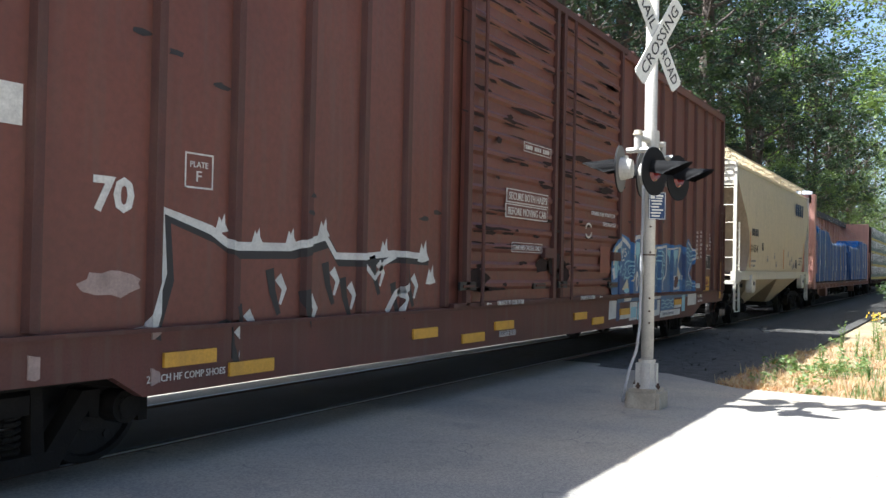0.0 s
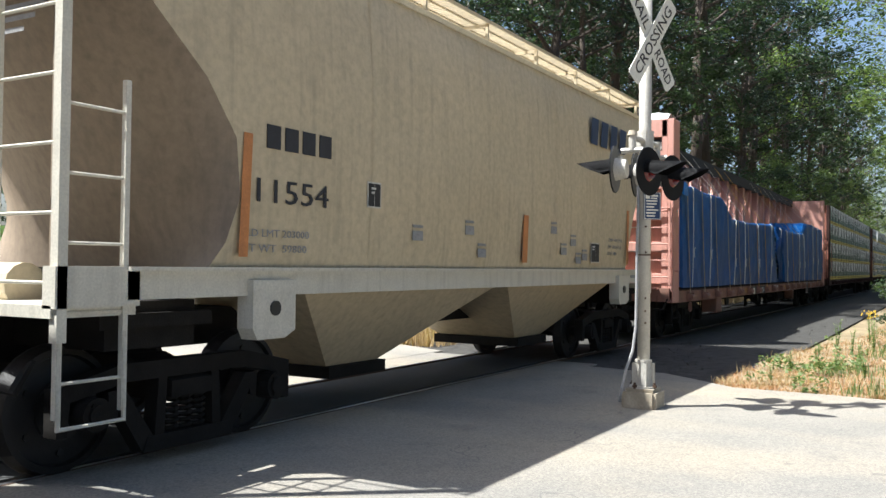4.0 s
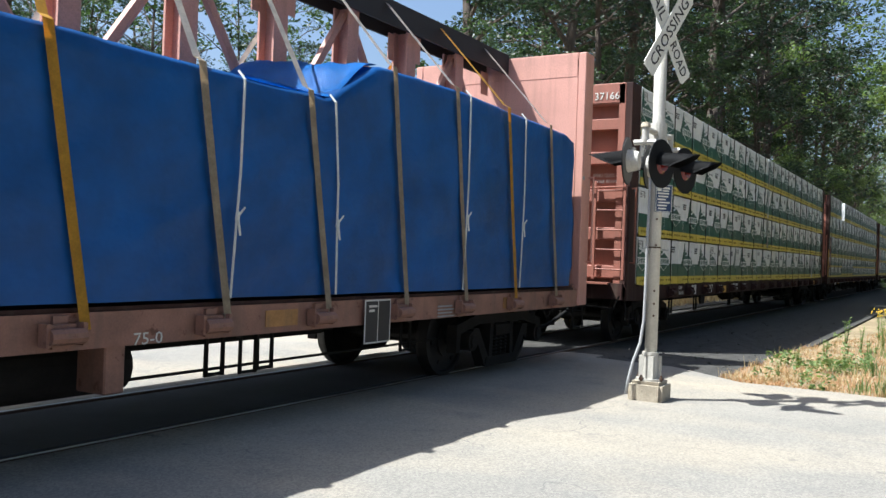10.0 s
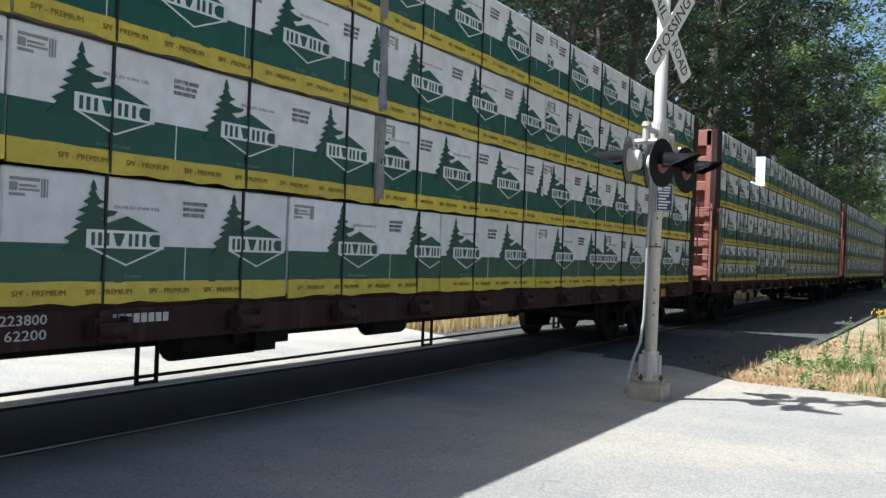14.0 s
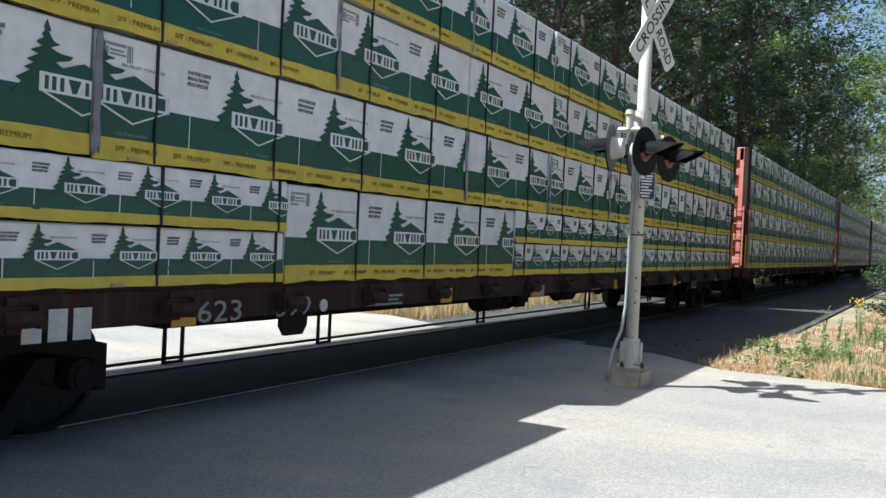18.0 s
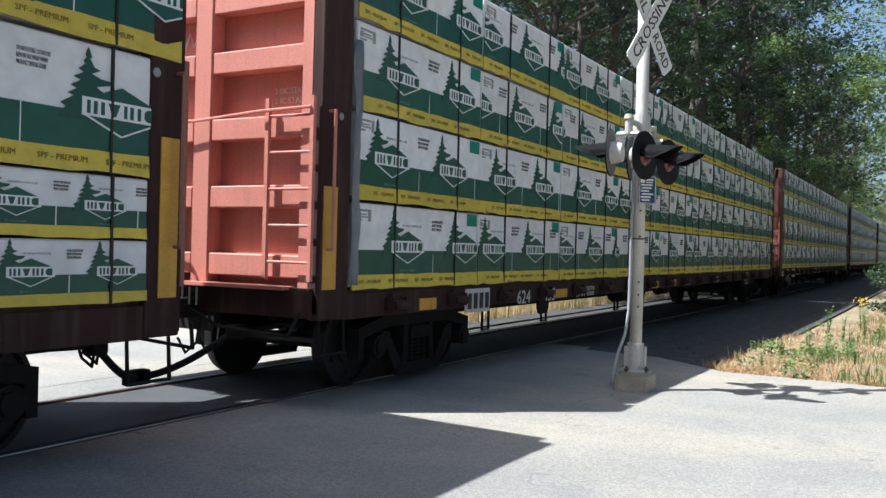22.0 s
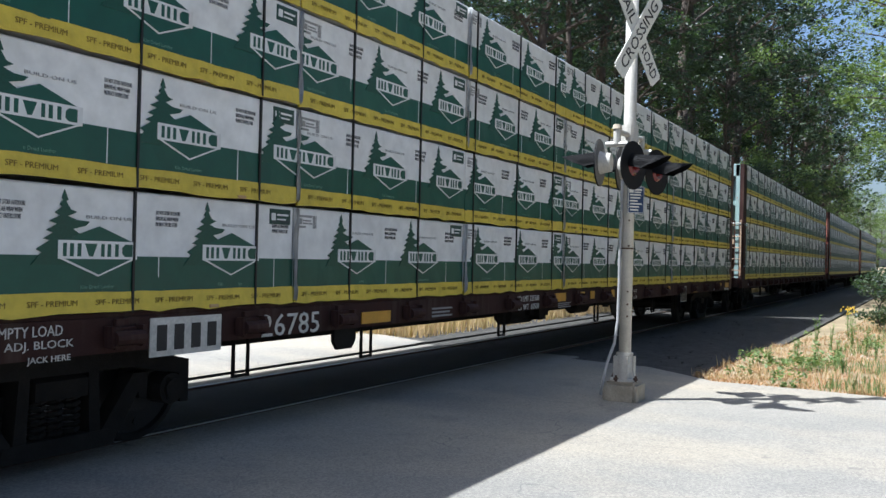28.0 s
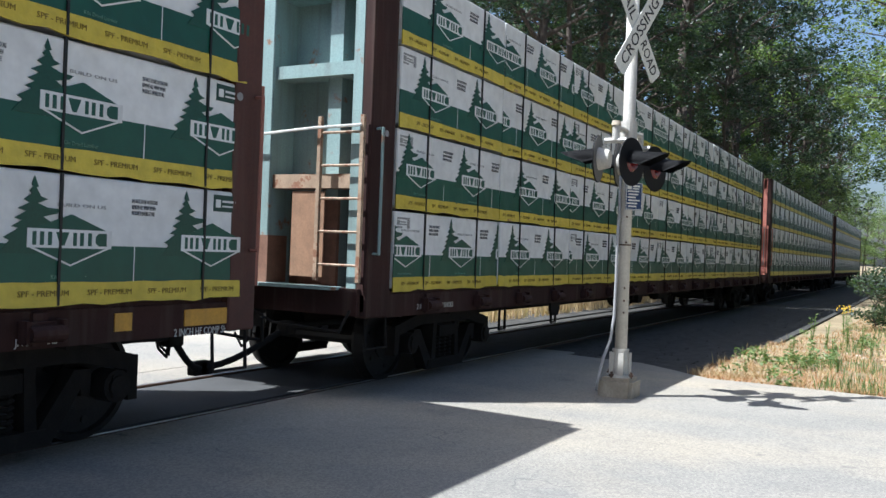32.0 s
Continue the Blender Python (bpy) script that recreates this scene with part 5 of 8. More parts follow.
def bulkhead(car, x, way, paint, side_paint, top=4.32, rung_paint=None, ladder_on=True):
    """An end wall: sheet, corner posts, centre post and horizontal ribs that face outward (way)."""
    e = lambda d0, d1: (min(x - way * d0, x - way * d1), max(x - way * d0, x - way * d1))
    D = 0.42 if way < 0 else 0.30
    P = 0.17 if way < 0 and paint is not AQUA else D - 0.05
    a, b = e(P, P + 0.05)
    bh = part("bulkhead", fix(B((a, -1.30, 1.0, b, 1.30, top - 0.1))), paint, car)
    for y0, y1 in ((-1.425, -1.30), (1.30, 1.425)):
        a, b = e(0.0, D)
        part("corner_post", fix(B((a, y0, 0.78, b, y1, top))), side_paint, bh, bevel=0.012)
        a, b = e(0.0, 0.03)
        part("post_flange", fix(B((a, -1.30, 1.0, b, -1.19, top - 0.02) if y0 < 0 else (a, 1.19, 1.0, b, 1.30, top - 0.02))), paint, bh)
    a, b = e(0.0, P)
    cp = 0.11 if paint is not AQUA else 0.20
    part("center_post", fix(B((a, -cp, 0.95, b, cp, top + 0.02))), paint, bh, bevel=0.012)
    a, b = e(0.008 if way < 0 else 0.10, P)
    levels = ((2.03, 2.17), (3.14, 3.27)) if paint is AQUA else ((1.14, 1.34), (1.76, 1.96), (2.38, 2.58), (3.00, 3.20), (3.56, 3.74))
    if paint is not AQUA:
        for y in (-0.70, 0.70):
            for z0, z1 in levels:
                part("rib", fix(B((a, y - 0.585, z0, b, y + 0.585, z1))), paint, bh, bevel=0.01)
    else:
        for z0, z1 in levels:
            for y0, y1 in ((-1.29, -0.205), (0.205, 1.29)):
                part("rib", fix(B((e(0.04, 0.3)[0], y0, z0, e(0.04, 0.3)[1], y1, z1))), WEATHERED if z0 < 3 else paint, bh)
        a, b = e(0.16, D - 0.05)
        for y in (-0.86, 0.86):
            part("stiffener", fix(B((a, y - 0.08, 1.05, b, y + 0.08, top - 0.3))), paint, bh)
        rusty = material("rusty_primer", (0.24, 0.12, 0.075), 0.75, var=0.3, streak=0.4)
        a, b = e(D - 0.07, D - 0.05)
        for y in (-0.86, 0.86):
            part("stiffener_foot", fix(B((e(0.155, 0.2)[0], y - 0.085, 1.05, e(0.155, 0.2)[1], y + 0.085, 1.92))), rusty, bh)
        part("post_foot", fix(B((e(-0.004, 0.3)[0], -0.204, 1.07, e(-0.004, 0.3)[1], 0.204, 1.55))), rusty, bh)
        for y0, y1 in ((-1.29, -0.95), (-0.77, -0.21), (0.21, 0.77), (0.95, 1.29)):
            lp = part("lower_panel", fix(B((a, y0, 1.03, b, y1, 2.02))), rusty, bh, "rusty brown primer panel")
        bars([(0, 0.09 * k, 0.16 + 0.05 * (k % 2), 0.045) for k in range(4)], LETTER, lp, pose(x + 0.32, -0.35, 1.35, 0, 0, -90))
    a, b = e(0.0, D + 0.005)
    part("top_beam", fix(B((a, -1.30, top - 0.35, b, 1.30, top - 0.002))), paint, bh, bevel=0.012)
    # unseen ledge and post added to push the top's cast shadow farther out
    if way > 0 and paint is not AQUA:
        part("top_gusset", fix(prism(bmesh.new(), [(x - D, -1.30), (x + 0.14, -1.30), (x + 0.30, 1.30), (x - D, 1.30)], top - 0.20, top, "xy")), paint, bh)
        part("center_post", fix(B((x + 0.002, -0.3, 0.95, x + 0.24, 0.3, top - 0.2))), paint, bh, bevel=0.012)
    a, b = e(-0.06, 0.4)
    part("end_sill", fix(B((a, -1.36, 0.80, b, 1.36, 1.06))), FRAME_DARK if paint is not SALMON else SILL_TAN, bh)
    a, b = e(-0.16, 0.02)
    part("crossover_board", fix(B((a, -1.15, 1.04, b, 1.15, 1.07))), paint, bh)
    if ladder_on:
        px = x + way * 0.055
        lad = ladder("end_ladder", car, rung_paint or paint, -0.86, -1.36, px, px, 1.12, 2.72, 5, 0.013)
        bm = bmesh.new()
        bent(bm, [(px + way * 0.03, -1.36, 2.62), (px + way * 0.07, -0.8, 2.60), (px + way * 0.03, 0.0, 2.56), (px + way * 0.07, 0.7, 2.56), (px, 1.3, 2.54)], 0.014)
        part("end_handrail", bm, CORD if paint is AQUA else paint, bh)
        bm = bmesh.new()
        bent(bm, [(x - way * 0.08, -1.43, 2.60), (x - way * 0.08, -1.50, 2.60), (x - way * 0.08, -1.50, 1.40), (x - way * 0.08, -1.43, 1.40)], 0.014)
        part("side_grab_iron", bm, paint, bh)
        bm = bmesh.new()
        bent(bm, [(x - way * 0.06, -1.38, 0.80), (x - way * 0.06, -1.40, 0.48), (x - way * 0.42, -1.40, 0.48), (x - way * 0.42, -1.38, 0.80)], 0.013)
        part("sill_step", bm, GRIME, bh)
    if way < 0 and ladder_on:
        dark = GRIME if paint is not SALMON else paint
        part("brake_housing", fix(B((x - 0.20, 0.52, 1.72, x - 0.04, 0.86, 2.08))), dark, bh, bevel=0.02)
        bm = rod(bmesh.new(), (x - 0.10, 0.70, 1.72), (x - 0.08, 0.66, 1.08), 0.022, 6)
        part("brake_chain", bm, dark, bh)
        bm = rod(bmesh.new(), (x - 0.06, 0.45, 1.12), (x - 0.06, 0.95, 1.12), 0.03, 6)
        rod(bm, (x - 0.06, 0.92, 1.10), (x - 0.10, 0.80, 1.75), 0.02, 6)
        part("brake_lever", bm, dark, bh)
        far = ladder("far_ladder", bh, rung_paint or LETTER_GREY, 0.98, 1.36, x - 0.055, x - 0.055, 1.1, 4.1, 8, 0.012)
        bm = bmesh.new()
        for k in range(7):
            rod(bm, (x - 0.20, -0.2 + 0.09 * k, 0.86), (x - 0.16, -0.16 + 0.09 * k, 1.02), 0.02, 6)
        part("draft_spring", bm, GRIME, bh)["kind"] = "stuff"
    part("placard_hole", rod(bmesh.new(), (x - way * 0.26, -1.430, 2.58), (x - way * 0.26, -1.42, 2.58), 0.032, 12), LETTER_GREY, bh)
    return bh


def handbrake(car, x, y, z, mat, r=0.26):
    bm = bmesh.new()
    n = 22
    pts = [(x, y + r * math.cos(k * math.tau / n), z + r * math.sin(k * math.tau / n)) for k in range(n + 1)]
    bent(bm, pts, 0.018)
    for k in range(6):
        rod(bm, (x, y, z), pts[int(k * n / 6)], 0.014, 5)
    rod(bm, (x, y, z), (x + 0.12, y, z), 0.04, 8)
    part("handbrake_wheel", bm, mat, car)


def flatcar(s0, length, paint, side_paint, sill_paint, label, beam=True, top=4.32, chord=False, rung=None):
    """Centre-beam car; s0: the front bulkhead's outer face. x runs along the train."""
    car = thing("centerbeam_flatcar", label, "railway car", group="lumber cars")
    rides(car, s0)
    L = length
    # side sills with stake pockets and winches
    for y0, y1 in ((-1.40, -1.30), (1.30, 1.40)):
        bm = bmesh.new()
        prism(bm, [(0.0, 1.00), (L, 1.00), (L, 0.84), (L - 0.35, 0.77), (0.35, 0.77), (0.0, 0.84)], y0, y1)
        part("side_sill", fix(bm), sill_paint, car)
    part("deck", fix(B((0.4, -1.38, 0.985, L - 0.4, 1.38, 1.03))), FRAME_DARK, car)
    bm = bmesh.new()
    prism(bm, [(0.2, 0.98), (L - 0.2, 0.98), (L - 0.2, 0.78), (L - 3.6, 0.74), (L - 4.6, 0.56), (4.6, 0.56), (3.6, 0.74), (0.2, 0.78)], -0.28, 0.28)
    part("center_sill", fix(bm), GRIME, car)
    bm = bmesh.new()
    box(bm, -0.05, -1.43, 0, 0.05, -1.40, 0.20)
    box(bm, -0.09, -1.46, 0.02, 0.09, -1.43, 0.15)
    rod(bm, (-0.12, -1.49, 0.08), (0.12, -1.49, 0.08), 0.05, 10)
    box(bm, -0.14, -1.50, 0.02, -0.11, -1.42, 0.16)
    box(bm, 0.11, -1.50, 0.02, 0.14, -1.42, 0.16)
    first = None
    x = 1.20
    while x < L - 1.0:
        m = pose(x, 0, 0.79)
        if first is None:
            first = part("winch", fix(bm), sill_paint, car)
            first.matrix_basis = m
        else:
            again("winch", first, car, m)
        x += 1.225
    bm = bmesh.new()
    box(bm, -0.03, -1.32, 0.74, 0.03, 1.32, 0.97)
    first = None
    for k in range(int(L / 2.4)):
        m = pose(1.9 + 2.4 * k, 0, 0)
        if first is None:
            first = part("cross_bearer", bm, GRIME, car)
            first.matrix_basis = m
        else:
            again("cross_bearer", first, car, m)
    bulkhead(car, 0.0, -1, paint, side_paint, top, rung)
    bulkhead(car, L, 1, paint, side_paint, top, rung)
    # the centre beam: posts, braces, top chord
    cm = CHORD if chord else paint
    part("top_chord", fix(B((0.3, -0.20, top - 0.02, L - 0.3, 0.20, top + 0.05))), cm, car)
    part("chord_flange", fix(B((0.3, -0.20, top - 0.24, L - 0.3, -0.17, top - 0.02))), cm, car)
    part("chord_flange", fix(B((0.3, 0.17, top - 0.24, L - 0.3, 0.20, top - 0.02))), cm, car)
    bm = B((-0.10, -0.11, 1.03, 0.10, -0.085, top - 0.2), (-0.10, 0.085, 1.03, 0.10, 0.11, top - 0.2), (-0.012, -0.085, 1.03, 0.012, 0.085, top - 0.2))
    br = bmesh.new()
    box(br, 0.0, -0.10, top - 0.55, 0.22, -0.088, top - 0.22)
    rod(br, (0.05, 0, 2.5), (1.15, 0, top - 0.28), 0.055, 6)
    p1 = p2 = None
    k, x = 0, 1.2
    while x < L - 1.0:
        m = pose(x, 0, 0)
        if p1 is None:
            p1 = part("beam_post", fix(bm), paint, car)
            p1.matrix_basis = m
            p2 = part("beam_brace", fix(br), paint, car)
            p2.matrix_basis = m
        else:
            again("beam_post", p1, car, m)
            again("beam_brace", p2, car, m if k % 2 == 0 else pose(x + 1.2, 0, 0, 0, 0, 180))
        k += 1
        x += 1.2
    # brake rod, levers, hangers and the equipment under the floor
    bm = bmesh.new()
    rod(bm, (3.2, -0.9, 0.42), (L - 3.2, -0.9, 0.46), 0.014, 6)
    part("brake_rod", bm, GRIME, car)
    for x in (4.1, 6.0, 9.3, 13.2, 16.8, L - 4.0):
        bm = bmesh.new()
        bent(bm, [(x - 0.09, -0.95, 0.80), (x - 0.09, -0.95, 0.40), (x + 0.09, -0.95, 0.40), (x + 0.09, -0.95, 0.80)], 0.016)
        part("rod_hanger", bm, GRIME, car)
    bm = bmesh.new()
    prism(bm, [(4.88, 0.80), (5.22, 0.80), (5.22, 0.66), (5.16, 0.58), (4.94, 0.58), (4.88, 0.66)], -1.36, -1.32)
    part("jacking_lug", fix(bm), GRIME, car)
    if not chord:
        part("brake_cylinder", rod(bmesh.new(), (L / 2 + 1.0, -0.8, 0.66), (L / 2 + 1.6, -0.8, 0.66), 0.11, 14), GRIME, car)
        part("air_reservoir", rod(bmesh.new(), (L / 2 - 1.5, -0.7, 0.64), (L / 2 - 0.6, -0.7, 0.64), 0.15, 14), GRIME, car)
    part("control_valve", fix(B((L / 2 - 0.85, -1.0, 0.55, L / 2 - 0.60, -0.7, 0.80), (L / 2 - 0.60, -0.95, 0.60, L / 2 - 0.38, -0.75, 0.74), (L / 2 - 1.02, -0.92, 0.62, L / 2 - 0.85, -0.78, 0.72))), GRIME, car)
    coupler(car, 0.05, -1, 0.86)
    coupler(car, L - 0.05, 1, 0.86)
    truck(car, 2.22)
    truck(car, L - 2.0)
    return car


# ---------------------------------------------------------------- lumber packages
TREE = [(0.0, 0.40), (0.03, 0.33), (0.012, 0.325), (0.05, 0.27), (0.10, 0.255), (0.03, 0.225), (0.10, 0.20), (0.20, 0.195), (0.17, 0.165), (0.07, 0.14), (0.14, 0.10), (0.20, 0.085), (0.10, 0.05), (0.05, 0.0), (0.12, -0.10),
        (-0.23, -0.10), (-0.16, -0.02), (-0.20, 0.0), (-0.10, 0.06), (-0.15, 0.07), (-0.08, 0.11), (-0.13, 0.125), (-0.05, 0.17), (-0.11, 0.185), (-0.03, 0.225), (-0.07, 0.245), (-0.015, 0.285), (-0.035, 0.30), (-0.008, 0.33), (-0.02, 0.345)]


def clipped(pts, lo, hi):
    """A flat outline cut off left of lo and right of hi."""
    for cut, keep in ((lo, 1), (hi, -1)):
        if cut is None:
            continue
        out = []
        for (x0, z0), (x1, z1) in zip(pts, pts[1:] + pts[:1]):
            a, b = keep * (x0 - cut), keep * (x1 - cut)
            if a >= 0:
                out.append((x0, z0))
            if (a >= 0) != (b >= 0):
                f = a / (a - b)
                out.append((x0 + (x1 - x0) * f, z0 + (z1 - z0) * f))
        pts = out
    return pts


def logo_bm(k=1.0, lo=None, hi=None):
    """A fir and a diamond with a bar of short blocks, as plain shapes; cut at lo or hi. Slots: green, white, deep green."""
    bm = bmesh.new()
    z0, z1 = -0.040, 0.042
    shapes = [([(-0.265 + x * 0.95, z * 0.93) for x, z in TREE], 0.0065, 2),
              ([(-0.275, 0.056), (0, 0.155), (0.275, 0.056)], 0.0085, 0), ([(-0.30, -0.052), (0, -0.168), (0.30, -0.052)], 0.0085, 1),
              ([(-0.276, -0.048), (0, -0.156), (0.276, -0.048)], 0.0105, 0), ([(-0.305, -0.056), (0.305, -0.056), (0.305, 0.060), (-0.305, 0.060)], 0.0115, 1)]
    for u, w in ((-0.272, 0.026), (-0.222, 0.028), (-0.167, 0.028), (0.012, 0.026), (0.062, 0.028), (0.122, 0.028)):
        shapes.append(([(u, z0), (u + w, z0), (u + w, z1), (u, z1)], 0.0135, 0))
    shapes += [([(-0.112, z1), (-0.018, z1), (-0.05, z0), (-0.08, z0)], 0.0135, 0), ([(0.18, z0 * 0.5), (0.18, z1 * 0.5), (0.205, z1), (0.265, z1), (0.265, z0), (0.205, z0)], 0.0135, 0)]
    for pts, depth, slot in shapes:
        pts = clipped([(x * k, z * k) for x, z in pts], lo, hi)
        if len(pts) > 2:
            prism(bm, pts, -depth, -0.001, mi=slot)
    return fix(bm)


def tail_bm(w, h, seed):
    """A crumpled strip of loose wrap."""
    bm = bmesh.new()
    g = {}
    for i in range(4):
        for j in range(10):
            u, v = i / 3, j / 9
            edge = 0.025 * noise.noise((v * 5, seed, i))
            g[i, j] = bm.verts.new((w * u + edge, -0.024 - 0.022 * noise.noise((u * 3, v * 6, seed)), h * (0.02 + 0.97 * v) - 0.06 * (1 - v) * noise.noise((u * 2, 7, seed))))
    for i in range(3):
        for j in range(9):
            bm.faces.new((g[i, j], g[i + 1, j], g[i + 1, j + 1], g[i, j + 1]))
    bmesh.ops.solidify(bm, geom=bm.faces[:], thickness=0.004)
    return fix(bm)


def package(L, H, first, seed, tag=0, tail=0.0, sheet=True, strap=0.30, plain=False):
    """A paper-wrapped lumber package, front face at y = 0; first: where its first emblem stands."""
    key = ("pack", round(L, 2), round(H, 2), round(first, 2), tag, round(tail, 2), sheet, strap, plain)
    if key in PROTO:
        return PROTO[key], False
    rnd = random.Random(seed * 7 + int(first * 100))
    label = "paper-wrapped lumber package, white and green with yellow band"
    if tag:
        label = "wrapped lumber package with green grade tag, white over green"
    if tail:
        label = "wrapped lumber package with a loose grey wrap tail"
    pk = thing("lumber_package", label, "lumber package", group="lumber packages")
    k = H / 0.80 if H > 0.6 else 0.52
    bm = bmesh.new()
    box(bm, 0.006, 0.0, 0.02, L - 0.006, 1.12, H)
    part("wrap", bm, WRAP, pk, bevel=0.012)
    n = max(6, int(L / 0.16))
    zg, zy = 0.455 * H, 0.165 * H

    def band(z0, z1, y, mat, name, wave):
        bm = bmesh.new()
        lo = [(0.004 + (L - 0.008) * i / n, z0 + wave * rnd.uniform(-1, 0.6)) for i in range(n + 1)]
        hi = [(0.004 + (L - 0.008) * i / n, z1 + 0.25 * wave * rnd.uniform(-1, 1)) for i in range(n + 1)]
        rows = [[bm.verts.new((x, yy + rnd.uniform(-1, 1) * 0.003, z)) for x, z in r] for r, yy in ((hi, -y), (lo, -y - wave * 0.4))]
        back = [[bm.verts.new((x, 0.004, z)) for x, z in r] for r in (hi, lo)]
        for i in range(n):
            bm.faces.new((rows[0][i], rows[1][i], rows[1][i + 1], rows[0][i + 1]))
            bm.faces.new((back[0][i], rows[0][i], rows[0][i + 1], back[0][i + 1]))
            bm.faces.new((rows[1][i], back[1][i], back[1][i + 1], rows[1][i + 1]))
        for i in (0, n):
            bm.faces.new((back[0][i], back[1][i], rows[1][i], rows[0][i]))
        return part(name, fix(bm), mat, pk)

    band(zy - 0.01, zg, 0.004, GREEN, "green_band", 0.0)
    band(-0.004, zy, 0.0075, YELLOW_WRAP, "yellow_band", 0.016 * k)
    step = 1.22 * k if H > 0.6 else 0.62
    at = [first + step * i for i in range(-1, int(L / step) + 2) if -0.24 * k < first + step * i < L + 0.30 * k]

    def put(kind, make, x, z, y=-0.0015):
        """A print at (x, z), made once for all packages."""
        pm = pose(x, y, z)
        if kind in PROTO:
            return again(PROTO[kind].name.split(".")[0], PROTO[kind], pk, pm)
        PROTO[kind] = make(pm)
        return PROTO[kind]

    def emblem(lo, hi):
        def make(pm):
            ob = part("printed_logo", logo_bm(k, lo, hi), [GREEN, WRAP, GREEN_DEEP], pk)
            ob.matrix_basis = pm
            return ob
        return make

    for x in at:
        lo = round(-x + 0.006, 2) if x < 0.49 * k else None
        hi = round(L - 0.006 - x, 2) if x > L - 0.30 * k else None
        if (lo is None or lo < 0.26 * k) and (hi is None or hi > -0.40 * k):
            put(("logo", round(k, 2), lo, hi), emblem(lo, hi), x, zg + 0.035 * k, -0.002)
    def print_block(pm):
        return joined_text([("BUILD ON US", 0.022 * k, 0.36 * k, -0.10 * k, zg + 0.235 * k, 1), ("DO NOT STORE OUTDOORS\nREMOVE ALL WRAP WHEN\nPRODUCT ENTERS STORE", 0.040 * k, 0.22 * k, 0.47 * k, H - 0.225 * k, 0),
                            ("Kiln Dried Lumber", 0.024 * k, 0.26 * k, -0.13 * k, zy + 0.022 * k, 2)], [PRINT_GREY, LETTER_GREY, KILN], pk, pm, "printed_text")

    for x in at:
        if plain:
            break
        if 0.17 * k < x < L - 0.71 * k:
            put(("text", round(k, 2)), print_block, x, 0, -0.0045)
        elif 0.02 < x + 0.47 * k < L - 0.24 * k:
            put(("notice", round(k, 2)), lambda pm: words("DO NOT STORE OUTDOORS\nREMOVE ALL WRAP WHEN\nPRODUCT ENTERS STORE", 0.040 * k, PRINT_GREY, pk, pm, "printed_notice", 0.001, 0.22 * k), x + 0.47 * k, H - 0.225 * k)
        if 0.02 < x + 0.50 * k < L - 0.02:
            put(("line", round(k, 2)), lambda pm: bars([(0, 0, 0.007, zg - zy)], WRAP, pk, pm, "print_line"), x + 0.50 * k, zy, -0.004)
    if H > 0.6 and not plain:
        x = 0.06 + (first * 0.37) % 0.3
        while x < L - 0.40:
            two = x < L - 0.89
            put(("spf", two), lambda pm: joined_text([("SPF - PREMIUM", 0.036, 0.35, 0.49 * j, 0.0, 0) for j in range(2 if two else 1)], [YELLOW_DARK], pk, pm, "printed_grade"), x, 0.048, -0.0145)
            x += 0.98 if two else 0.49
    if sheet and not plain:
        put(("tally", round(k, 2)), lambda pm: bars([(0.0, 0.0, 0.10 * k, 0.018 * k), (0.0, 0.03 * k, 0.05 * k, 0.05 * k), (0.06 * k, 0.032 * k, 0.13 * k, 0.014 * k), (0.06 * k, 0.056 * k, 0.11 * k, 0.014 * k), (0.0, 0.09 * k, 0.19 * k, 0.02 * k), (0.20 * k, 0.0, 0.008 * k, 0.11 * k), (0.215 * k, 0.0, 0.014 * k, 0.11 * k), (0.237 * k, 0.0, 0.008 * k, 0.11 * k)], LETTER_GREY, pk, pm, "tally_print"), 0.05, H - 0.17 * k, -0.001)
    def steel(pm):
        ob = part("strap", B((-0.009, -0.017, -0.01, 0.009, 0.0, H + 0.006), (-0.009, -0.017, H + 0.001, 0.009, 1.12, H + 0.006)), STRAP, pk)
        ob.matrix_basis = pm
        return ob

    x = strap
    while x < L - 0.04:
        if x > 0.03:
            put(("strap", round(H, 2)), steel, x, 0, 0)
        x += 1.22
    if tag == 1:
        part("grade_tag", B((L - 0.26, -0.004, H - 0.15, L - 0.03, 0.001, H - 0.015)), TAG_TEAL, pk, "teal green grade tag")
    elif tag == 2:
        t = part("grade_tag", B((L - 0.31, -0.004, H - 0.155, L - 0.05, 0.001, H - 0.03)), TAG_DARK, pk, "dark green certificate tag")
        bars([(L - 0.29, H - 0.125, 0.05, 0.06), (L - 0.22, H - 0.085, 0.14, 0.016), (L - 0.22, H - 0.12, 0.11, 0.012)], WRAP, t, pose(0, -0.006, 0))
    if tail:
        part("wrap_tail", tail_bm(tail, H, seed + first), WRAP_TAIL, pk, "loose grey wrap hanging at the joint", smooth=True).matrix_basis = pose(-0.02, 0, 0)
    PROTO[key] = pk
    return pk, True


def stow(s, z, L, H, first, seed, **kw):
    pk, fresh = package(L, H, first, seed, **kw)
    y = YC + SIDE + 0.006 * ((seed * 5 + int(first * 30)) % 4)
    if not fresh:
        pk = copy_thing(pk, pose(s, y, z))
    rides(pk, s, y, z)
    return pk


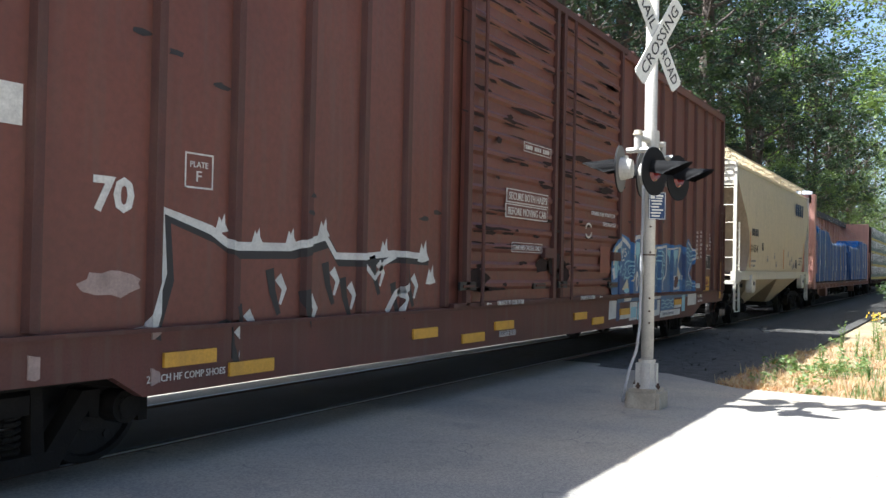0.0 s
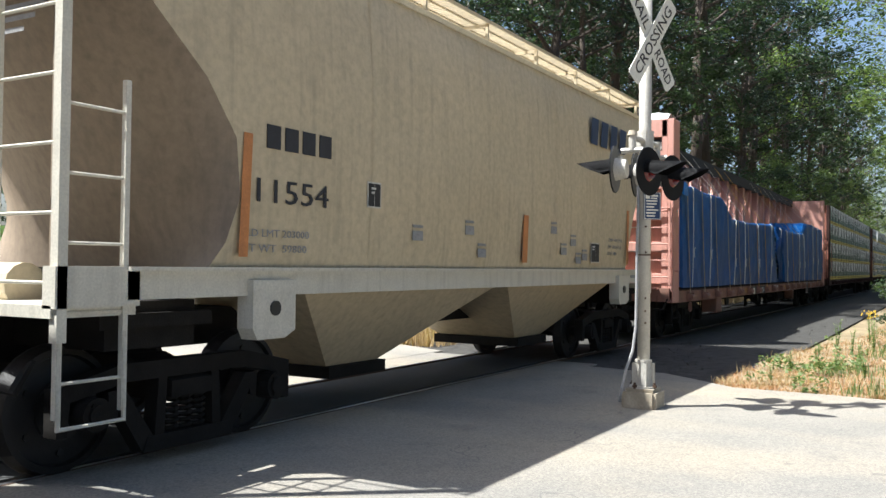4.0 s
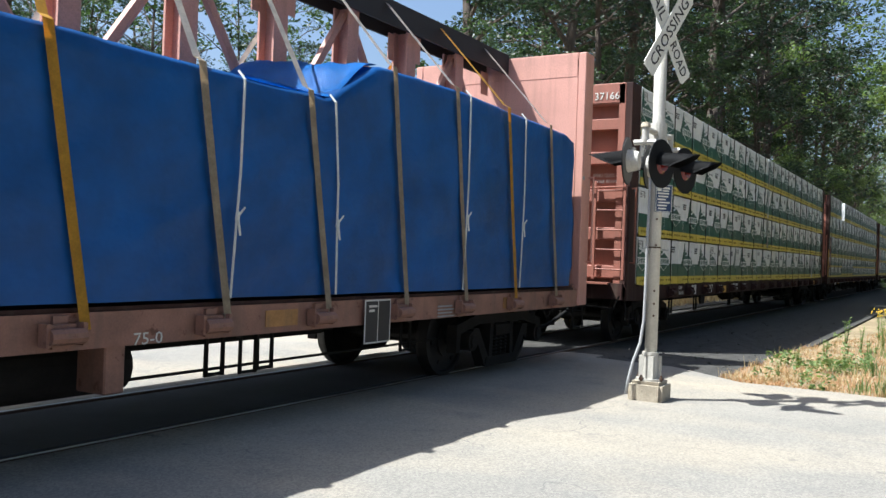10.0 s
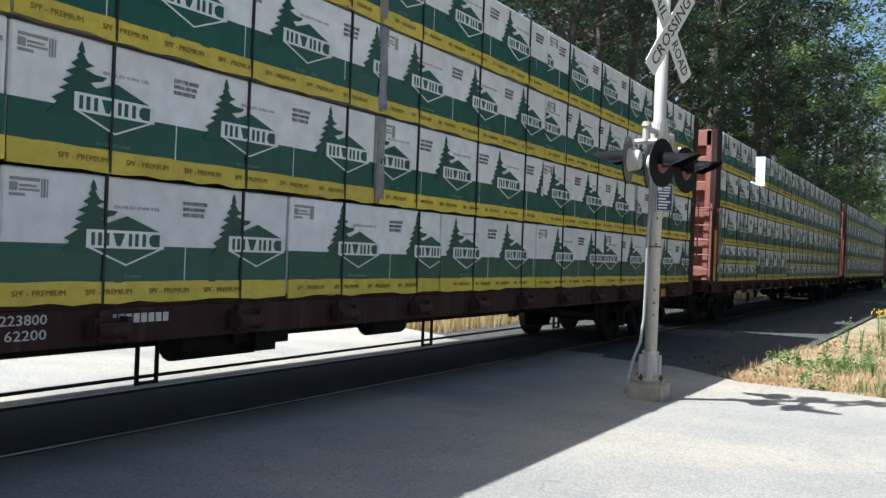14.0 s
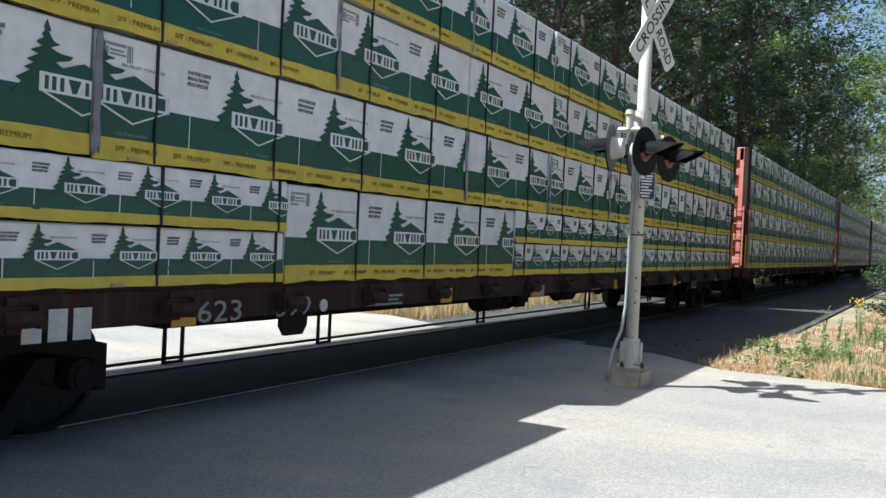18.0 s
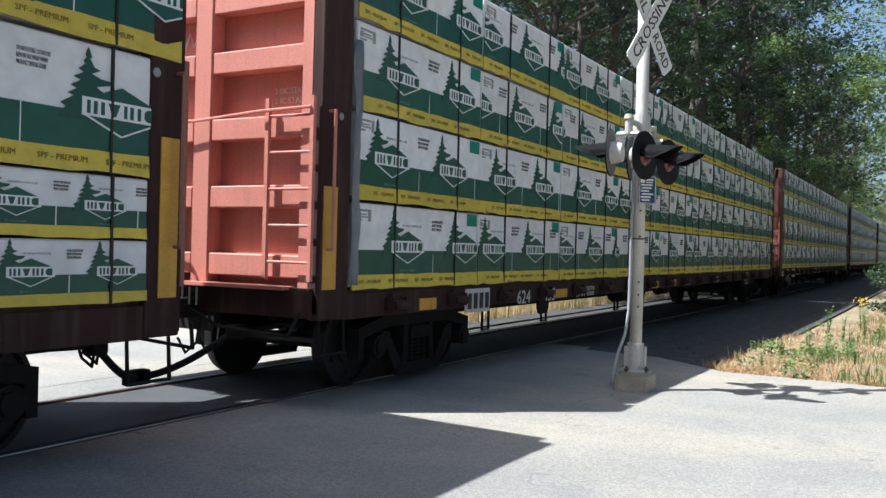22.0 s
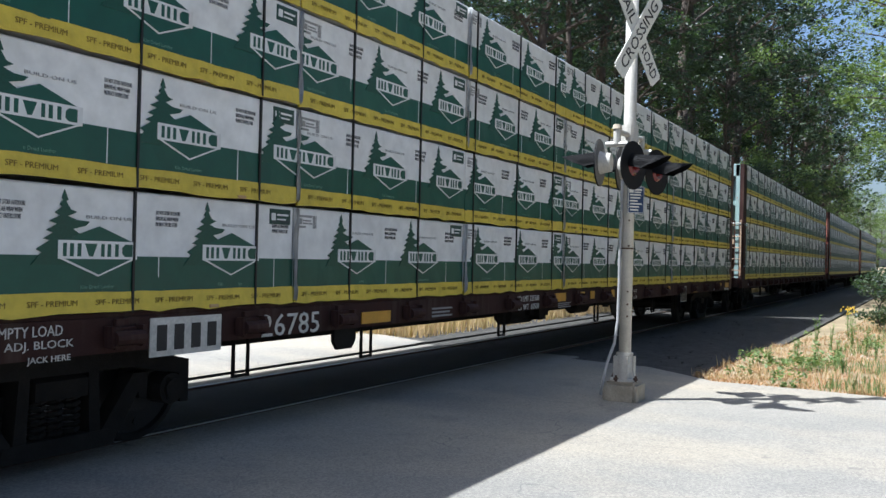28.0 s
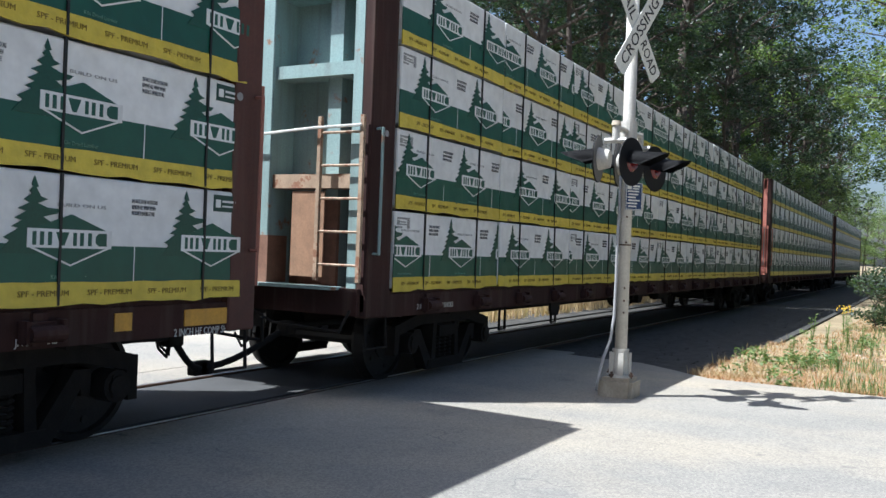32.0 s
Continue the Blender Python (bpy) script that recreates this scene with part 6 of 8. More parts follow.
def load(s0, total, tiers, seed, tag=0, lash=0.68, plain=False):
    """Layers of packages along the near side, each (height of its foot, H, joints, emblem places, tail width); plain rows behind."""
    for z, H, joints, firsts, tails in tiers:
        for c, (a, b) in enumerate(zip(joints, joints[1:])):
            if firsts[c] is None:
                continue
            stow(s0 + a, DECK + z, b - a - 0.012, H, firsts[c], seed, tag=tag, tail=tails.get(c, 0.0), sheet=(seed * 3 + c) % 4 != 0, strap=round((lash - a) % 1.22, 1), plain=plain)
    for tier in range(4):
        f = part("lumber_row", B((0, 0.0, 0.02, total, 1.12, 0.80)), WRAP, None, bevel=0.012)
        tagged(f, "row of white-wrapped lumber on the far side of the car", "lumber package")
        rides(f, s0, YC + 0.30, DECK + tier * TIER)


def even(n, pitch, start=0.0):
    return [start + pitch * k for k in range(n + 1)]


def dunnage(s0, total, seed):
    """Spruce sticks between the layers, flush with the wraps."""
    rnd = random.Random(seed)
    for tier in (0, 1, 2, 3):
        for k in range(3):
            st = part("dunnage_stick", B((0, 0.0, 0.0, 0.09, 1.12, 0.024)), LUMBER, None)
            tagged(st, "sawn spruce stick under wrapped lumber", "dunnage")
            rides(st, s0 + total * (k + 0.35 + 0.1 * rnd.random()) / 3, YC + SIDE - 0.01, DECK + tier * TIER - 0.006)


# ---------------------------------------------------------------- tarped load
def tarp_mesh(profile, y0, y1, base, seed, fold=0.03, lean=0.0):
    """A draped sheet: front face and top, with folds; profile: (x, height)."""
    xs = []
    x, xe = profile[0][0], profile[-1][0]
    while x < xe:
        xs.append(x)
        x += 0.085
    xs.append(xe)

    def top(x):
        for (a, za), (b, zb) in zip(profile, profile[1:]):
            if a <= x <= b:
                return za + (zb - za) * (x - a) / (b - a)
        return profile[-1][1]

    bm = bmesh.new()
    cols = []
    for i, x in enumerate(xs):
        zt = top(x)
        col = []
        rows = 22
        for j in range(rows + 1):
            f = j / rows
            z = base + (zt - base) * f
            w = noise.noise((x * 0.9, z * 0.7, seed)) * fold + noise.noise((x * 2.3, z * 1.9, seed + 9)) * fold * 0.45
            flare = 0.02 * (1 - f)
            w += 0.022 * noise.noise((x * 1.1 + z * 1.5, x * 0.5 - z * 0.9, seed + 40)) + 0.009 * noise.noise((x * 4.5, z * 2.2, seed + 60))
            yy = y0 + w - flare
            if j == rows:
                yy += 0.05
                z -= 0.01
            elif j == rows - 1:
                z = zt - 0.05
            # hanging creases, and an end that runs out slanting
            yy -= 0.016 * max(0.0, noise.noise((x * 3.1 + z * 0.6, z * 0.35, seed + 20)))
            yy -= 0.020 * (1 - abs(noise.noise((x * 1.3 - z * 2.6, x * 0.4 + z * 0.5, seed + 80)))) ** 6
            col.append((x + lean * (1 - f) ** 1.4 * max(0.0, 1 - (xe - x) / 0.7), yy, z))
        for f in (0.15, 0.4, 0.7, 1.0):
            col.append((x, y0 + 0.05 + (y1 - y0) * f, zt + 0.01 + noise.noise((x * 2, f * 3, seed)) * 0.03))
        col.append((x, y1 + 0.04, base + 0.4))
        cols.append([bm.verts.new(c) for c in col])
    for a, b in zip(cols, cols[1:]):
        for j in range(len(a) - 1):
            bm.faces.new((a[j], b[j], b[j + 1], a[j + 1]))
    bm.faces.new(cols[0][::-1])
    bm.faces.new(cols[-1])
    return fix(bm)


def tarped_load(s0):
    """Tarps, webbing and cords of the first lumber car; places are along the train."""
    base = 1.06
    y0, y1 = -1.385, -0.28
    p1 = [(0.68, 3.06), (0.82, 3.16), (1.19, 3.16), (1.88, 3.19), (3.0, 3.13), (3.7, 3.15), (4.35, 3.14), (4.75, 2.99), (5.10, 2.80), (5.38, 2.71), (6.75, 2.70), (8.5, 2.72), (9.3, 2.75), (10.67, 2.80), (11.12, 2.82), (11.27, 2.79)]
    load1 = part("tarped_lumber_load", tarp_mesh(p1, y0, y1, base, 3, 0.03, 0.52), TARP, None, smooth=True)
    tagged(load1, "lumber stack under a taut dark blue tarpaulin with straps", "lumber load")
    rides(load1, s0, YC, 0)
    # corner in the brighter copy, coloured as if the sun struck it
    part("turned_up_hem", tarp_mesh([(0.62, 3.10), (0.76, 3.24), (0.98, 3.17)], y0 - 0.03, y0 + 0.3, 2.92, 8, 0.05), TARP_SUNLIT, load1, "crumpled blue tarpaulin corner, coloured brighter as sunlit")
    p2 = [(12.95, 2.79), (13.5, 2.74), (14.6, 2.74), (16.3, 2.74), (17.25, 2.75), (17.9, 3.16), (18.15, 3.18), (19.7, 3.21), (21.0, 3.17), (22.3, 3.14), (22.60, 3.08)]
    load2 = part("tarped_lumber_load", tarp_mesh(p2, y0, y1, base, 5), TARP, None, smooth=True)
    tagged(load2, "lumber stack under a torn blue tarpaulin with straps", "lumber load")
    rides(load2, s0, YC, 0)

    def draped(n, m, at):
        """A cloth sheet of n by m cells with thickness; at(u, v) gives its points."""
        bm = bmesh.new()
        g = [[bm.verts.new(at(a / n, b / m)) for b in range(m + 1)] for a in range(n + 1)]
        for a in range(n):
            for b in range(m):
                bm.faces.new((g[a][b], g[a + 1][b], g[a + 1][b + 1], g[a][b + 1]))
        bmesh.ops.solidify(bm, geom=bm.faces[:], thickness=0.004)
        return fix(bm)

    # the ramp of loose sheet where the stack gets higher, gathered to a point at the front
    def ramp_at(u, v):
        x = 16.25 + 1.72 * u
        f = max(0.0, min(1.0, (x - 17.22 + 0.50 * v) / 0.68))
        crease = 0.035 * noise.noise((u * 3 + v * 7, v * 9 - u * 5, 4)) * min(1.0, 3 * v)
        return (x, y0 + 0.055 + 1.02 * v, 2.755 + 0.42 * f * f * (3 - 2 * f) + crease)
    # sunlight on the fold is put into its brighter blue
    part("gathered_fold", draped(24, 14, ramp_at), TARP_SUNLIT, load2, "gathered blue tarpaulin fold, coloured brighter as sunlit", smooth=True)

    # the flap that hangs open across the gap
    slit = [(1.06, 12.30), (1.30, 12.16), (1.52, 11.98), (1.72, 11.72), (1.90, 11.58), (2.30, 11.44), (2.38, 11.66), (2.81, 11.74)]

    def slit_at(z):
        for (a, xa), (b, xb) in zip(slit, slit[1:]):
            if a <= z <= b:
                return xa + (xb - xa) * (z - a) / (b - a)
        return slit[-1][1]

    def flap_at(u, v):
        z = 2.80 - 1.74 * v
        x = slit_at(z) + (13.0 - slit_at(z)) * u
        return (x, y0 + 0.012 - 0.06 * math.sin(3.1 * v) * (1 - u) - 0.07 * noise.noise((u * 4 + v * 2, v * 3, 2)) - 0.03 * noise.noise((u * 11, v * 5, 6)), z)
    part("loose_flap", draped(18, 20, flap_at), TARP, load2, "blue tarpaulin flap hanging open", smooth=True)

    def hem_at(u, v):
        z = 2.84 - 0.50 * v + 0.06 * u
        x = 11.31 + 0.07 * v + 0.47 * u
        return (x, y0 - 0.08 + 0.24 * (1 - v) + 0.05 * noise.noise((u * 5, v * 3, 12)), z + 0.05 * noise.noise((u * 6, v * 2, 3)))
    part("turned_up_hem", draped(10, 10, hem_at), TARP_SUNLIT, load2, "crumpled blue tarpaulin edge, coloured brighter as sunlit", smooth=True)
    # the same loads on the far side of the beam
    for lo, hi, sd in ((0.7, 11.2, 31), (12.3, 22.5, 37)):
        far = part("tarped_lumber_load", tarp_mesh([(lo, 2.66), (lo + 0.3, 2.70), ((lo + hi) / 2, 2.72), (hi, 2.68)], 0.28, 1.385, base, sd), TARP, None, smooth=True)
        tagged(far, "lumber stack under blue tarpaulin beyond the beam", "lumber load")
        rides(far, s0, YC, 0)
    # wrapped lumber that shows through the gap and at the front end
    for x, w in ((11.50, 1.35), (0.42, 0.42)):
        for k in range(3 if x > 1 else 4):
            pk = part("lumber_package", B((0, 0, 0.0, w, 0.9, 0.46)), GREEN_DEEP, None, bevel=0.012)
            tagged(pk, "green-wrapped lumber bundle seen under the open tarpaulin", "lumber package")
            part("white_band", B((0.0, -0.004, 0.40, w, 0.002, 0.47)), WRAP, pk)
            part("white_band", B((0.0, -0.004, 0.02, w, 0.002, 0.08)), WRAP, pk)
            if x > 1:
                bars([(0.1, 0.12, 0.14, 0.14), (0.28, 0.26, 0.08, 0.05), (0.62, 0.12, 0.2, 0.14), (0.95, 0.2, 0.1, 0.08)], WRAP, pk, pose(0.06, -0.003, 0), "printed_mark")
            rides(pk, s0 + x, YC + y0 + (0.14 if x > 1 else 0.15), base + 0.01 + k * 0.50)
    # webbing over the load to the winches, and knotted cords
    def height(x):
        for p in (p1, p2):
            for (a, za), (b, zb) in zip(p, p[1:]):
                if a <= x <= b:
                    return za + (zb - za) * (x - a) / (b - a)
        return 2.75
    winches = (1.18, 2.40, 3.65, 4.90, 6.15, 7.36, 8.57, 9.80, 13.62, 14.83, 16.04, 17.23, 18.44, 19.62, 20.84, 22.05)
    yellow = (8.57, 9.80, 14.83, 20.84)
    w = 0.075
    for x in winches:
        xt = x - 0.20 - min(0.12, 0.008 * x)
        zt = height(xt) + 0.03
        pts = [(x, y0 - 0.075, 0.90), (x + (xt - x) * 0.5, y0 - 0.055, (0.9 + zt) / 2), (xt, y0 - 0.05, zt - 0.03), (xt + 0.02, y0 + 0.03, zt + 0.01), (x + 0.10, -0.20, 4.34)]
        for name, run, mat, label in (("tie_down_strap", pts[:4], WEB_YELLOW if x in yellow else WEB_TAN, "yellow webbing strap down the tarped load" if x in yellow else "dirty tan webbing strap down the tarped load"),
                                      ("tie_down_strap", pts[3:], WEB_YELLOW if x in yellow else WEB_PALE, "yellow webbing strap from beam to load" if x in yellow else "pale webbing strap from beam to load")):
            bm = bmesh.new()
            rows = [[bm.verts.new((p[0] + q * w, p[1], p[2])) for q in (-0.5, 0.5)] for p in run]
            for a, b in zip(rows, rows[1:]):
                bm.faces.new((a[0], a[1], b[1], b[0]))
            bmesh.ops.solidify(bm, geom=bm.faces[:], thickness=0.006)
            st = part(name, fix(bm), mat, None)
            tagged(st, label, "strap", "tie-down straps")
            rides(st, s0, YC, 0)
    # straps from the beam down to the far load
    for x in winches[2::2] + (8.57, 13.62):
        bm = bmesh.new()
        rod_pts = [(x + 0.10, 0.20, 4.34), (x - 0.12, 1.34, 2.76)]
        rows = [[bm.verts.new((p[0] + q * w, p[1], p[2])) for q in (-0.5, 0.5)] for p in rod_pts]
        bm.faces.new((rows[0][0], rows[0][1], rows[1][1], rows[1][0]))
        bmesh.ops.solidify(bm, geom=bm.faces[:], thickness=0.006)
        gold = x in (6.15, 8.57, 13.62, 20.84)
        st = part("tie_down_strap", fix(bm), WEB_YELLOW if gold else WEB_PALE, None)
        tagged(st, "yellow webbing strap from beam to far load" if gold else "pale webbing strap from beam to far load", "strap", "tie-down straps")
        rides(st, s0, YC, 0)
    for xb, xt, zb in ((1.40, 1.47, base), (2.90, 3.01, base), (5.42, 5.66, base), (6.68, 6.75, base), (8.62, 8.53, base), (10.46, 10.67, base), (12.22, 12.21, 2.46), (13.52, 13.50, base), (16.07, 16.15, base), (17.33, 17.25, base), (19.55, 19.6, base), (20.95, 21.0, base)):
        zc = height(xt)
        f = 0.36
        kx, kz = xb + (xt - xb) * f, zb + (zc - zb) * f
        bm = bmesh.new()
        bent(bm, [(xt, y0 + 0.02, zc + 0.02), (xt, y0 - 0.045, zc - 0.05), (xt * 0.5 + xb * 0.5 + 0.015, y0 - 0.06, (zc + zb) / 2 + 0.1), (kx, y0 - 0.065, kz), (xb, y0 - 0.055, zb)], 0.010, 5)
        cd = part("cord", bm, CORD, None)
        if zb == base:
            knot = rod(bmesh.new(), (kx, y0 - 0.07, kz - 0.03), (kx + 0.005, y0 - 0.07, kz + 0.035), 0.019, 6)
            rod(knot, (kx, y0 - 0.075, kz), (kx + 0.055, y0 - 0.09, kz + 0.07), 0.008, 5)
            rod(knot, (kx, y0 - 0.075, kz), (kx + 0.02, y0 - 0.085, kz - 0.14), 0.009, 5)
            part("knot", knot, CORD, cd, "knot with two loose ends")
        tagged(cd, "white knotted cord down the blue tarpaulin", "cord", "tarpaulin cords")
        rides(cd, s0, YC, 0)


# ---------------------------------------------------------------- make up the train
boxcar()
hopper()
blue = flatcar(35.54, 23.2, SALMON, SALMON, SILL_TAN, "faded salmon-red centre-beam flatcar with an open truss beam and bulkheads", chord=True, top=4.36)
handbrake(blue, -0.12, 0.55, 1.65, SALMON)
handbrake(blue, -0.12, 0.85, 2.15, SALMON, 0.16)
part("number_board", B((0.08, -1.28, 3.72, 0.10, 1.28, 3.98)), PAINT_BLACK, blue)
words("120854", 0.14, LETTER, blue, pose(0.075, -0.62, 3.78, 0, 0, -90), width=0.55)
bars(blocks(2, 0.2, 0.14), LETTER, blue, pose(0.075, -0.30, 3.78, 0, 0, -90))
part("number_board", B((7.73, -1.412, 0.78, 9.96, -1.402, 0.985)), PAINT_BLACK, blue)
words("120854", 0.16, LETTER, blue, pose(8.86, -1.414, 0.785), width=0.70)
bars(blocks(2, 0.26, 0.16), LETTER, blue, pose(7.97, -1.414, 0.785), label="white stencilled owner marks")
words("LD LMT 226600", 0.07, LETTER, blue, pose(11.15, -1.405, 0.90), width=0.72)
words("LT WT   59600", 0.07, LETTER, blue, pose(11.15, -1.405, 0.80), width=0.72)
data_panel(blue, 17.76, -1.445, 0.60, 0.41, 0.40)
part("tool_box", B((3.80, -1.38, 0.44, 4.33, -1.05, 0.78)), SILL_TAN, blue, bevel=0.012)
part("air_reservoir", rod(bmesh.new(), (14.5, -0.78, 0.56), (15.6, -0.78, 0.56), 0.20, 18), GRIME, blue)
part("reservoir_bracket", B((15.04, -1.38, 0.46, 15.20, -1.10, 0.78)), SILL_TAN, blue, bevel=0.01)
part("brake_cylinder", rod(bmesh.new(), (12.5, -0.95, 0.60), (13.3, -0.95, 0.60), 0.055, 12), GRIME, blue)
part("lever_post", B((13.69, -1.0, 0.44, 13.77, -0.9, 0.78)), GRIME, blue)
for x in (9.06, 12.9, 16.31, 16.89):
    part("rod_hanger", bent(bmesh.new(), [(x, -0.97, 0.80), (x, -0.97, 0.42), (x + 0.18, -0.97, 0.42), (x + 0.18, -0.97, 0.80)], 0.018), GRIME, blue)
part("roping_ring", bent(bmesh.new(), [(1.38 + 0.08 * math.cos(q * math.tau / 12), -1.40, 0.66 + 0.09 * math.sin(q * math.tau / 12)) for q in range(13)], 0.02), SILL_TAN, blue)
for x in (13.0, 16.5, 6.84, 20.6, 4.9):
    part("reflector", B((x, -1.408, 0.82, x + 0.38, -1.402, 0.95)), FADED_YELLOW, blue)
words("IH 11-2", 0.07, LETTER, blue, pose(13.89, -1.405, 0.89), width=0.36)
words("IL 73-0", 0.07, LETTER, blue, pose(13.89, -1.405, 0.79), width=0.36)
words("75-0", 0.08, LETTER, blue, pose(15.24, -1.405, 0.77), width=0.24)
bars([(0, 0.035 * q, 0.34 - 0.04 * (q % 2), 0.016) for q in range(4)], LETTER_GREY, blue, pose(19.10, -1.405, 0.78))
bent_bm = bent(bmesh.new(), [(9.9 + 0.08 * k, -1.2, 0.74 - 0.10 * math.sin(math.pi * k / 5)) for k in range(6)], 0.016)
part("chain", bent_bm, GRIME, blue)
bm = bmesh.new()
g = {}
for i in range(9):
    for j in range(6):
        u, v = i / 8, j / 5
        g[i, j] = bm.verts.new((0.02 + 0.45 * v, -1.3 + 2.2 * u, 4.37 + 0.20 * math.sin(math.pi * v) * (0.5 + noise.noise((u * 5, v * 4, 3)))))
for i in range(8):
    for j in range(5):
        bm.faces.new((g[i, j], g[i + 1, j], g[i + 1, j + 1], g[i, j + 1]))
plastic = part("torn_plastic_sheet", fix(bm), WRAP, None, smooth=True)
tagged(plastic, "torn white plastic lying over the bulkhead top", "plastic sheet")
rides(plastic, 35.54, YC, 0)
tarped_load(35.54)

START = [60.98, 85.02, 108.92, 133.38, 157.67, 181.9, 206.1]
PAINTS = [(OXIDE, FRAME_DARK, FRAME_DARK), (OXIDE, FRAME_DARK, FRAME_DARK), (CORAL, FRAME_DARK, FRAME_DARK), (OXIDE, BOX_DARK, FRAME_DARK), (AQUA, FRAME_DARK, FRAME_DARK), (CORAL, FRAME_DARK, FRAME_DARK), (OXIDE, FRAME_DARK, FRAME_DARK)]
LABELS = ["red oxide centre-beam flatcar loaded with wrapped lumber", "dark red centre-beam flatcar with yellow end stripes, loaded with wrapped lumber", "faded coral-red centre-beam flatcar with ribbed end, loaded with lumber",
          "weathered red centre-beam flatcar with stencilled sill, loaded with lumber", "pale blue-ended centre-beam flatcar with rusty sill, loaded with lumber", "coral-red centre-beam flatcar loaded with wrapped lumber", "red centre-beam flatcar loaded with wrapped lumber"]
TWELVE = [0, 3.64, 7.34, 10.93, 14.63, 18.3, 21.78]
LAYOUT = [
    [(0, 0.80, [0, 2.43, 4.87, 7.33, 9.78, 12.15, 14.5, 16.92, 19.27, 21.78], [0.28, 0.67, 0.23, 0.87, 0.94, 0.55, 0.9, 0.3, 1.0], {8: 0.20}),
     (TIER, 0.80, TWELVE, [0.92, 0.52, 0.73, 0.28, 0.60, 1.24], {3: 0.13, 5: 0.06}),
     (2 * TIER, 0.80, TWELVE, [0.50, 0.95, 0.12, 0.85, 0.18, 0.40], {3: 0.13}),
     (3 * TIER, 0.80, TWELVE, [0.30, 0.60, 0.22, 0.40, 1.1, 0.60], {3: 0.08})],
    [(0, 0.395, [0.05, 4.33, 8.74, 12.97, 17.18, 21.6], [0.30, None, 0.14, 0.28, 0.39], {3: 0.10, 4: 0.10}),
     (TIER / 2, 0.395, [0.05, 4.33, 8.74, 12.97, 17.18, 21.6], [0.47, None, 0.48, 0.05, 0.29], {3: 0.08, 4: 0.10}),
     (0, 0.80, [4.33, 8.72], [0.71], {}),
     (TIER, 0.80, [0, 2.42, 7.36, 9.72, 12.17, 14.66, 16.9, 19.4, 21.8], [1.12, 0.31, 0.85, 0.2, 0.63, 0.2, 0.25, 0.68], {1: 0.06, 2: 0.05, 3: 0.05, 4: 0.06, 6: 0.07}),
     (2 * TIER, 0.80, [0, 4.92, 7.38, 9.79, 12.17, 14.63, 16.92, 19.41, 21.8], [0.95, 0.70, 0.55, 0.30, 0.10, 0.68, 0.60, 1.0], {1: 0.04, 4: 0.05, 7: 0.05}),
     (3 * TIER, 0.80, [0, 3.58, 4.80, 7.35, 9.76, 12.2, 14.6, 17.0, 19.4, 21.8], [0.48, None, 0.35, 0.14, 1.0, 0.5, 0.43, 0.24, 0.80], {3: 0.05})],
    [(0, 0.80, even(9, 2.47), [0.95, 0.43, 0.24, 1.05, 1.0, 0.46, 0.22, 0.25, 1.07], {}),
     (TIER, 0.80, even(9, 2.47), [0.61, 0.68, 0.89, 0.42, 0.28, 0.12, 0.69, 0.87, 0.58], {}),
     (2 * TIER, 0.80, even(9, 2.47), [0.80, 1.20, 1.0, 0.60, 0.22, 0.86, 0.28, 0.70, 1.1], {}),
     (3 * TIER, 0.80, even(9, 2.47), [0.90, 0.20, 0.40, 0.20, 0.60, 0.22, 0.90, 0.30, 1.1], {})],
    [(0, 0.80, [0] + even(6, 3.055, 3.72), [0.52, 0.92, 0.59, 0.40, 0.76, 0.22, 0.28], {1: 0.05, 2: 0.06, 3: 0.06, 4: 0.07, 5: 0.08}),
     (TIER, 0.80, [0] + even(6, 3.055, 3.72), [0.05, 0.23, 0.50, 0.35, 0.76, 0.20, 0.34], {1: 0.04, 3: 0.06, 5: 0.09}),
     (2 * TIER, 0.80, [0] + even(6, 3.055, 3.72), [0.95, 0.25, 1.03, 1.04, 0.75, 0.22, 0.45], {1: 0.05, 2: 0.04, 3: 0.06, 5: 0.05}),
     (3 * TIER, 0.80, [0] + even(6, 3.055, 3.72), [0.50, 1.0, 0.70, 0.60, 0.64, 1.05, 0.30], {2: 0.05, 4: 0.05})],
]
LAYOUT += [[(z, 0.80, even(n, 21.9 / n), [(0.23 + 0.41 * c + 0.3 * z) % 1.2 for c in range(n)], {}) for z in (0, TIER, 2 * TIER, 3 * TIER)] for n in (9, 5, 5)]
CARS = []
for i, s in enumerate(START):
    end = (START[i + 1] - 2.07) if i + 1 < len(START) else s + 22.0
    a, b, c = PAINTS[i]
    car = flatcar(s - 0.5, end - s + 0.5, a, b, c, LABELS[i], rung=WEATHERED if a is AQUA else None)
    CARS.append(car)
    load(s, end - s - 0.30, LAYOUT[i], i + 1, tag={2: 1, 3: 2}.get(i, 0), lash=(0.68, 0.50, 0.70, 0.85, 0.6, 0.6, 0.6)[i], plain=i > 4)
    if i < 5:
        dunnage(s, end - s - 0.30, i)

F = -1.404
wc, gt, ia, ib, ae = CARS[:5]


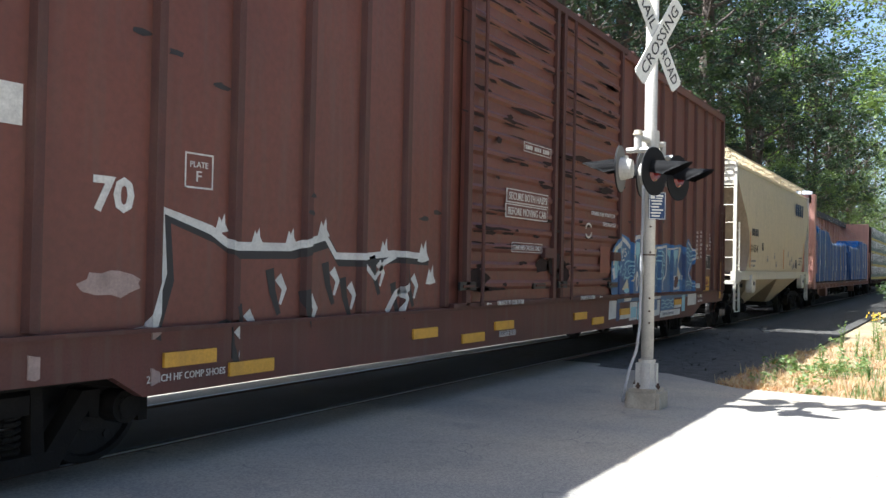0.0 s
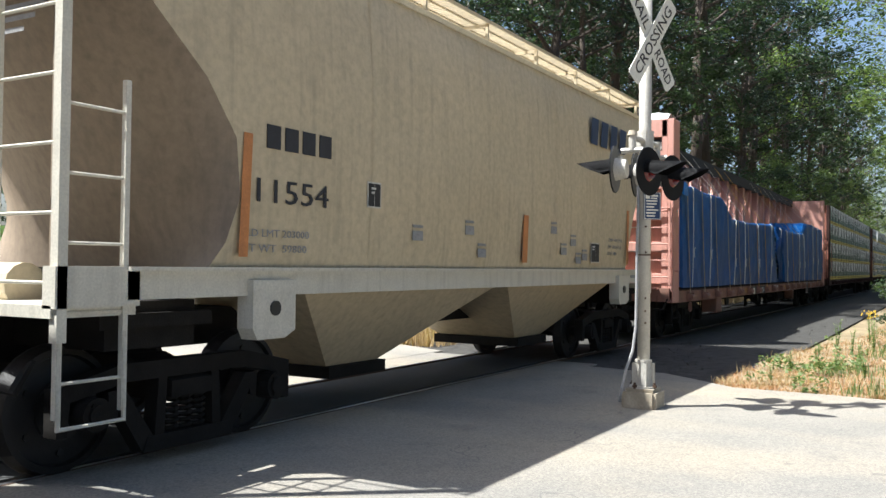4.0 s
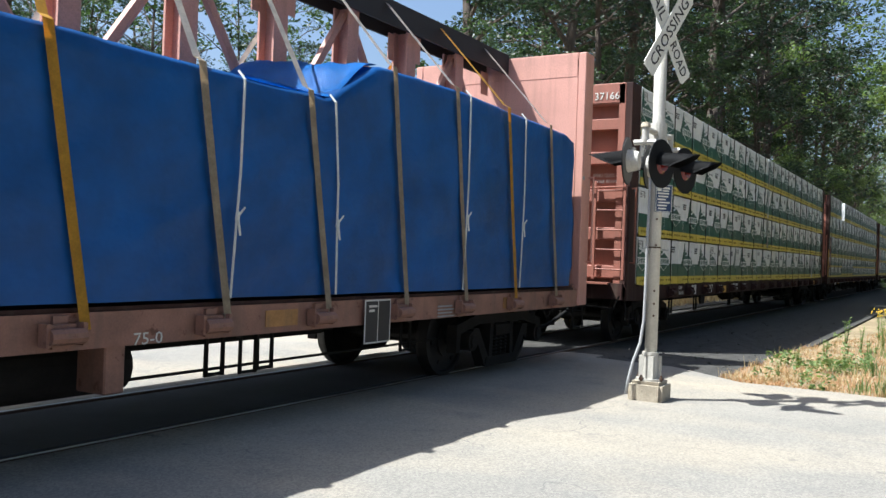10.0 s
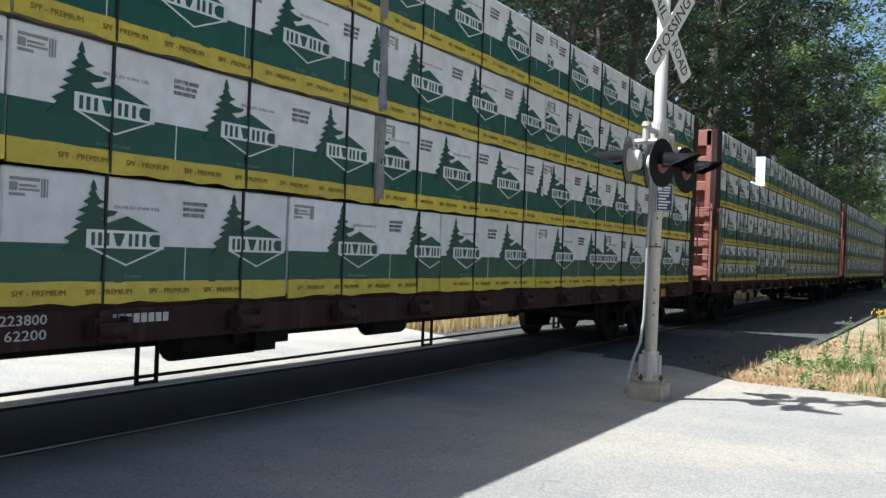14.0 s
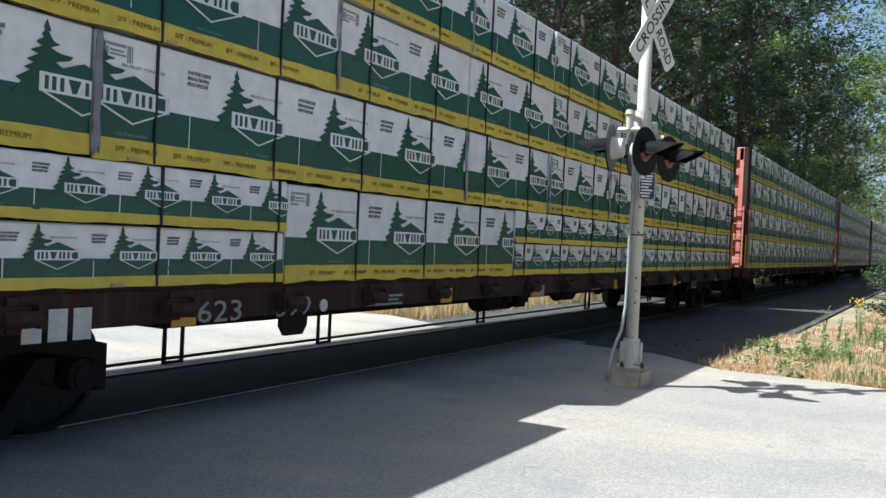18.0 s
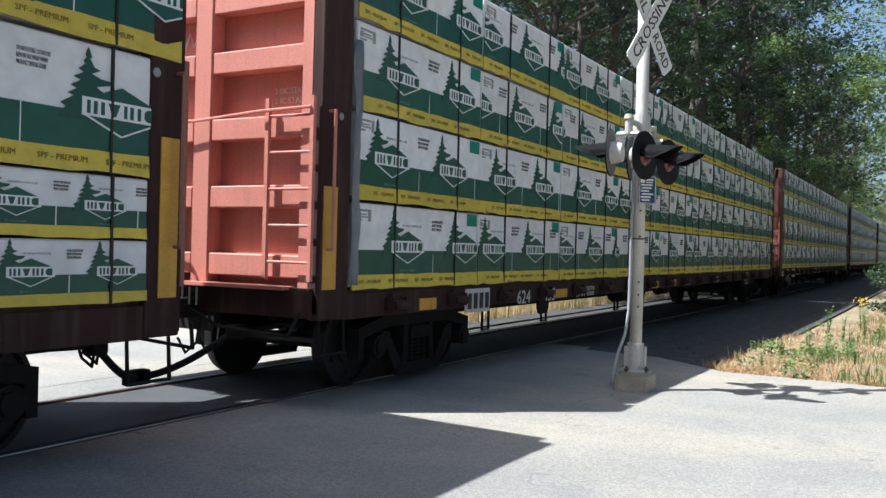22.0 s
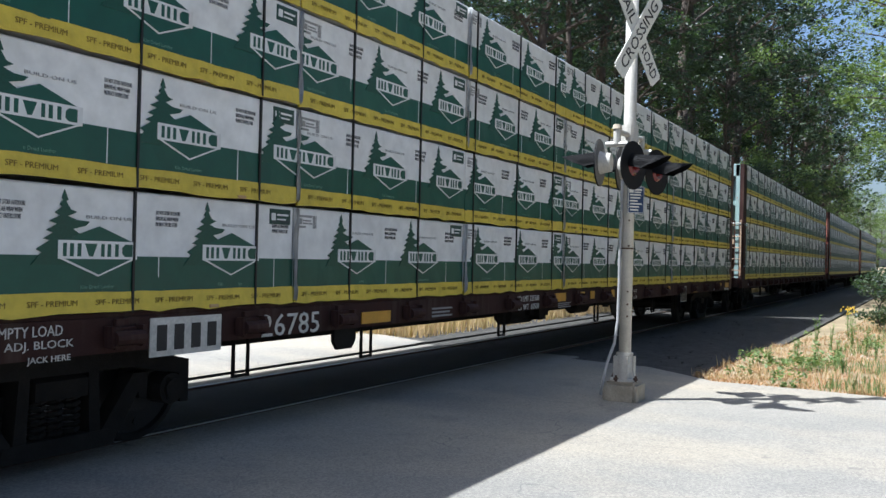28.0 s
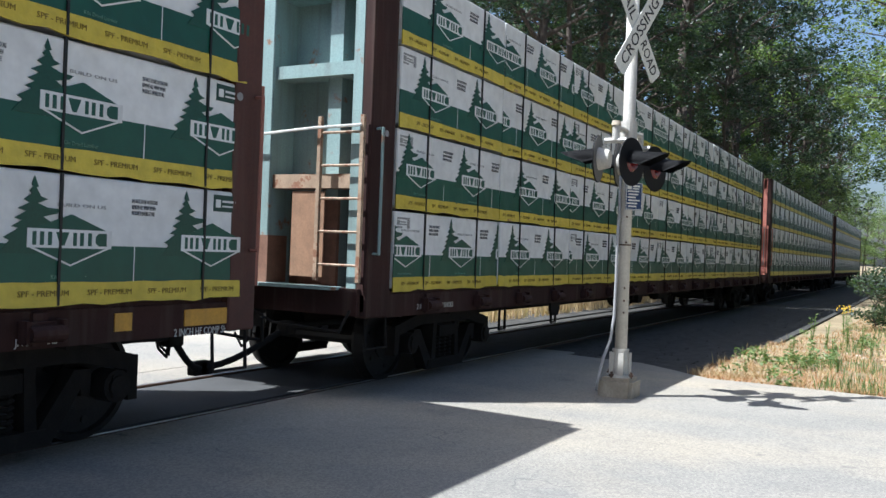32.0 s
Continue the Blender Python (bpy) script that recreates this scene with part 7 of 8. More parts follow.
def mark(car, x, w, z, h, kind="reflector"):
    """A reflector, plate, owner's bars or fine print on the side sill."""
    if kind == "reflector":
        part("reflector", B((x, -1.412, z, x + w, -1.402, z + h)), YELLOW, car)
    elif kind == "plate":
        part("grey_plate", B((x, -1.412, z, x + w, -1.402, z + h)), LETTER_GREY, car)
    elif kind == "disc":
        part("consolidated_stencil", rod(bmesh.new(), (x, -1.410, z), (x, -1.402, z), w, 14), LETTER, car)
    elif kind == "print":
        bars([(0, h * j / 3, w * (1 - 0.12 * (j % 2)), h / 6) for j in range(3)], LETTER_GREY, car, pose(x, F, z))
    else:
        bars(blocks(int(kind), w, h), LETTER, car, pose(x, F, z), label="white stencilled owner marks")


for car, rows in (
        (wc, ((4.01, 0.37, 0.80, 0.19, "2"), (6.70, 0.22, 0.79, 0.15, "reflector"), (5.02, 0.14, 0.80, 0.16, "reflector"), (8.54, 0.55, 0.90, 0.06, "9"), (20.41, 0.29, 0.80, 0.13, "reflector"))),
        (gt, ((2.49, 0.53, 0.71, 0.20, "3"), (3.64, 0.23, 0.74, 0.18, "reflector"), (5.38, 0.055, 0.82, 0, "disc"), (6.05, 0.62, 0.78, 0.12, "print"), (7.44, 0.24, 0.76, 0.15, "reflector"), (9.83, 0.24, 0.73, 0.17, "reflector"),
              (10.09, 0.17, 0.74, 0.15, "plate"), (12.11, 0.40, 0.77, 0.12, "print"), (13.19, 0.20, 0.76, 0.15, "reflector"), (16.90, 0.24, 0.73, 0.17, "reflector"), (17.36, 0.06, 0.81, 0, "disc"), (20.63, 0.20, 0.75, 0.16, "reflector"))),
        (ia, ((1.70, 0.34, 0.79, 0.12, "reflector"), (5.34, 0.42, 0.78, 0.12, "reflector"), (9.93, 0.46, 0.79, 0.12, "reflector"), (11.21, 0.43, 0.80, 0.12, "reflector"), (12.33, 0.45, 0.79, 0.15, "print"), (14.70, 0.38, 0.81, 0.12, "reflector"), (17.26, 0.45, 0.81, 0.12, "reflector"))),
        (ib, ((0.30, 0.45, 0.84, 0.10, "reflector"), (5.24, 0.50, 0.80, 0.11, "reflector"), (6.58, 0.45, 0.80, 0.12, "print"), (10.11, 0.41, 0.85, 0.12, "reflector"), (10.24, 0.50, 0.76, 0.08, "print"), (11.16, 0.17, 0.85, 0.12, "reflector"), (11.60, 0.18, 0.85, 0.12, "reflector"),
              (12.64, 0.15, 0.85, 0.12, "reflector"), (16.28, 0.16, 0.84, 0.12, "reflector"), (18.50, 0.40, 0.79, 0.12, "reflector"), (21.37, 0.14, 0.84, 0.12, "reflector"), (21.99, 0.44, 0.84, 0.12, "reflector")))):
    for r in rows:
        mark(car, *r)
words("37", 0.18, LETTER, wc, pose(5.42, F, 0.80), width=0.27)
words("166", 0.18, LETTER, wc, pose(6.18, F, 0.79), width=0.37)
words("LOAD", 0.06, LETTER, wc, pose(3.07, F, 0.92), width=0.24)
words("BLOCK", 0.06, LETTER, wc, pose(3.10, F, 0.82), width=0.30)
words("LD LMT 223800", 0.06, LETTER, wc, pose(7.48, F, 0.92), width=0.67)
words("LT WT  62200", 0.06, LETTER, wc, pose(7.50, F, 0.83), width=0.65)
words("JACK", 0.06, LETTER, wc, pose(19.70, F, 0.90), width=0.17)
words("HERE", 0.06, LETTER, wc, pose(19.70, F, 0.81), width=0.17)
part("number_board", B((-0.012, -1.2, 4.0, 0.0, -0.25, 4.2)), OXIDE, wc)
words("37166", 0.12, LETTER, wc, pose(-0.02, -0.78, 4.05, 0, 0, -90), width=0.42)
for k, t in enumerate(("WHLS CLASS C", "BRAKE BEAMS")):
    words(t, 0.06, LETTER, wc, pose(0.166, -0.72, 2.80 - 0.10 * k, 0, 0, -90), width=0.44)
words("623", 0.16, LETTER_GREY, gt, pose(3.89, F, 0.75), width=0.46)
words("399", 0.16, LETTER_GREY, gt, pose(4.76, F, 0.75), width=0.44)
data_panel(gt, 18.38, F, 0.64, 0.39, 0.28)
part("end_stripe", B((0.03, -1.436, 1.05, 0.20, -1.426, 2.15)), YELLOW, gt)
part("end_stripe", B((22.12, -1.436, 1.05, 22.28, -1.426, 2.15)), YELLOW, gt)
for k, t in enumerate(("4 C D8A", "2OC STABILIZING")):
    words(t, 0.06, LETTER, gt, pose(0.166, -0.72, 2.80 - 0.10 * k, 0, 0, -90), width=0.30 + 0.20 * k)
for car in (wc, gt, ia, ib):
    handbrake(car, -0.16, 0.42, 1.42, GRIME, 0.22)
for car, x in ((ia, 2.69), (ib, 2.68)):
    w = 0.61 if car is ia else 0.69
    p = part("owner_panel", B((x, -1.409, 0.71, x + w, -1.402, 0.98)), LETTER, car, "white panel with black owner marks")
    bars([(x + 0.06 + 0.15 * k * w / 0.64, 0.75, 0.09, 0.18) for k in range(4)], PAINT_BLACK, p, pose(0, -1.412, 0), label="black letter-sized bars")
words("624", 0.17, LETTER, ia, pose(4.09, F, 0.75), width=0.40)
words("435", 0.17, LETTER, ia, pose(4.94, F, 0.75), width=0.38)
words("LD LMT 223700", 0.06, LETTER, ia, pose(6.14, F, 0.85), width=0.75)
words("LT WT  62300", 0.06, LETTER, ia, pose(6.16, F, 0.77), width=0.72)
words("IH 11-5", 0.065, LETTER, ia, pose(15.14, F, 0.87), width=0.33)
words("IL 73-0", 0.065, LETTER, ia, pose(15.14, F, 0.78), width=0.34)
data_panel(ia, 18.74, F, 0.66, 0.40, 0.30)
part("end_stripe", B((0.03, -1.436, 1.05, 0.22, -1.426, 1.95)), YELLOW, ia)
for k, t in enumerate(("2 OC STABILIZ", "2 IC STABILIZ")):
    words(t, 0.055, LETTER, ia, pose(0.166, -0.74, 2.80 - 0.09 * k, 0, 0, -90), width=0.46)
decal(stroke([(-0.62, 3.30), (-0.55, 3.46), (-0.50, 3.32), (-0.42, 3.46), (-0.36, 3.34), (-0.30, 3.45), (-0.18, 3.36)], 0.03), 0, LETTER, ia, "paint_scrawl").matrix_basis = pose(0.164, -0.2, 0, 0, 0, -90)
words("26785", 0.18, LETTER, ib, pose(3.83, F, 0.77), width=0.76)
words("EMPTY LOAD", 0.065, LETTER, ib, pose(1.52, F, 0.91), width=0.47)
words("ADJ. BLOCK", 0.065, LETTER, ib, pose(1.60, F, 0.82), width=0.47)
words("JACK HERE", 0.05, LETTER, ib, pose(1.75, F, 0.74), width=0.30)
words("LD LMT 225500", 0.075, LETTER, ib, pose(8.82, F, 0.89), width=0.71)
words("LT WT  60500", 0.075, LETTER, ib, pose(8.85, F, 0.78), width=0.68)
words("IH 11-7", 0.07, LETTER, ib, pose(13.75, F, 0.88), width=0.35)
words("IL 73-0", 0.07, LETTER, ib, pose(13.75, F, 0.78), width=0.36)
data_panel(ib, 17.34, F, 0.61, 0.52, 0.33)
words("2 INCH HF COMP SHOES", 0.055, LETTER, ib, pose(21.90, F, 0.77), width=0.64)
words("2 INCH HF COMP SHOES", 0.055, LETTER, ib, pose(0.24, F, 0.77), width=0.64)
words("JACK HERE", 0.06, LETTER, ib, pose(20.65, F, 0.78), width=0.29)
bm = bmesh.new()
for z in (3.60, 3.80):
    box(bm, 0.06, -1.4305, z, 0.34, -1.425, z + 0.01)
part("plate_outline", bm, LETTER, ib)
words("PLATE", 0.06, LETTER, ib, pose(0.09, -1.43, 3.70), width=0.20)
words("C", 0.08, LETTER, ib, pose(0.16, -1.43, 3.61), width=0.07)
part("sheet_steel_patch", B((0.06, -0.85, 1.15, 0.075, -0.45, 2.0)), material("bare_brown_plate", (0.33, 0.19, 0.11), 0.7, var=0.2, streak=0.3), ae)
words("2 INCH HF COMP SHOES", 0.055, LETTER, ae, pose(1.0, F, 0.83), width=0.8)

# slack grey wrap that hangs from the front of two loads
for s, z0, z1, seed in ((84.98, 1.08, 2.72, 3), (108.85, 1.08, 3.3, 8)):
    bm = bmesh.new()
    g = {}
    for i in range(5):
        for j in range(15):
            u, v = i / 4, j / 14
            g[i, j] = bm.verts.new((0.11 * u + 0.03 * noise.noise((v * 4, seed, u)), -0.02 - 0.045 * noise.noise((u * 3, v * 6, seed)), (z1 - z0) * v))
    for i in range(4):
        for j in range(14):
            bm.faces.new((g[i, j], g[i + 1, j], g[i + 1, j + 1], g[i, j + 1]))
    bmesh.ops.solidify(bm, geom=bm.faces[:], thickness=0.004)
    slack = part("slack_wrap", fix(bm), WRAP_GREY, None, smooth=True)
    tagged(slack, "slack dusty grey wrap hanging at the load end", "wrap sheet")
    rides(slack, s, YC + SIDE - 0.01, z0)
# ---------------------------------------------------------------- ground, road, track
def sheet(name, pts, z, mat, label, n=1, kind="structure"):
    bm = bmesh.new()
    f = bm.faces.new([bm.verts.new((x, y, z)) for x, y in pts])
    if f.normal.z < 0:
        f.normal_flip()
    ob = part(name, bm, mat)
    return tagged(ob, label, name, kind=kind)


bm = bmesh.new()
n, R = 90, 1500.0
ring = {}
cs = [-R, -600, -250, -120] + [-60 + 3.0 * k for k in range(41)] + [120, 250, 600, R]
for i, x in enumerate(cs):
    for j, y in enumerate(cs):
        h = -0.07
        if abs(x) < 60 and abs(y) < 60:
            h += 0.03 * noise.noise((x * 0.3, y * 0.3, 0))
        if y > 12:
            h += min(2.2, (y - 12) * 0.05)
        ring[i, j] = bm.verts.new((x, y, h))
for i in range(len(cs) - 1):
    for j in range(len(cs) - 1):
        bm.faces.new((ring[i, j], ring[i + 1, j], ring[i + 1, j + 1], ring[i, j + 1]))
tagged(part("ground", fix(bm), EARTH), "dry earth with leaf litter beside the railway", "ground", kind="structure")

slab = bmesh.new()
prism(slab, [(-40, -6.5), (10.7, -6.5), (10.75, -1.2), (11.0, 0.4), (11.1, 1.4), (11.08, 2.3), (11.6, 2.9), (12.0, 3.4), (12.2, 4.62), (-14, 4.62), (-14, 3.0), (-40, 1.5)], -0.12, 0.0, "xy")
tagged(part("road", fix(slab), ROAD), "worn pale grey asphalt road before the crossing", "road", kind="structure")
slab = bmesh.new()
prism(slab, [(-14, 7.5), (12.9, 7.5), (13.5, 8.7), (14.6, 12.0), (13.8, 30), (-4, 30), (-14, 22)], -0.12, 0.0, "xy")
tagged(part("road", fix(slab), ROAD), "sunlit pale asphalt road beyond the crossing", "road", kind="structure")
# crossing panels between and beside the rails
for y0, y1, mat in ((4.62, 5.285, ROAD), (5.44, 6.70, ASPHALT_MID), (6.86, 7.5, ROAD)):
    panel = tagged(new("crossing_panel"), "grimy dark asphalt strip between the rails of the crossing", "crossing panel", kind="structure")
    n = 12
    for k in range(n):
        a = -14 + 26.6 * k / n
        part("panel", B((a + 0.001, y0, -0.12, a + 26.6 / n - 0.001, y1, -0.003)), mat, panel)
bm = B((11.6, 2.35, -0.2, 190, 9.3, -0.025), (-120, 3.2, -0.2, -14, 8.9, -0.025))
tagged(part("ballast", bm, BALLAST), "dirty dark ballast along the railway track", "ballast", kind="structure")
for y in (YC - 0.7525, YC + 0.7525):
    bm = B((-120, y - 0.037, -0.045, 190, y + 0.037, 0.0), (-120, y - 0.010, -0.14, 190, y + 0.010, -0.045), (-120, y - 0.07, -0.165, 190, y + 0.07, -0.14))
    r = tagged(part("rail", bm, RAIL_SIDE), "rusty steel rail with a polished running surface", "rail", kind="structure")
    part("running_surface", B((-120, y - 0.016, 0.0, 190, y + 0.016, 0.004)), RAIL_TOP, r)
tie = tagged(new("railway_ties"), "dark creosoted timber ties under the rails", "railway tie", kind="structure")
first = None
for k in range(70):
    m = pose(12.9 + 0.5 * k, YC, 0)
    if first is None:
        first = part("tie", B((-0.11, -1.3, -0.22, 0.11, 1.3, -0.045)), TIMBER, tie, bevel=0.01)
        first.matrix_basis = m
    else:
        again("tie", first, tie, m)
# ballast stones along the near shoulder
rnd = random.Random(5)
bm = bmesh.new()
for k in range(160):
    x, y = 12.3 + 22 * rnd.random() ** 1.5, rnd.uniform(2.7, 4.9)
    s = rnd.uniform(0.01, 0.03)
    c = Vector((x, y, -0.025 + s * 0.3))
    vs = [bm.verts.new(c + Vector((rnd.uniform(0.6, 1) * dx * s, rnd.uniform(0.6, 1) * dy * s, rnd.uniform(0.5, 0.9) * dz * s))) for dx, dy, dz in ((1, 0, 0), (0, 1, 0), (-1, 0, 0), (0, -1, 0), (0, 0, 1), (0, 0, -1))]
    for a, b, d in ((0, 1, 4), (1, 2, 4), (2, 3, 4), (3, 0, 4), (1, 0, 5), (2, 1, 5), (3, 2, 5), (0, 3, 5)):
        bm.faces.new((vs[a], vs[b], vs[d]))
tagged(part("ballast_stones", fix(bm), BALLAST), "loose crushed stones on the track shoulder", "stones", kind="stuff")


# ---------------------------------------------------------------- crossing signal
def crossing_signal(x, y):
    g = thing("crossing_signal", "silver railway crossing mast with crossbuck and two-way flashing lights", "crossing signal", pose(x, y, 0.065))
    g.scale = (0.956, 0.956, 0.956)
    bm = fix(B((-0.20, -0.19, -0.20, 0.20, 0.19, 0.14)))
    bmesh.ops.bevel(bm, geom=bm.edges[:], offset=0.04, segments=2, affect="EDGES")
    for v in bm.verts:
        v.co += Vector([noise.noise(v.co * 7 + Vector((k * 5, 0, 0))) * 0.018 for k in range(3)])
    part("concrete_base", bm, CONCRETE, g)
    bm = bmesh.new()
    rod(bm, (0, 0, 0.16), (0, 0, 5.2), 0.068, 20)
    part("mast", bm, SILVER, g, smooth=True)
    bm = bmesh.new()
    rod(bm, (0, 0, 0.135), (0, 0, 0.165), 0.15, 16)
    rod(bm, (0, 0, 0.16), (0, 0, 0.42), 0.092, 16, 0.08)
    rod(bm, (0, 0, 0.42), (0, 0, 0.45), 0.092, 16)
    for k in range(4):
        a = radians(25 + 90 * k)
        box(bm, 0.085 * math.cos(a) - 0.03, 0.085 * math.sin(a) - 0.03, 0.16, 0.085 * math.cos(a) + 0.03, 0.085 * math.sin(a) + 0.03, 0.41)
    part("foot_casting", fix(bm), SILVER, g)
    first = None
    for k in range(4):
        a = radians(70 + 90 * k)
        bm = bmesh.new()
        rod(bm, (0, 0, 0), (0, 0, 0.07), 0.014, 8)
        rod(bm, (0, 0, 0.02), (0, 0, 0.045), 0.026, 6)
        b = part("anchor_bolt", bm, RAIL_SIDE, g)
        b.matrix_basis = pose(0.15 * math.cos(a), 0.15 * math.sin(a), 0.135)
    for z in (0.85, 0.98, 1.12, 1.62, 1.9):
        part("mast_bolt", rod(bmesh.new(), (-0.062, -0.035, z), (-0.073, -0.04, z), 0.012, 6), RAIL_SIDE, g)
    part("band_clamp", rod(bmesh.new(), (0, 0, 1.585), (0, 0, 1.60), 0.072, 20), RAIL_SIDE, g)
    # conduit down the mast, hanging free at the foot
    bm = bmesh.new()
    pts = [(-0.075, 0.05, 2.35), (-0.075, 0.05, 1.9), (-0.085, 0.055, 1.75), (-0.085, 0.055, 1.2), (-0.09, 0.06, 0.8), (-0.13, 0.08, 0.55), (-0.20, 0.13, 0.35), (-0.24, 0.16, 0.17), (-0.26, 0.18, 0.0)]
    bent(bm, pts, 0.016, 8)
    part("conduit", bm, CABLE, g, smooth=True)
    # crossbuck: two boards with black lettering, turned toward the road
    t = radians(252 + 90)
    face = pose(-0.085 * math.cos(t - math.pi / 2) * -1, 0.085 * math.sin(t - math.pi / 2), 3.95, 0, 0, math.degrees(t))
    cb = thing_part("crossbuck", g)
    cb.matrix_basis = face
    for k, (tilt, txt, off) in enumerate(((53, (("CROSSING", -0.50, 1.0),), -0.012), (-53, (("RAIL", -0.53, 0.38), ("ROAD", 0.14, 0.40)), 0.004))):
        m = pose(0, off, 0, 0, -tilt, 0)
        bm = B((-0.60, -0.004, -0.108, 0.60, 0.004, 0.108))
        bmesh.ops.bevel(bm, geom=[e for e in bm.edges if abs(e.verts[0].co.y - e.verts[1].co.y) > 0.005], offset=0.02, segments=2, affect="EDGES")
        b = part("board", bm, WHITE_SIGN, cb)
        b.matrix_basis = m
        for s, x0, w in txt:
            words(s, 0.125, PAINT_BLACK, b, pose(x0, -0.007, -0.062), width=w)
    part("crossbuck_bracket", B((-0.05, 0.0, -0.12, 0.05, 0.07, 0.12)), SILVER, cb)
    # blue notice
    s = part("notice_sign", B((-0.105, -0.003, -0.15, 0.105, 0.003, 0.15)), BLUE_SIGN, g, "small blue notice with fine white print")
    s.matrix_basis = pose(-0.01, -0.088, 2.13, 0, 0, -42)
    bm = bmesh.new()
    for a in ((-0.1, 0.14, 0.1, 0.146), (-0.1, -0.146, 0.1, -0.14), (-0.1, -0.146, -0.094, 0.146), (0.094, -0.146, 0.1, 0.146)):
        box(bm, a[0], -0.0055, a[1], a[2], -0.002, a[3])
    part("sign_border", bm, WHITE_SIGN, s)
    bars([(-0.085, 0.075, 0.05, 0.05), (-0.02, 0.10, 0.09, 0.02), (-0.02, 0.075, 0.08, 0.014)] + [(-0.08 + 0.01 * (k % 2), 0.045 - 0.033 * k, 0.14 - 0.02 * (k % 3), 0.016) for k in range(6)], WHITE_SIGN, s, pose(0, -0.005, 0), "fine_print")
    # cross arm, junction box, two pairs of flashing lights
    arm = radians(-3)
    ux, uy = math.cos(arm), math.sin(arm)
    bm = bmesh.new()
    rod(bm, (-0.40 * ux, -0.40 * uy, 2.84), (0.40 * ux, 0.40 * uy, 2.84), 0.032, 12)
    rod(bm, (0, 0, 2.72), (0, 0, 2.95), 0.095, 16)
    for sx in (-0.38, 0.38):
        rod(bm, (sx * ux, sx * uy, 2.70), (sx * ux, sx * uy, 2.88), 0.04, 10)
        rod(bm, (sx * ux, sx * uy - 0.12, 2.70), (sx * ux, sx * uy + 0.12, 2.70), 0.03, 8)
    part("cross_arm", fix(bm), SILVER, g)
    part("terminal_cap", rod(bmesh.new(), (-0.38 * ux, -0.38 * uy, 2.86), (-0.38 * ux, -0.38 * uy, 2.91), 0.055, 12, 0.04), CONCRETE, g)
    for sx in (-0.38, 0.38):
        for way in (-1, 1):
            lu = thing_part("flashing_light", g)
            lu.matrix_basis = pose(sx * ux - (0.06 if way < 0 else 0.14 if sx > 0 else -0.03), sx * uy + way * 0.20, 2.46 if way < 0 else 2.51, 0, 0, -13 if way < 0 else -174)
            bm = rod(bmesh.new(), (0, -0.006, 0), (0, 0.006, 0), 0.255, 32)
            part("background_disc", bm, DISC_BLACK, lu)
            bm = rod(bmesh.new(), (0, 0.007, 0), (0, 0.010, 0), 0.25, 32)
            part("disc_back", bm, DISC_BACK, lu)
            bm = bmesh.new()
            rod(bm, (0, 0.01, 0), (0, 0.13, 0), 0.125, 20, 0.10)
            rod(bm, (0, 0.06, 0.0), (0, 0.06, 0.14), 0.03, 8)
            part("lamp_housing", bm, SILVER, lu)
            bm = bmesh.new()
            rod(bm, (0, -0.035, 0), (0, -0.007, 0), 0.08, 24, 0.108)
            part("lens", bm, RED_LENS, lu, "unlit red glass lens")
            bm = bmesh.new()
            n, m = 16, 5
            vs = []
            for j in range(m + 1):
                row = []
                for i in range(n + 1):
                    a = radians(-8 + 196 * i / n)
                    d = -0.007 - 0.42 * j / m * (0.35 + 0.65 * max(0.0, math.sin(a)) ** 0.7)
                    r = 0.118 - 0.012 * j / m
                    row.append(bm.verts.new((r * math.cos(a), d, r * math.sin(a) - 0.03 * j / m)))
                vs.append(row)
            for j in range(m):
                for i in range(n):
                    bm.faces.new((vs[j][i], vs[j][i + 1], vs[j + 1][i + 1], vs[j + 1][i]))
            bmesh.ops.solidify(bm, geom=bm.faces[:], thickness=0.004)
            part("visor", fix(bm), DISC_BLACK, lu, smooth=True)
    return g


crossing_signal(9.0, 2.79)


# ---------------------------------------------------------------- trees
def leaf_cards(bm, c, r, count, size, rnd, flat=0.8):
    for _ in range(count):
        d = Vector((rnd.gauss(0, 1), rnd.gauss(0, 1), rnd.gauss(0, 1)))
        d.normalize()
        p = c + Vector((d.x, d.y, d.z * flat)) * (r * rnd.random() ** 0.45)
        a = Vector((rnd.uniform(-1, 1), rnd.uniform(-1, 1), rnd.uniform(-0.5, 0.5))).normalized()
        b = a.cross(Vector((rnd.uniform(-1, 1), rnd.uniform(-1, 1), rnd.uniform(0.2, 1.4)))).normalized()
        s = size * rnd.uniform(0.6, 1.3)
        bm.append((p - a * s * 0.5, p + b * s * 0.28, p + a * s * 0.55, p - b * s * 0.28))


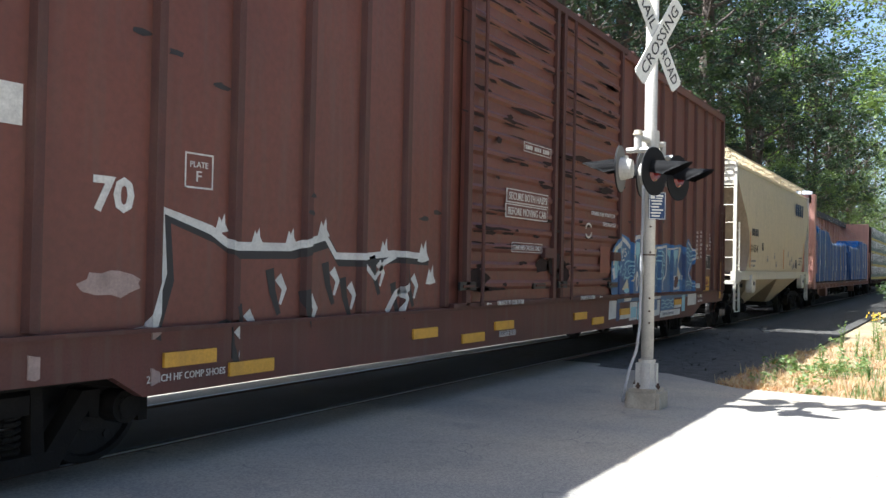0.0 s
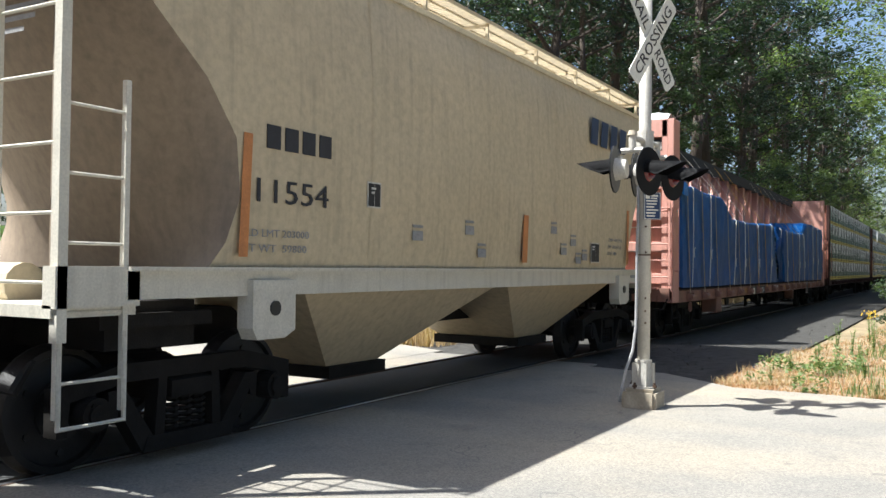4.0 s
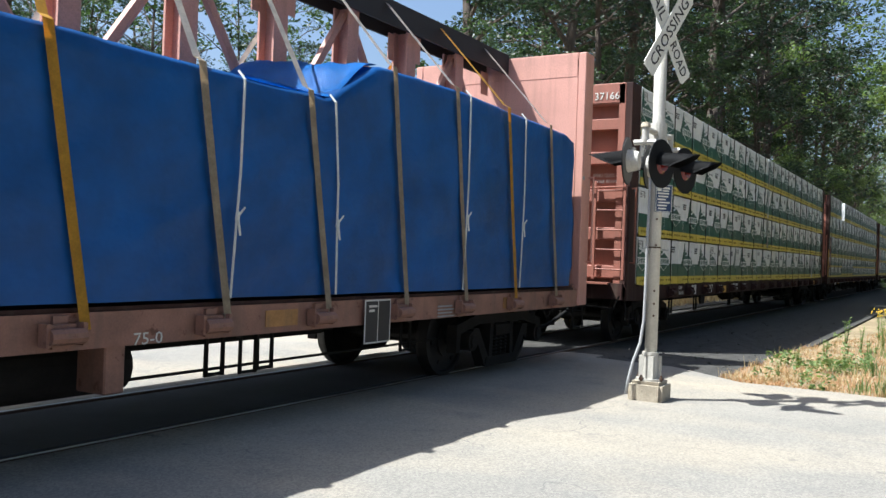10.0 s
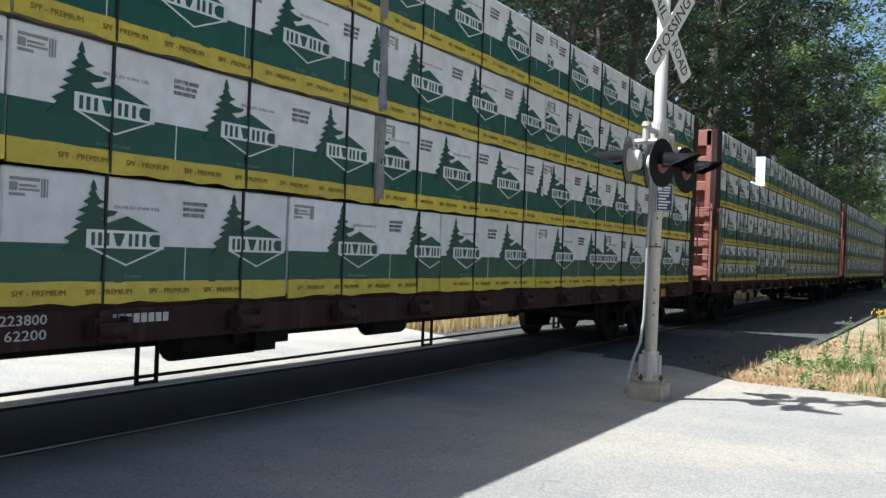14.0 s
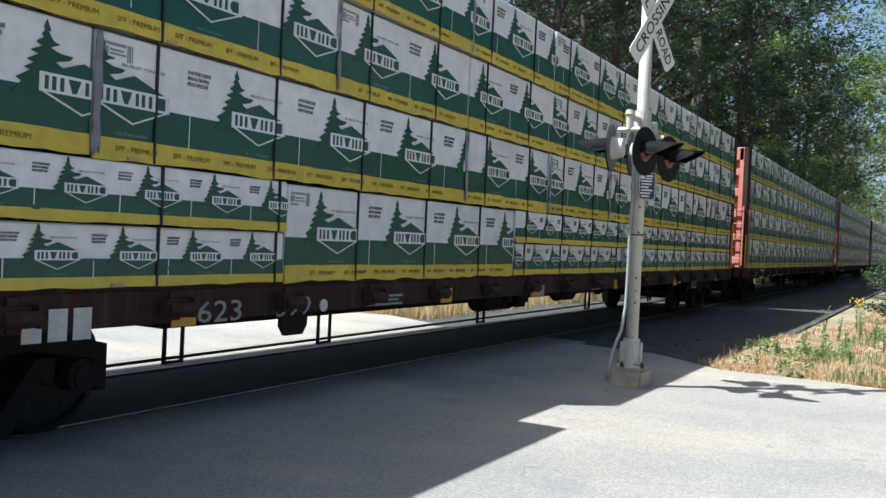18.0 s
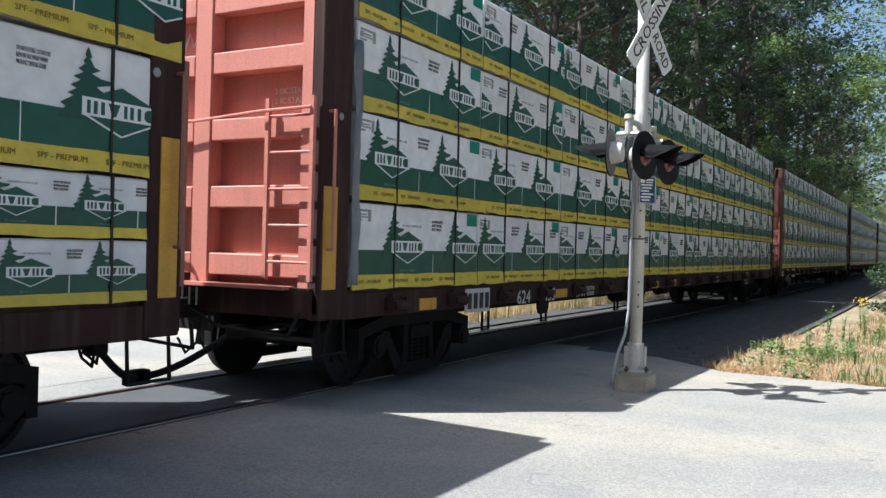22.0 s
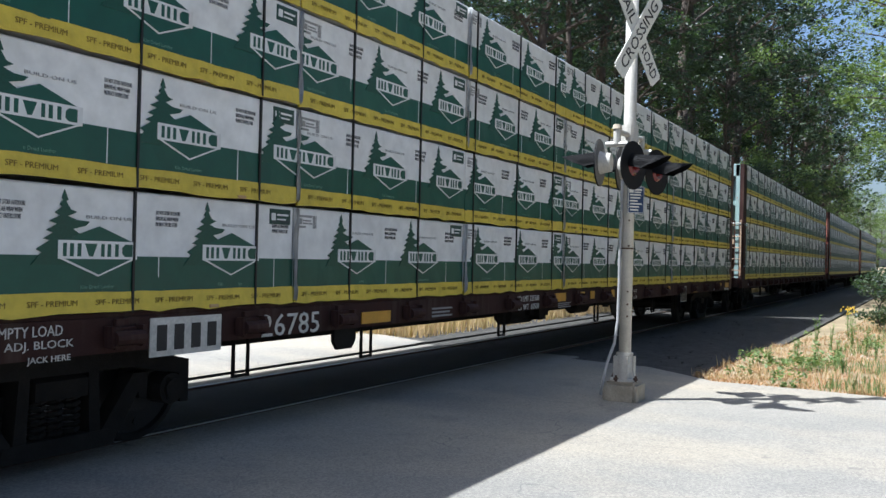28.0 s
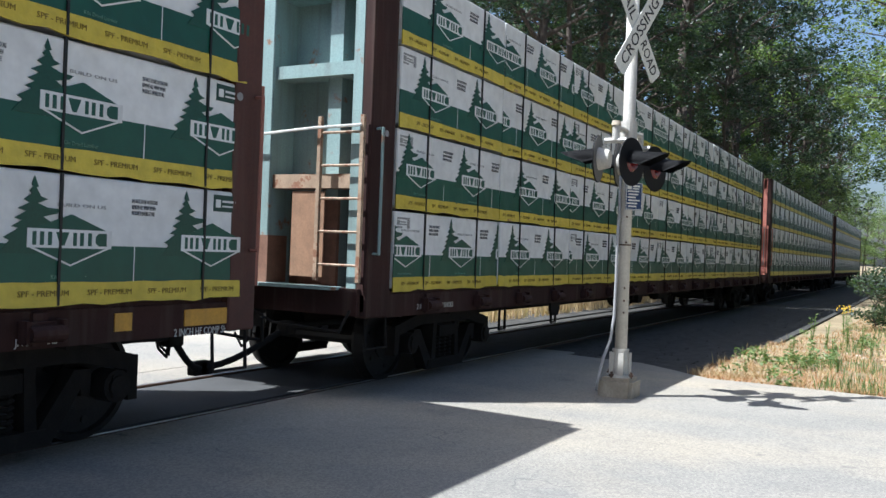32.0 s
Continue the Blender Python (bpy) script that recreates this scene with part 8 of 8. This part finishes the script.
def tree(name, seed, height, spread, leaf, low=0.25, clumps=60, per=70, size=0.20, trunk=0.17, lean=0.0, label="", clump_r=0.75):
    """Tapered trunk, limbs that fork, and a crown of many small leaves in clumps at the limb ends."""
    rnd = random.Random(seed)
    t = thing(name, label or "tall leafy deciduous tree in full summer foliage", "tree", group="trees beside the track")
    bm = bmesh.new()
    pts = [Vector((0, 0, -0.3))]
    for k in range(1, 8):
        f = k / 7
        pts.append(Vector((lean * f * height * 0.3 + 0.12 * rnd.uniform(-1, 1), 0.12 * rnd.uniform(-1, 1), height * 0.93 * f)))
    for k in range(7):
        rod(bm, pts[k], pts[k + 1], trunk * (1 - 0.125 * k), 8, trunk * (1 - 0.125 * (k + 1)))
    part("trunk", bm, BARK, t, smooth=True)
    bm = bmesh.new()
    quads = []
    tips = []
    nl = max(8, clumps // 4)
    for k in range(nl):
        f = low + (0.95 - low) * (k + rnd.random()) / nl
        i = min(6, int(f * 7))
        p = pts[i].lerp(pts[i + 1], f * 7 - i)
        a = k * 2.4 + rnd.uniform(-0.5, 0.5)
        reach = spread * (0.45 + 0.75 * math.sin(math.pi * min(1, (1.02 - f) / (1.05 - low)) ** 0.7)) * rnd.uniform(0.7, 1.15)
        q = p + Vector((math.cos(a) * reach, math.sin(a) * reach, reach * rnd.uniform(0.15, 0.6)))
        mid = p.lerp(q, 0.5) + Vector((0, 0, reach * 0.08))
        r0 = trunk * 0.46 * (1.1 - f)
        rod(bm, p, mid, r0 + 0.012, 5, r0 * 0.6 + 0.008)
        rod(bm, mid, q, r0 * 0.6 + 0.008, 5, 0.008)
        tips += [q, mid.lerp(q, 0.55)]
        for _ in range(2):
            e = mid + Vector((rnd.uniform(-1, 1), rnd.uniform(-1, 1), rnd.uniform(-0.3, 0.8))) * reach * 0.45
            rod(bm, mid, e, r0 * 0.4 + 0.006, 4, 0.006)
            tips.append(e)
    tips.append(pts[-1])
    part("branchwork", bm, BARK, t)["kind"] = "stuff"
    for c in tips:
        leaf_cards(quads, c + Vector((rnd.uniform(-0.2, 0.2), rnd.uniform(-0.2, 0.2), 0)), clump_r * rnd.uniform(0.6, 1.25), int(per * rnd.uniform(0.5, 1.2)), size, rnd, 0.65)
    me = bpy.data.meshes.new("crown")
    v = [tuple(p) for q in quads for p in q]
    me.from_pydata(v, [], [(4 * k, 4 * k + 1, 4 * k + 2, 4 * k + 3) for k in range(len(quads))])
    me.materials.append(leaf)
    c = new("crown", me)
    c.parent = t
    return t


PROTOS = [
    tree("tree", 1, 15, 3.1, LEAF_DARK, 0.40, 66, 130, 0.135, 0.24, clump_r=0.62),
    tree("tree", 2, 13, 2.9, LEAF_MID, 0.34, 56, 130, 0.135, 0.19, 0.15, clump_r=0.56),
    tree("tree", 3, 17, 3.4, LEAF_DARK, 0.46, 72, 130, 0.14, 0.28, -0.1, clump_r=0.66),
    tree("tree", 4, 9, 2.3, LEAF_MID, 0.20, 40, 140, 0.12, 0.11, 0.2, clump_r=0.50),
    tree("tree", 5, 11, 2.4, LEAF_SUNLIT, 0.15, 60, 110, 0.17, 0.12, -0.25, "tree at the edge of the wood, crown coloured as sunlit"),
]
OVERHANG = tree("tree", 6, 13, 3.3, LEAF_SUNLIT, 0.34, 60, 120, 0.14, 0.16, 0.1, "roadside tree with limbs coloured light green as sunlit")
PROTOS.append(OVERHANG)
PROTOS.append(tree("tree", 7, 14, 3.2, LEAF_MID, 0.28, 58, 34, 0.25, 0.13, 0.1, "thin-crowned tree with sky between its limbs", 0.85))
SHRUB = tree("shrub", 9, 2.6, 1.15, LEAF_MID, 0.05, 30, 60, 0.14, 0.035, 0.0, "dense green shrub at the edge of the wood", 0.5)
tagged(SHRUB, category="shrub", group="shrubs")
rnd = random.Random(11)
SPOTS = []
# the wood along the far side of the track
for row, (y0, step, jit) in enumerate(((11.4, 3.0, 0.9), (15.0, 4.0, 1.4), (21.0, 5.0, 1.8))):
    x = 21.0 + row * 1.3
    while x < (150, 100, 84)[row]:
        if x / y0 > 1.75:
            SPOTS.append((x + rnd.uniform(-jit, jit), y0 + rnd.uniform(-jit, jit) * 0.8, row))
        x += step * (1 + max(0, x - 50) / 90)
used = [False] * len(PROTOS)


def plant(proto, k, x, y, s, turn, z=None):
    z = -0.05 + (max(0.0, min(2.2, (y - 12) * 0.05)) if z is None else z)
    m = pose(x, y, z, 0, 0, turn)
    if not used[k]:
        used[k] = True
        ob = proto
        ob.matrix_basis = m
    else:
        ob = copy_thing(proto, m)
    ob.scale = (s, s, s * rnd.uniform(0.92, 1.1))
    return ob


for x, y, row in SPOTS:
    if row == 0:
        k = rnd.choice((0, 1, 3, 3, 2))
    else:
        k = rnd.choice((0, 2, 2, 1))
    if x > 60 and rnd.random() < (0.85 if row == 0 else 0.4):
        k = 6 if rnd.random() < 0.75 else 4
    plant(PROTOS[k], k, x, y, rnd.uniform(0.9, 1.15) * (1 + min(0.75, max(0, x - 26) / 75)), rnd.uniform(0, 360))
# thinner trees with sky between them to the left, beyond the road
for x, y, k, s in ((-3, 26, 1, 1.0), (3.5, 30, 0, 0.9), (9, 34, 2, 0.9), (-9, 30, 2, 1.0), (-16, 24, 0, 1.0), (-24, 30, 2, 1.1), (14.5, 24, 1, 0.9), (6.5, 44, 3, 1.1), (-6, 45, 0, 1.2), (-15, 44, 2, 1.1), (16, 40, 2, 1.0), (-30, 20, 0, 1.0)):
    plant(PROTOS[k], k, x, y, s, rnd.uniform(0, 360))
for x, y, k, s in ((18, 50, 0, 1.0), (24, 47, 3, 0.9), (27, 52, 2, 1.0), (32, 56, 0, 1.0), (21, 38, 1, 0.8), (26, 58, 2, 1.1), (12, 46, 2, 0.9), (46, 54, 0, 1.0), (40, 60, 2, 1.1), (52, 46, 2, 1.0), (36, 62, 1, 1.0), (45, 40, 3, 0.9)):
    plant(PROTOS[k], k, x, y, s, rnd.uniform(0, 360), 0.4 + min(3.2, (y - 22) * 0.13))
# a loose row beyond the road, seen through the truss beam
for x, y, k, s in ((19.5, 29, 6, 1.0), (22.5, 32, 1, 0.95), (25.5, 30, 6, 1.05), (29, 33, 0, 0.9), (33, 32, 6, 1.1), (37, 33, 1, 1.0), (23, 37, 2, 0.9), (27.5, 37, 6, 1.2), (32, 39, 0, 1.0), (41, 36, 6, 1.2)):
    plant(PROTOS[k], k, x, y, s, rnd.uniform(0, 360))
# trees with crowns coloured as sunlit where the track runs out of sight
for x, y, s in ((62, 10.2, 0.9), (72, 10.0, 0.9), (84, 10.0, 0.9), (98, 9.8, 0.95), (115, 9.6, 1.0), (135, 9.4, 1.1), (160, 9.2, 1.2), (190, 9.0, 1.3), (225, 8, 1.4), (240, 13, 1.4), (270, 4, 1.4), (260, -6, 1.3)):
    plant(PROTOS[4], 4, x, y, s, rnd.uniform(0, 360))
# a tree on the near side whose limbs, coloured as sunlit, hang into view
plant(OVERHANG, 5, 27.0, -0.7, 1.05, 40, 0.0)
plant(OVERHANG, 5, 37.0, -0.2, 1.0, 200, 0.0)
for x, y, k, s in ((43, -0.5, 5, 1.15), (50, -0.3, 1, 1.2), (57, 0.0, 5, 1.3), (65, 0.2, 0, 1.2), (74, 0.4, 5, 1.4), (86, 0.5, 1, 1.4), (100, 0.5, 0, 1.4)):
    plant(PROTOS[k], k, x, y, s, 37 * x, 0.0)
# unseen trees added along the near side, further down the line, to block sky light
for x, y, k in ((16.5, -5.5, 0), (19, -3.6, 3), (22, -3.4, 1), (15.5, -11, 2), (28.5, -3.6, 3), (32, -3.2, 0), (36.5, -3.0, 3), (41, -2.6, 1), (48, -2.4, 3), (20, -9, 2), (24.5, -6, 0), (30, -6.5, 2), (34.5, -4.8, 1), (40, -5.2, 0), (44, -3.8, 2), (27, -10, 0), (37, -9, 2)):
    plant(PROTOS[k], k, x, y, 1.0, 47 * x, 0.0)
# unseen tree rows added behind the camera to cut the sky light
for k, (x, y) in enumerate([(-30 + 3.9 * q, -9.4 - 2.2 * (q % 2)) for q in range(12)] + [(-26 + 5.0 * q, -15.5) for q in range(8)]):
    plant(PROTOS[k % 3], k % 3, x, y, 1.2, 63 * k, 0.0)
# more unseen near-side trees added farther along, to darken the distant cars
for k in range(15):
    x = 46 + 7.0 * k + rnd.uniform(-1, 1)
    j = rnd.choice((0, 1, 2))
    plant(PROTOS[j], j, x, -4.5 + rnd.uniform(-1.5, 1.0), rnd.uniform(0.9, 1.2), rnd.uniform(0, 360), 0.0)
sh = [False]
for k in range(34):
    x = 14.6 + 2.1 * k * (1 + k * 0.02) + rnd.uniform(-0.6, 0.6)
    y = 11.6 + rnd.uniform(-0.5, 0.9)
    m = pose(x, y, -0.06, 0, 0, rnd.uniform(0, 360))
    ob = SHRUB if not sh[0] else copy_thing(SHRUB, m)
    ob.matrix_basis = m
    sh[0] = True
    s = rnd.uniform(0.7, 1.2)
    ob.scale = (s, s, s)
# unseen near-side shrubs added as a low screen against sky light
for k in range(22):
    x = 21 + 2.3 * k * (1 + 0.015 * k)
    ob = copy_thing(SHRUB, pose(x, -1.7 - 0.5 * (k % 3), -0.06, 0, 0, 71 * k))
    ob.scale = (1.5, 1.4, 1.5 + 0.1 * (k % 4))
for x, y, s in ((33.0, 36.2, 0.9), (31.0, 36.6, 0.8), (35.0, 36.0, 0.9), (29.0, 37.0, 0.8), (37.5, 35.8, 1.0), (27, 40.5, 1.2), (24.5, 42, 1.3), (22, 43, 1.1), (19.5, 43.5, 1.3), (40, 37, 1.1)):
    ob = copy_thing(SHRUB, pose(x, y, 0.35 + (y - 22) * 0.13, 0, 0, 40 * x))
    ob.scale = (s, s, s)


# ---------------------------------------------------------------- grass and weeds
def blades(name, region, count, h0, h1, mat, label, seed, w=0.008, bend=0.35):
    rnd = random.Random(seed)
    v, f = [], []
    for _ in range(count):
        x, y = region(rnd)
        h = rnd.uniform(h0, h1)
        a = rnd.uniform(0, math.tau)
        dx, dy = math.cos(a), math.sin(a)
        bx, by = rnd.uniform(-bend, bend) * h, rnd.uniform(-bend, bend) * h
        z = -0.03
        i = len(v)
        v += [(x - dx * w, y - dy * w, z), (x + dx * w, y + dy * w, z), (x + bx * 0.4 + dx * w * 0.7, y + by * 0.4 + dy * w * 0.7, z + h * 0.6), (x + bx * 0.4 - dx * w * 0.7, y + by * 0.4 - dy * w * 0.7, z + h * 0.6), (x + bx, y + by, z + h)]
        f += [(i, i + 1, i + 2, i + 3), (i + 3, i + 2, i + 4)]
    me = bpy.data.meshes.new(name)
    me.from_pydata(v, [], f)
    me.materials.append(mat)
    return tagged(new(name, me), label, "grass", kind="stuff")


def verge(r):
    """Dry verge on the near side, right of the road; ragged toward the asphalt."""
    while True:
        x, y = 10.9 + 18 * r.random() ** 1.9, r.uniform(-3.0, 3.1)
        edge = 11.08 + max(0, y - 2.3) + 0.12 * noise.noise((y * 1.7, 3, 0)) + 0.05 * noise.noise((y * 9, 5, 0))
        top = 2.62 + 0.22 * noise.noise((x * 1.1, 1, 0)) - 0.02 * max(0, x - 12) - 0.13 * max(0.0, min(6.0, x - 15.5))
        if x > edge and y < top and (noise.noise((x * 2.1, y * 2.1, 9)) > -0.22 or r.random() < 0.25):
            return x, y


def straw(r):
    while True:
        x, y = verge(r)
        if noise.noise((x * 1.6, y * 1.9, 14)) > 0.06:
            return x, y


def green_verge(r):
    while True:
        x, y = verge(r)
        if noise.noise((x * 0.7, y * 0.9, 7)) > 0.05 - 0.30 * (1.2 - y) and y < 1.75 + 0.04 * (x - 11):
            return x, y


def tufts(r):
    while True:
        x, y = verge(r)
        if noise.noise((x * 1.3, y * 1.5, 4)) > 0.18:
            return x, y


def near_tuft(r):
    a, d = r.uniform(0, math.tau), r.random() ** 0.5
    return 10.25 + 0.55 * d * math.cos(a), -0.12 + 0.42 * d * math.sin(a)


def far_verge(r):
    x, y = 13.4 + 40 * r.random() ** 1.5, r.uniform(8.0, 11.8)
    return x + max(0, 9 - y) * 0.2, y


blades("dead_grass", verge, 42000, 0.02, 0.075, LITTER, "low brown dead grass at the edge of the road", 21, 0.005, 1.0)
blades("dry_grass", straw, 9000, 0.04, 0.13, DRY, "dry straw-coloured grass beside the road", 1, 0.0045, 0.7)
blades("dry_grass_tufts", tufts, 1500, 0.08, 0.26, DRY, "taller straw-coloured grass tufts in the verge", 6, 0.005)
blades("green_grass", near_tuft, 900, 0.05, 0.22, GRASS, "small green grass tuft at the edge of the road", 7, 0.006)
blades("green_grass", green_verge, 5500, 0.05, 0.24, WEEDY, "fresh green grass tufts in the dry verge", 2, 0.007)
blades("dry_grass", far_verge, 13000, 0.15, 0.5, DRY, "dry golden grass beyond the track", 3, 0.011)
soil = bmesh.new()
prism(soil, [(11.02, 0.4), (11.12, 1.4), (11.1, 2.3), (11.6, 2.56)] + [(12.0 + 0.5 * k, 2.58 + 0.16 * noise.noise((k * 0.9, 5, 0)) - 0.01 * k - 0.13 * max(0.0, min(6.0, 0.5 * k - 3.5))) for k in range(56)] + [(40, -20), (10.63, -20), (10.77, -1.2)], -0.2, -0.012, "xy")
tagged(part("verge", fix(soil), EARTH), "dusty sandy verge under dry grass", "verge", kind="structure")
bm = bmesh.new()
g = {}
for i in range(13):
    for j in range(9):
        x, y = 8 + 4.5 * i, 22 + 4.5 * j
        g[i, j] = bm.verts.new((x, y, 0.35 + min(3.2, (y - 22) * 0.13) + 0.12 * noise.noise((x * 0.2, y * 0.2, 5)) - (0.3 if j == 0 else 0)))
for i in range(12):
    for j in range(8):
        bm.faces.new((g[i, j], g[i + 1, j], g[i + 1, j + 1], g[i, j + 1]))
tagged(part("lawn", fix(bm), LAWN, None, smooth=True), "mown green lawn on a bank before the house", "lawn", kind="structure")


def leafy_patch(count, seed):
    """Low broad-leaved weeds in uneven clumps."""
    rnd = random.Random(seed)
    quads = []
    k = 0
    while k < count:
        x, y = verge(rnd)
        if y > 2.35 or x > 19 or noise.noise((x * 0.8, y * 0.9, 31)) < 0.02 + 0.10 * (y - 1.2):
            continue
        h = rnd.uniform(0.06, 0.30)
        leaf_cards(quads, Vector((x, y, h * 0.5)), h * 0.55, 34, 0.035 + 0.12 * h, rnd, 1.0)
        k += 1
    me = bpy.data.meshes.new("weed_patch")
    me.from_pydata([tuple(p) for q in quads for p in q], [], [(4 * k, 4 * k + 1, 4 * k + 2, 4 * k + 3) for k in range(len(quads))])
    me.materials.append(WEEDY)
    return tagged(new("weed_patch", me), "low pale green weeds in the dry verge", "weeds", kind="stuff")


leafy_patch(170, 77)


def weed(x, y, h, seed, flower=False):
    rnd = random.Random(seed)
    w = thing("weed", "tall leafy green weed in the dry verge" if not flower else "goldenrod weed with yellow flower heads in the verge", "weed", pose(x, y, -0.06), "roadside weeds")
    bm = bmesh.new()
    quads = []
    for k in range(4):
        a = rnd.uniform(0, math.tau)
        p = Vector((0, 0, 0))
        q = Vector((0.10 * h * math.cos(a), 0.10 * h * math.sin(a), h * rnd.uniform(0.75, 1.0)))
        part("stem", rod(bmesh.new(), p, q, 0.007, 5, 0.003), GRASS, w)
        for j in range(9):
            c = p.lerp(q, 0.25 + 0.75 * j / 8)
            b = j * 2.3 + k
            d = Vector((math.cos(b), math.sin(b), 0.35)).normalized()
            s = 0.11 * h * (1.2 - 0.5 * j / 8) + 0.03
            n2 = d.cross(Vector((0, 0, 1))).normalized() * s * 0.22
            quads.append((c, c + d * s * 0.5 + n2, c + d * s, c + d * s * 0.5 - n2))
    for q in quads:
        bm.faces.new([bm.verts.new(p) for p in q])
    part("foliage", bm, WEEDY, w)
    if flower:
        bm = bmesh.new()
        for k in range(26):
            c = Vector((rnd.gauss(0, 0.06), rnd.gauss(0, 0.06), h + rnd.uniform(-0.08, 0.1)))
            rod(bm, c, c + Vector((0, 0, 0.03)), 0.014, 5, 0.006)
        part("flower_head", bm, FLOWER, w)
    return w


for k, (x, y, h) in enumerate(((17.6, 1.82, 0.62), (14.2, 1.75, 0.42), (13.3, 2.0, 0.34), (14.8, 1.2, 0.40), (13.6, 1.4, 0.36), (16.8, 1.5, 0.5), (15.0, 0.7, 0.4), (12.4, 2.1, 0.2), (13.0, 1.0, 0.3), (17.5, 1.2, 0.7), (16.0, 0.9, 0.55))):
    weed(x, y, h, k)
weed(19.5, 1.42, 0.62, 50, True)
for k, (x, y, s) in enumerate(((22.5, 1.0, 0.55), (25, 0.9, 0.6))):
    ob = copy_thing(SHRUB, pose(x, y, -0.06, 0, 0, 50 * k))
    ob.scale = (s, s, s)
    tagged(ob, "bright green bush at the end of the verge")
# litter of pale stones on the verge
for k in range(14):
    rr = random.Random(70 + k)
    bm = bmesh.new()
    bmesh.ops.create_icosphere(bm, subdivisions=1, radius=rr.uniform(0.04, 0.10))
    for v in bm.verts:
        v.co = Vector((v.co.x * 1.2, v.co.y, v.co.z * 0.6)) * (1 + 0.2 * noise.noise(v.co * 20))
    st = part("stone", bm, CONCRETE)
    st.matrix_basis = pose(rr.uniform(14.5, 17.5), rr.uniform(0.2, 1.5), -0.03, 0, 0, rr.uniform(0, 360))
    tagged(st, "pale weathered stone lying in the verge", "stone", "verge stones")


# ---------------------------------------------------------------- house beyond the road, far off
def house(x, y):
    h = thing("house", "white clapboard house with dark windows beyond the road", "house", pose(x, y, 3.1, 0, 0, -38))
    part("wall", B((-5, -4, -0.3, 5, 4, 5.6)), HOUSE_WHITE, h)
    bm = bmesh.new()
    prism(bm, [(-4.4, 5.5), (0, 8.2), (4.4, 5.5)], -5.3, 5.3, "yz")
    part("roof", fix(bm), ROOF, h)
    for z in (0.9, 3.5):
        for wx in (-3.4, -1.1, 1.1, 3.4):
            w = part("window", B((wx - 0.55, -4.06, z, wx + 0.55, -4.0, z + 1.5)), HOUSE_WHITE, h)
            part("pane", B((wx - 0.45, -4.075, z + 0.1, wx + 0.45, -4.06, z + 0.72), (wx - 0.45, -4.075, z + 0.8, wx + 0.45, -4.06, z + 1.4)), GLASS, w)


house(38.5, 44)


# ---------------------------------------------------------------- what moves
def motions():
    for ob, s, y, z in MOVING:
        walk(ob, [(t, pose(s + d, y, z)) for t, d in enumerate(ROLLED)])
    def rolled(t):
        k = min(int(t), 31)
        f = t - k
        p0, p1 = ROLLED[k], ROLLED[k + 1]
        m0 = (ROLLED[min(k + 1, 32)] - ROLLED[max(k - 1, 0)]) / (2 if k > 0 else 1)
        m1 = (ROLLED[min(k + 2, 32)] - ROLLED[k]) / (2 if k < 31 else 1)
        return p0 * (2 * f ** 3 - 3 * f ** 2 + 1) + m0 * (f ** 3 - 2 * f ** 2 + f) + p1 * (3 * f ** 2 - 2 * f ** 3) + m1 * (f ** 3 - f ** 2)
    turn = [(k / 8, math.degrees(rolled(k / 8) / 0.43)) for k in range(257)]
    for w, x in WHEELS:
        walk(w, [(t, pose(x, 0, 0.43, 0, a, 0)) for t, a in turn])


motions()
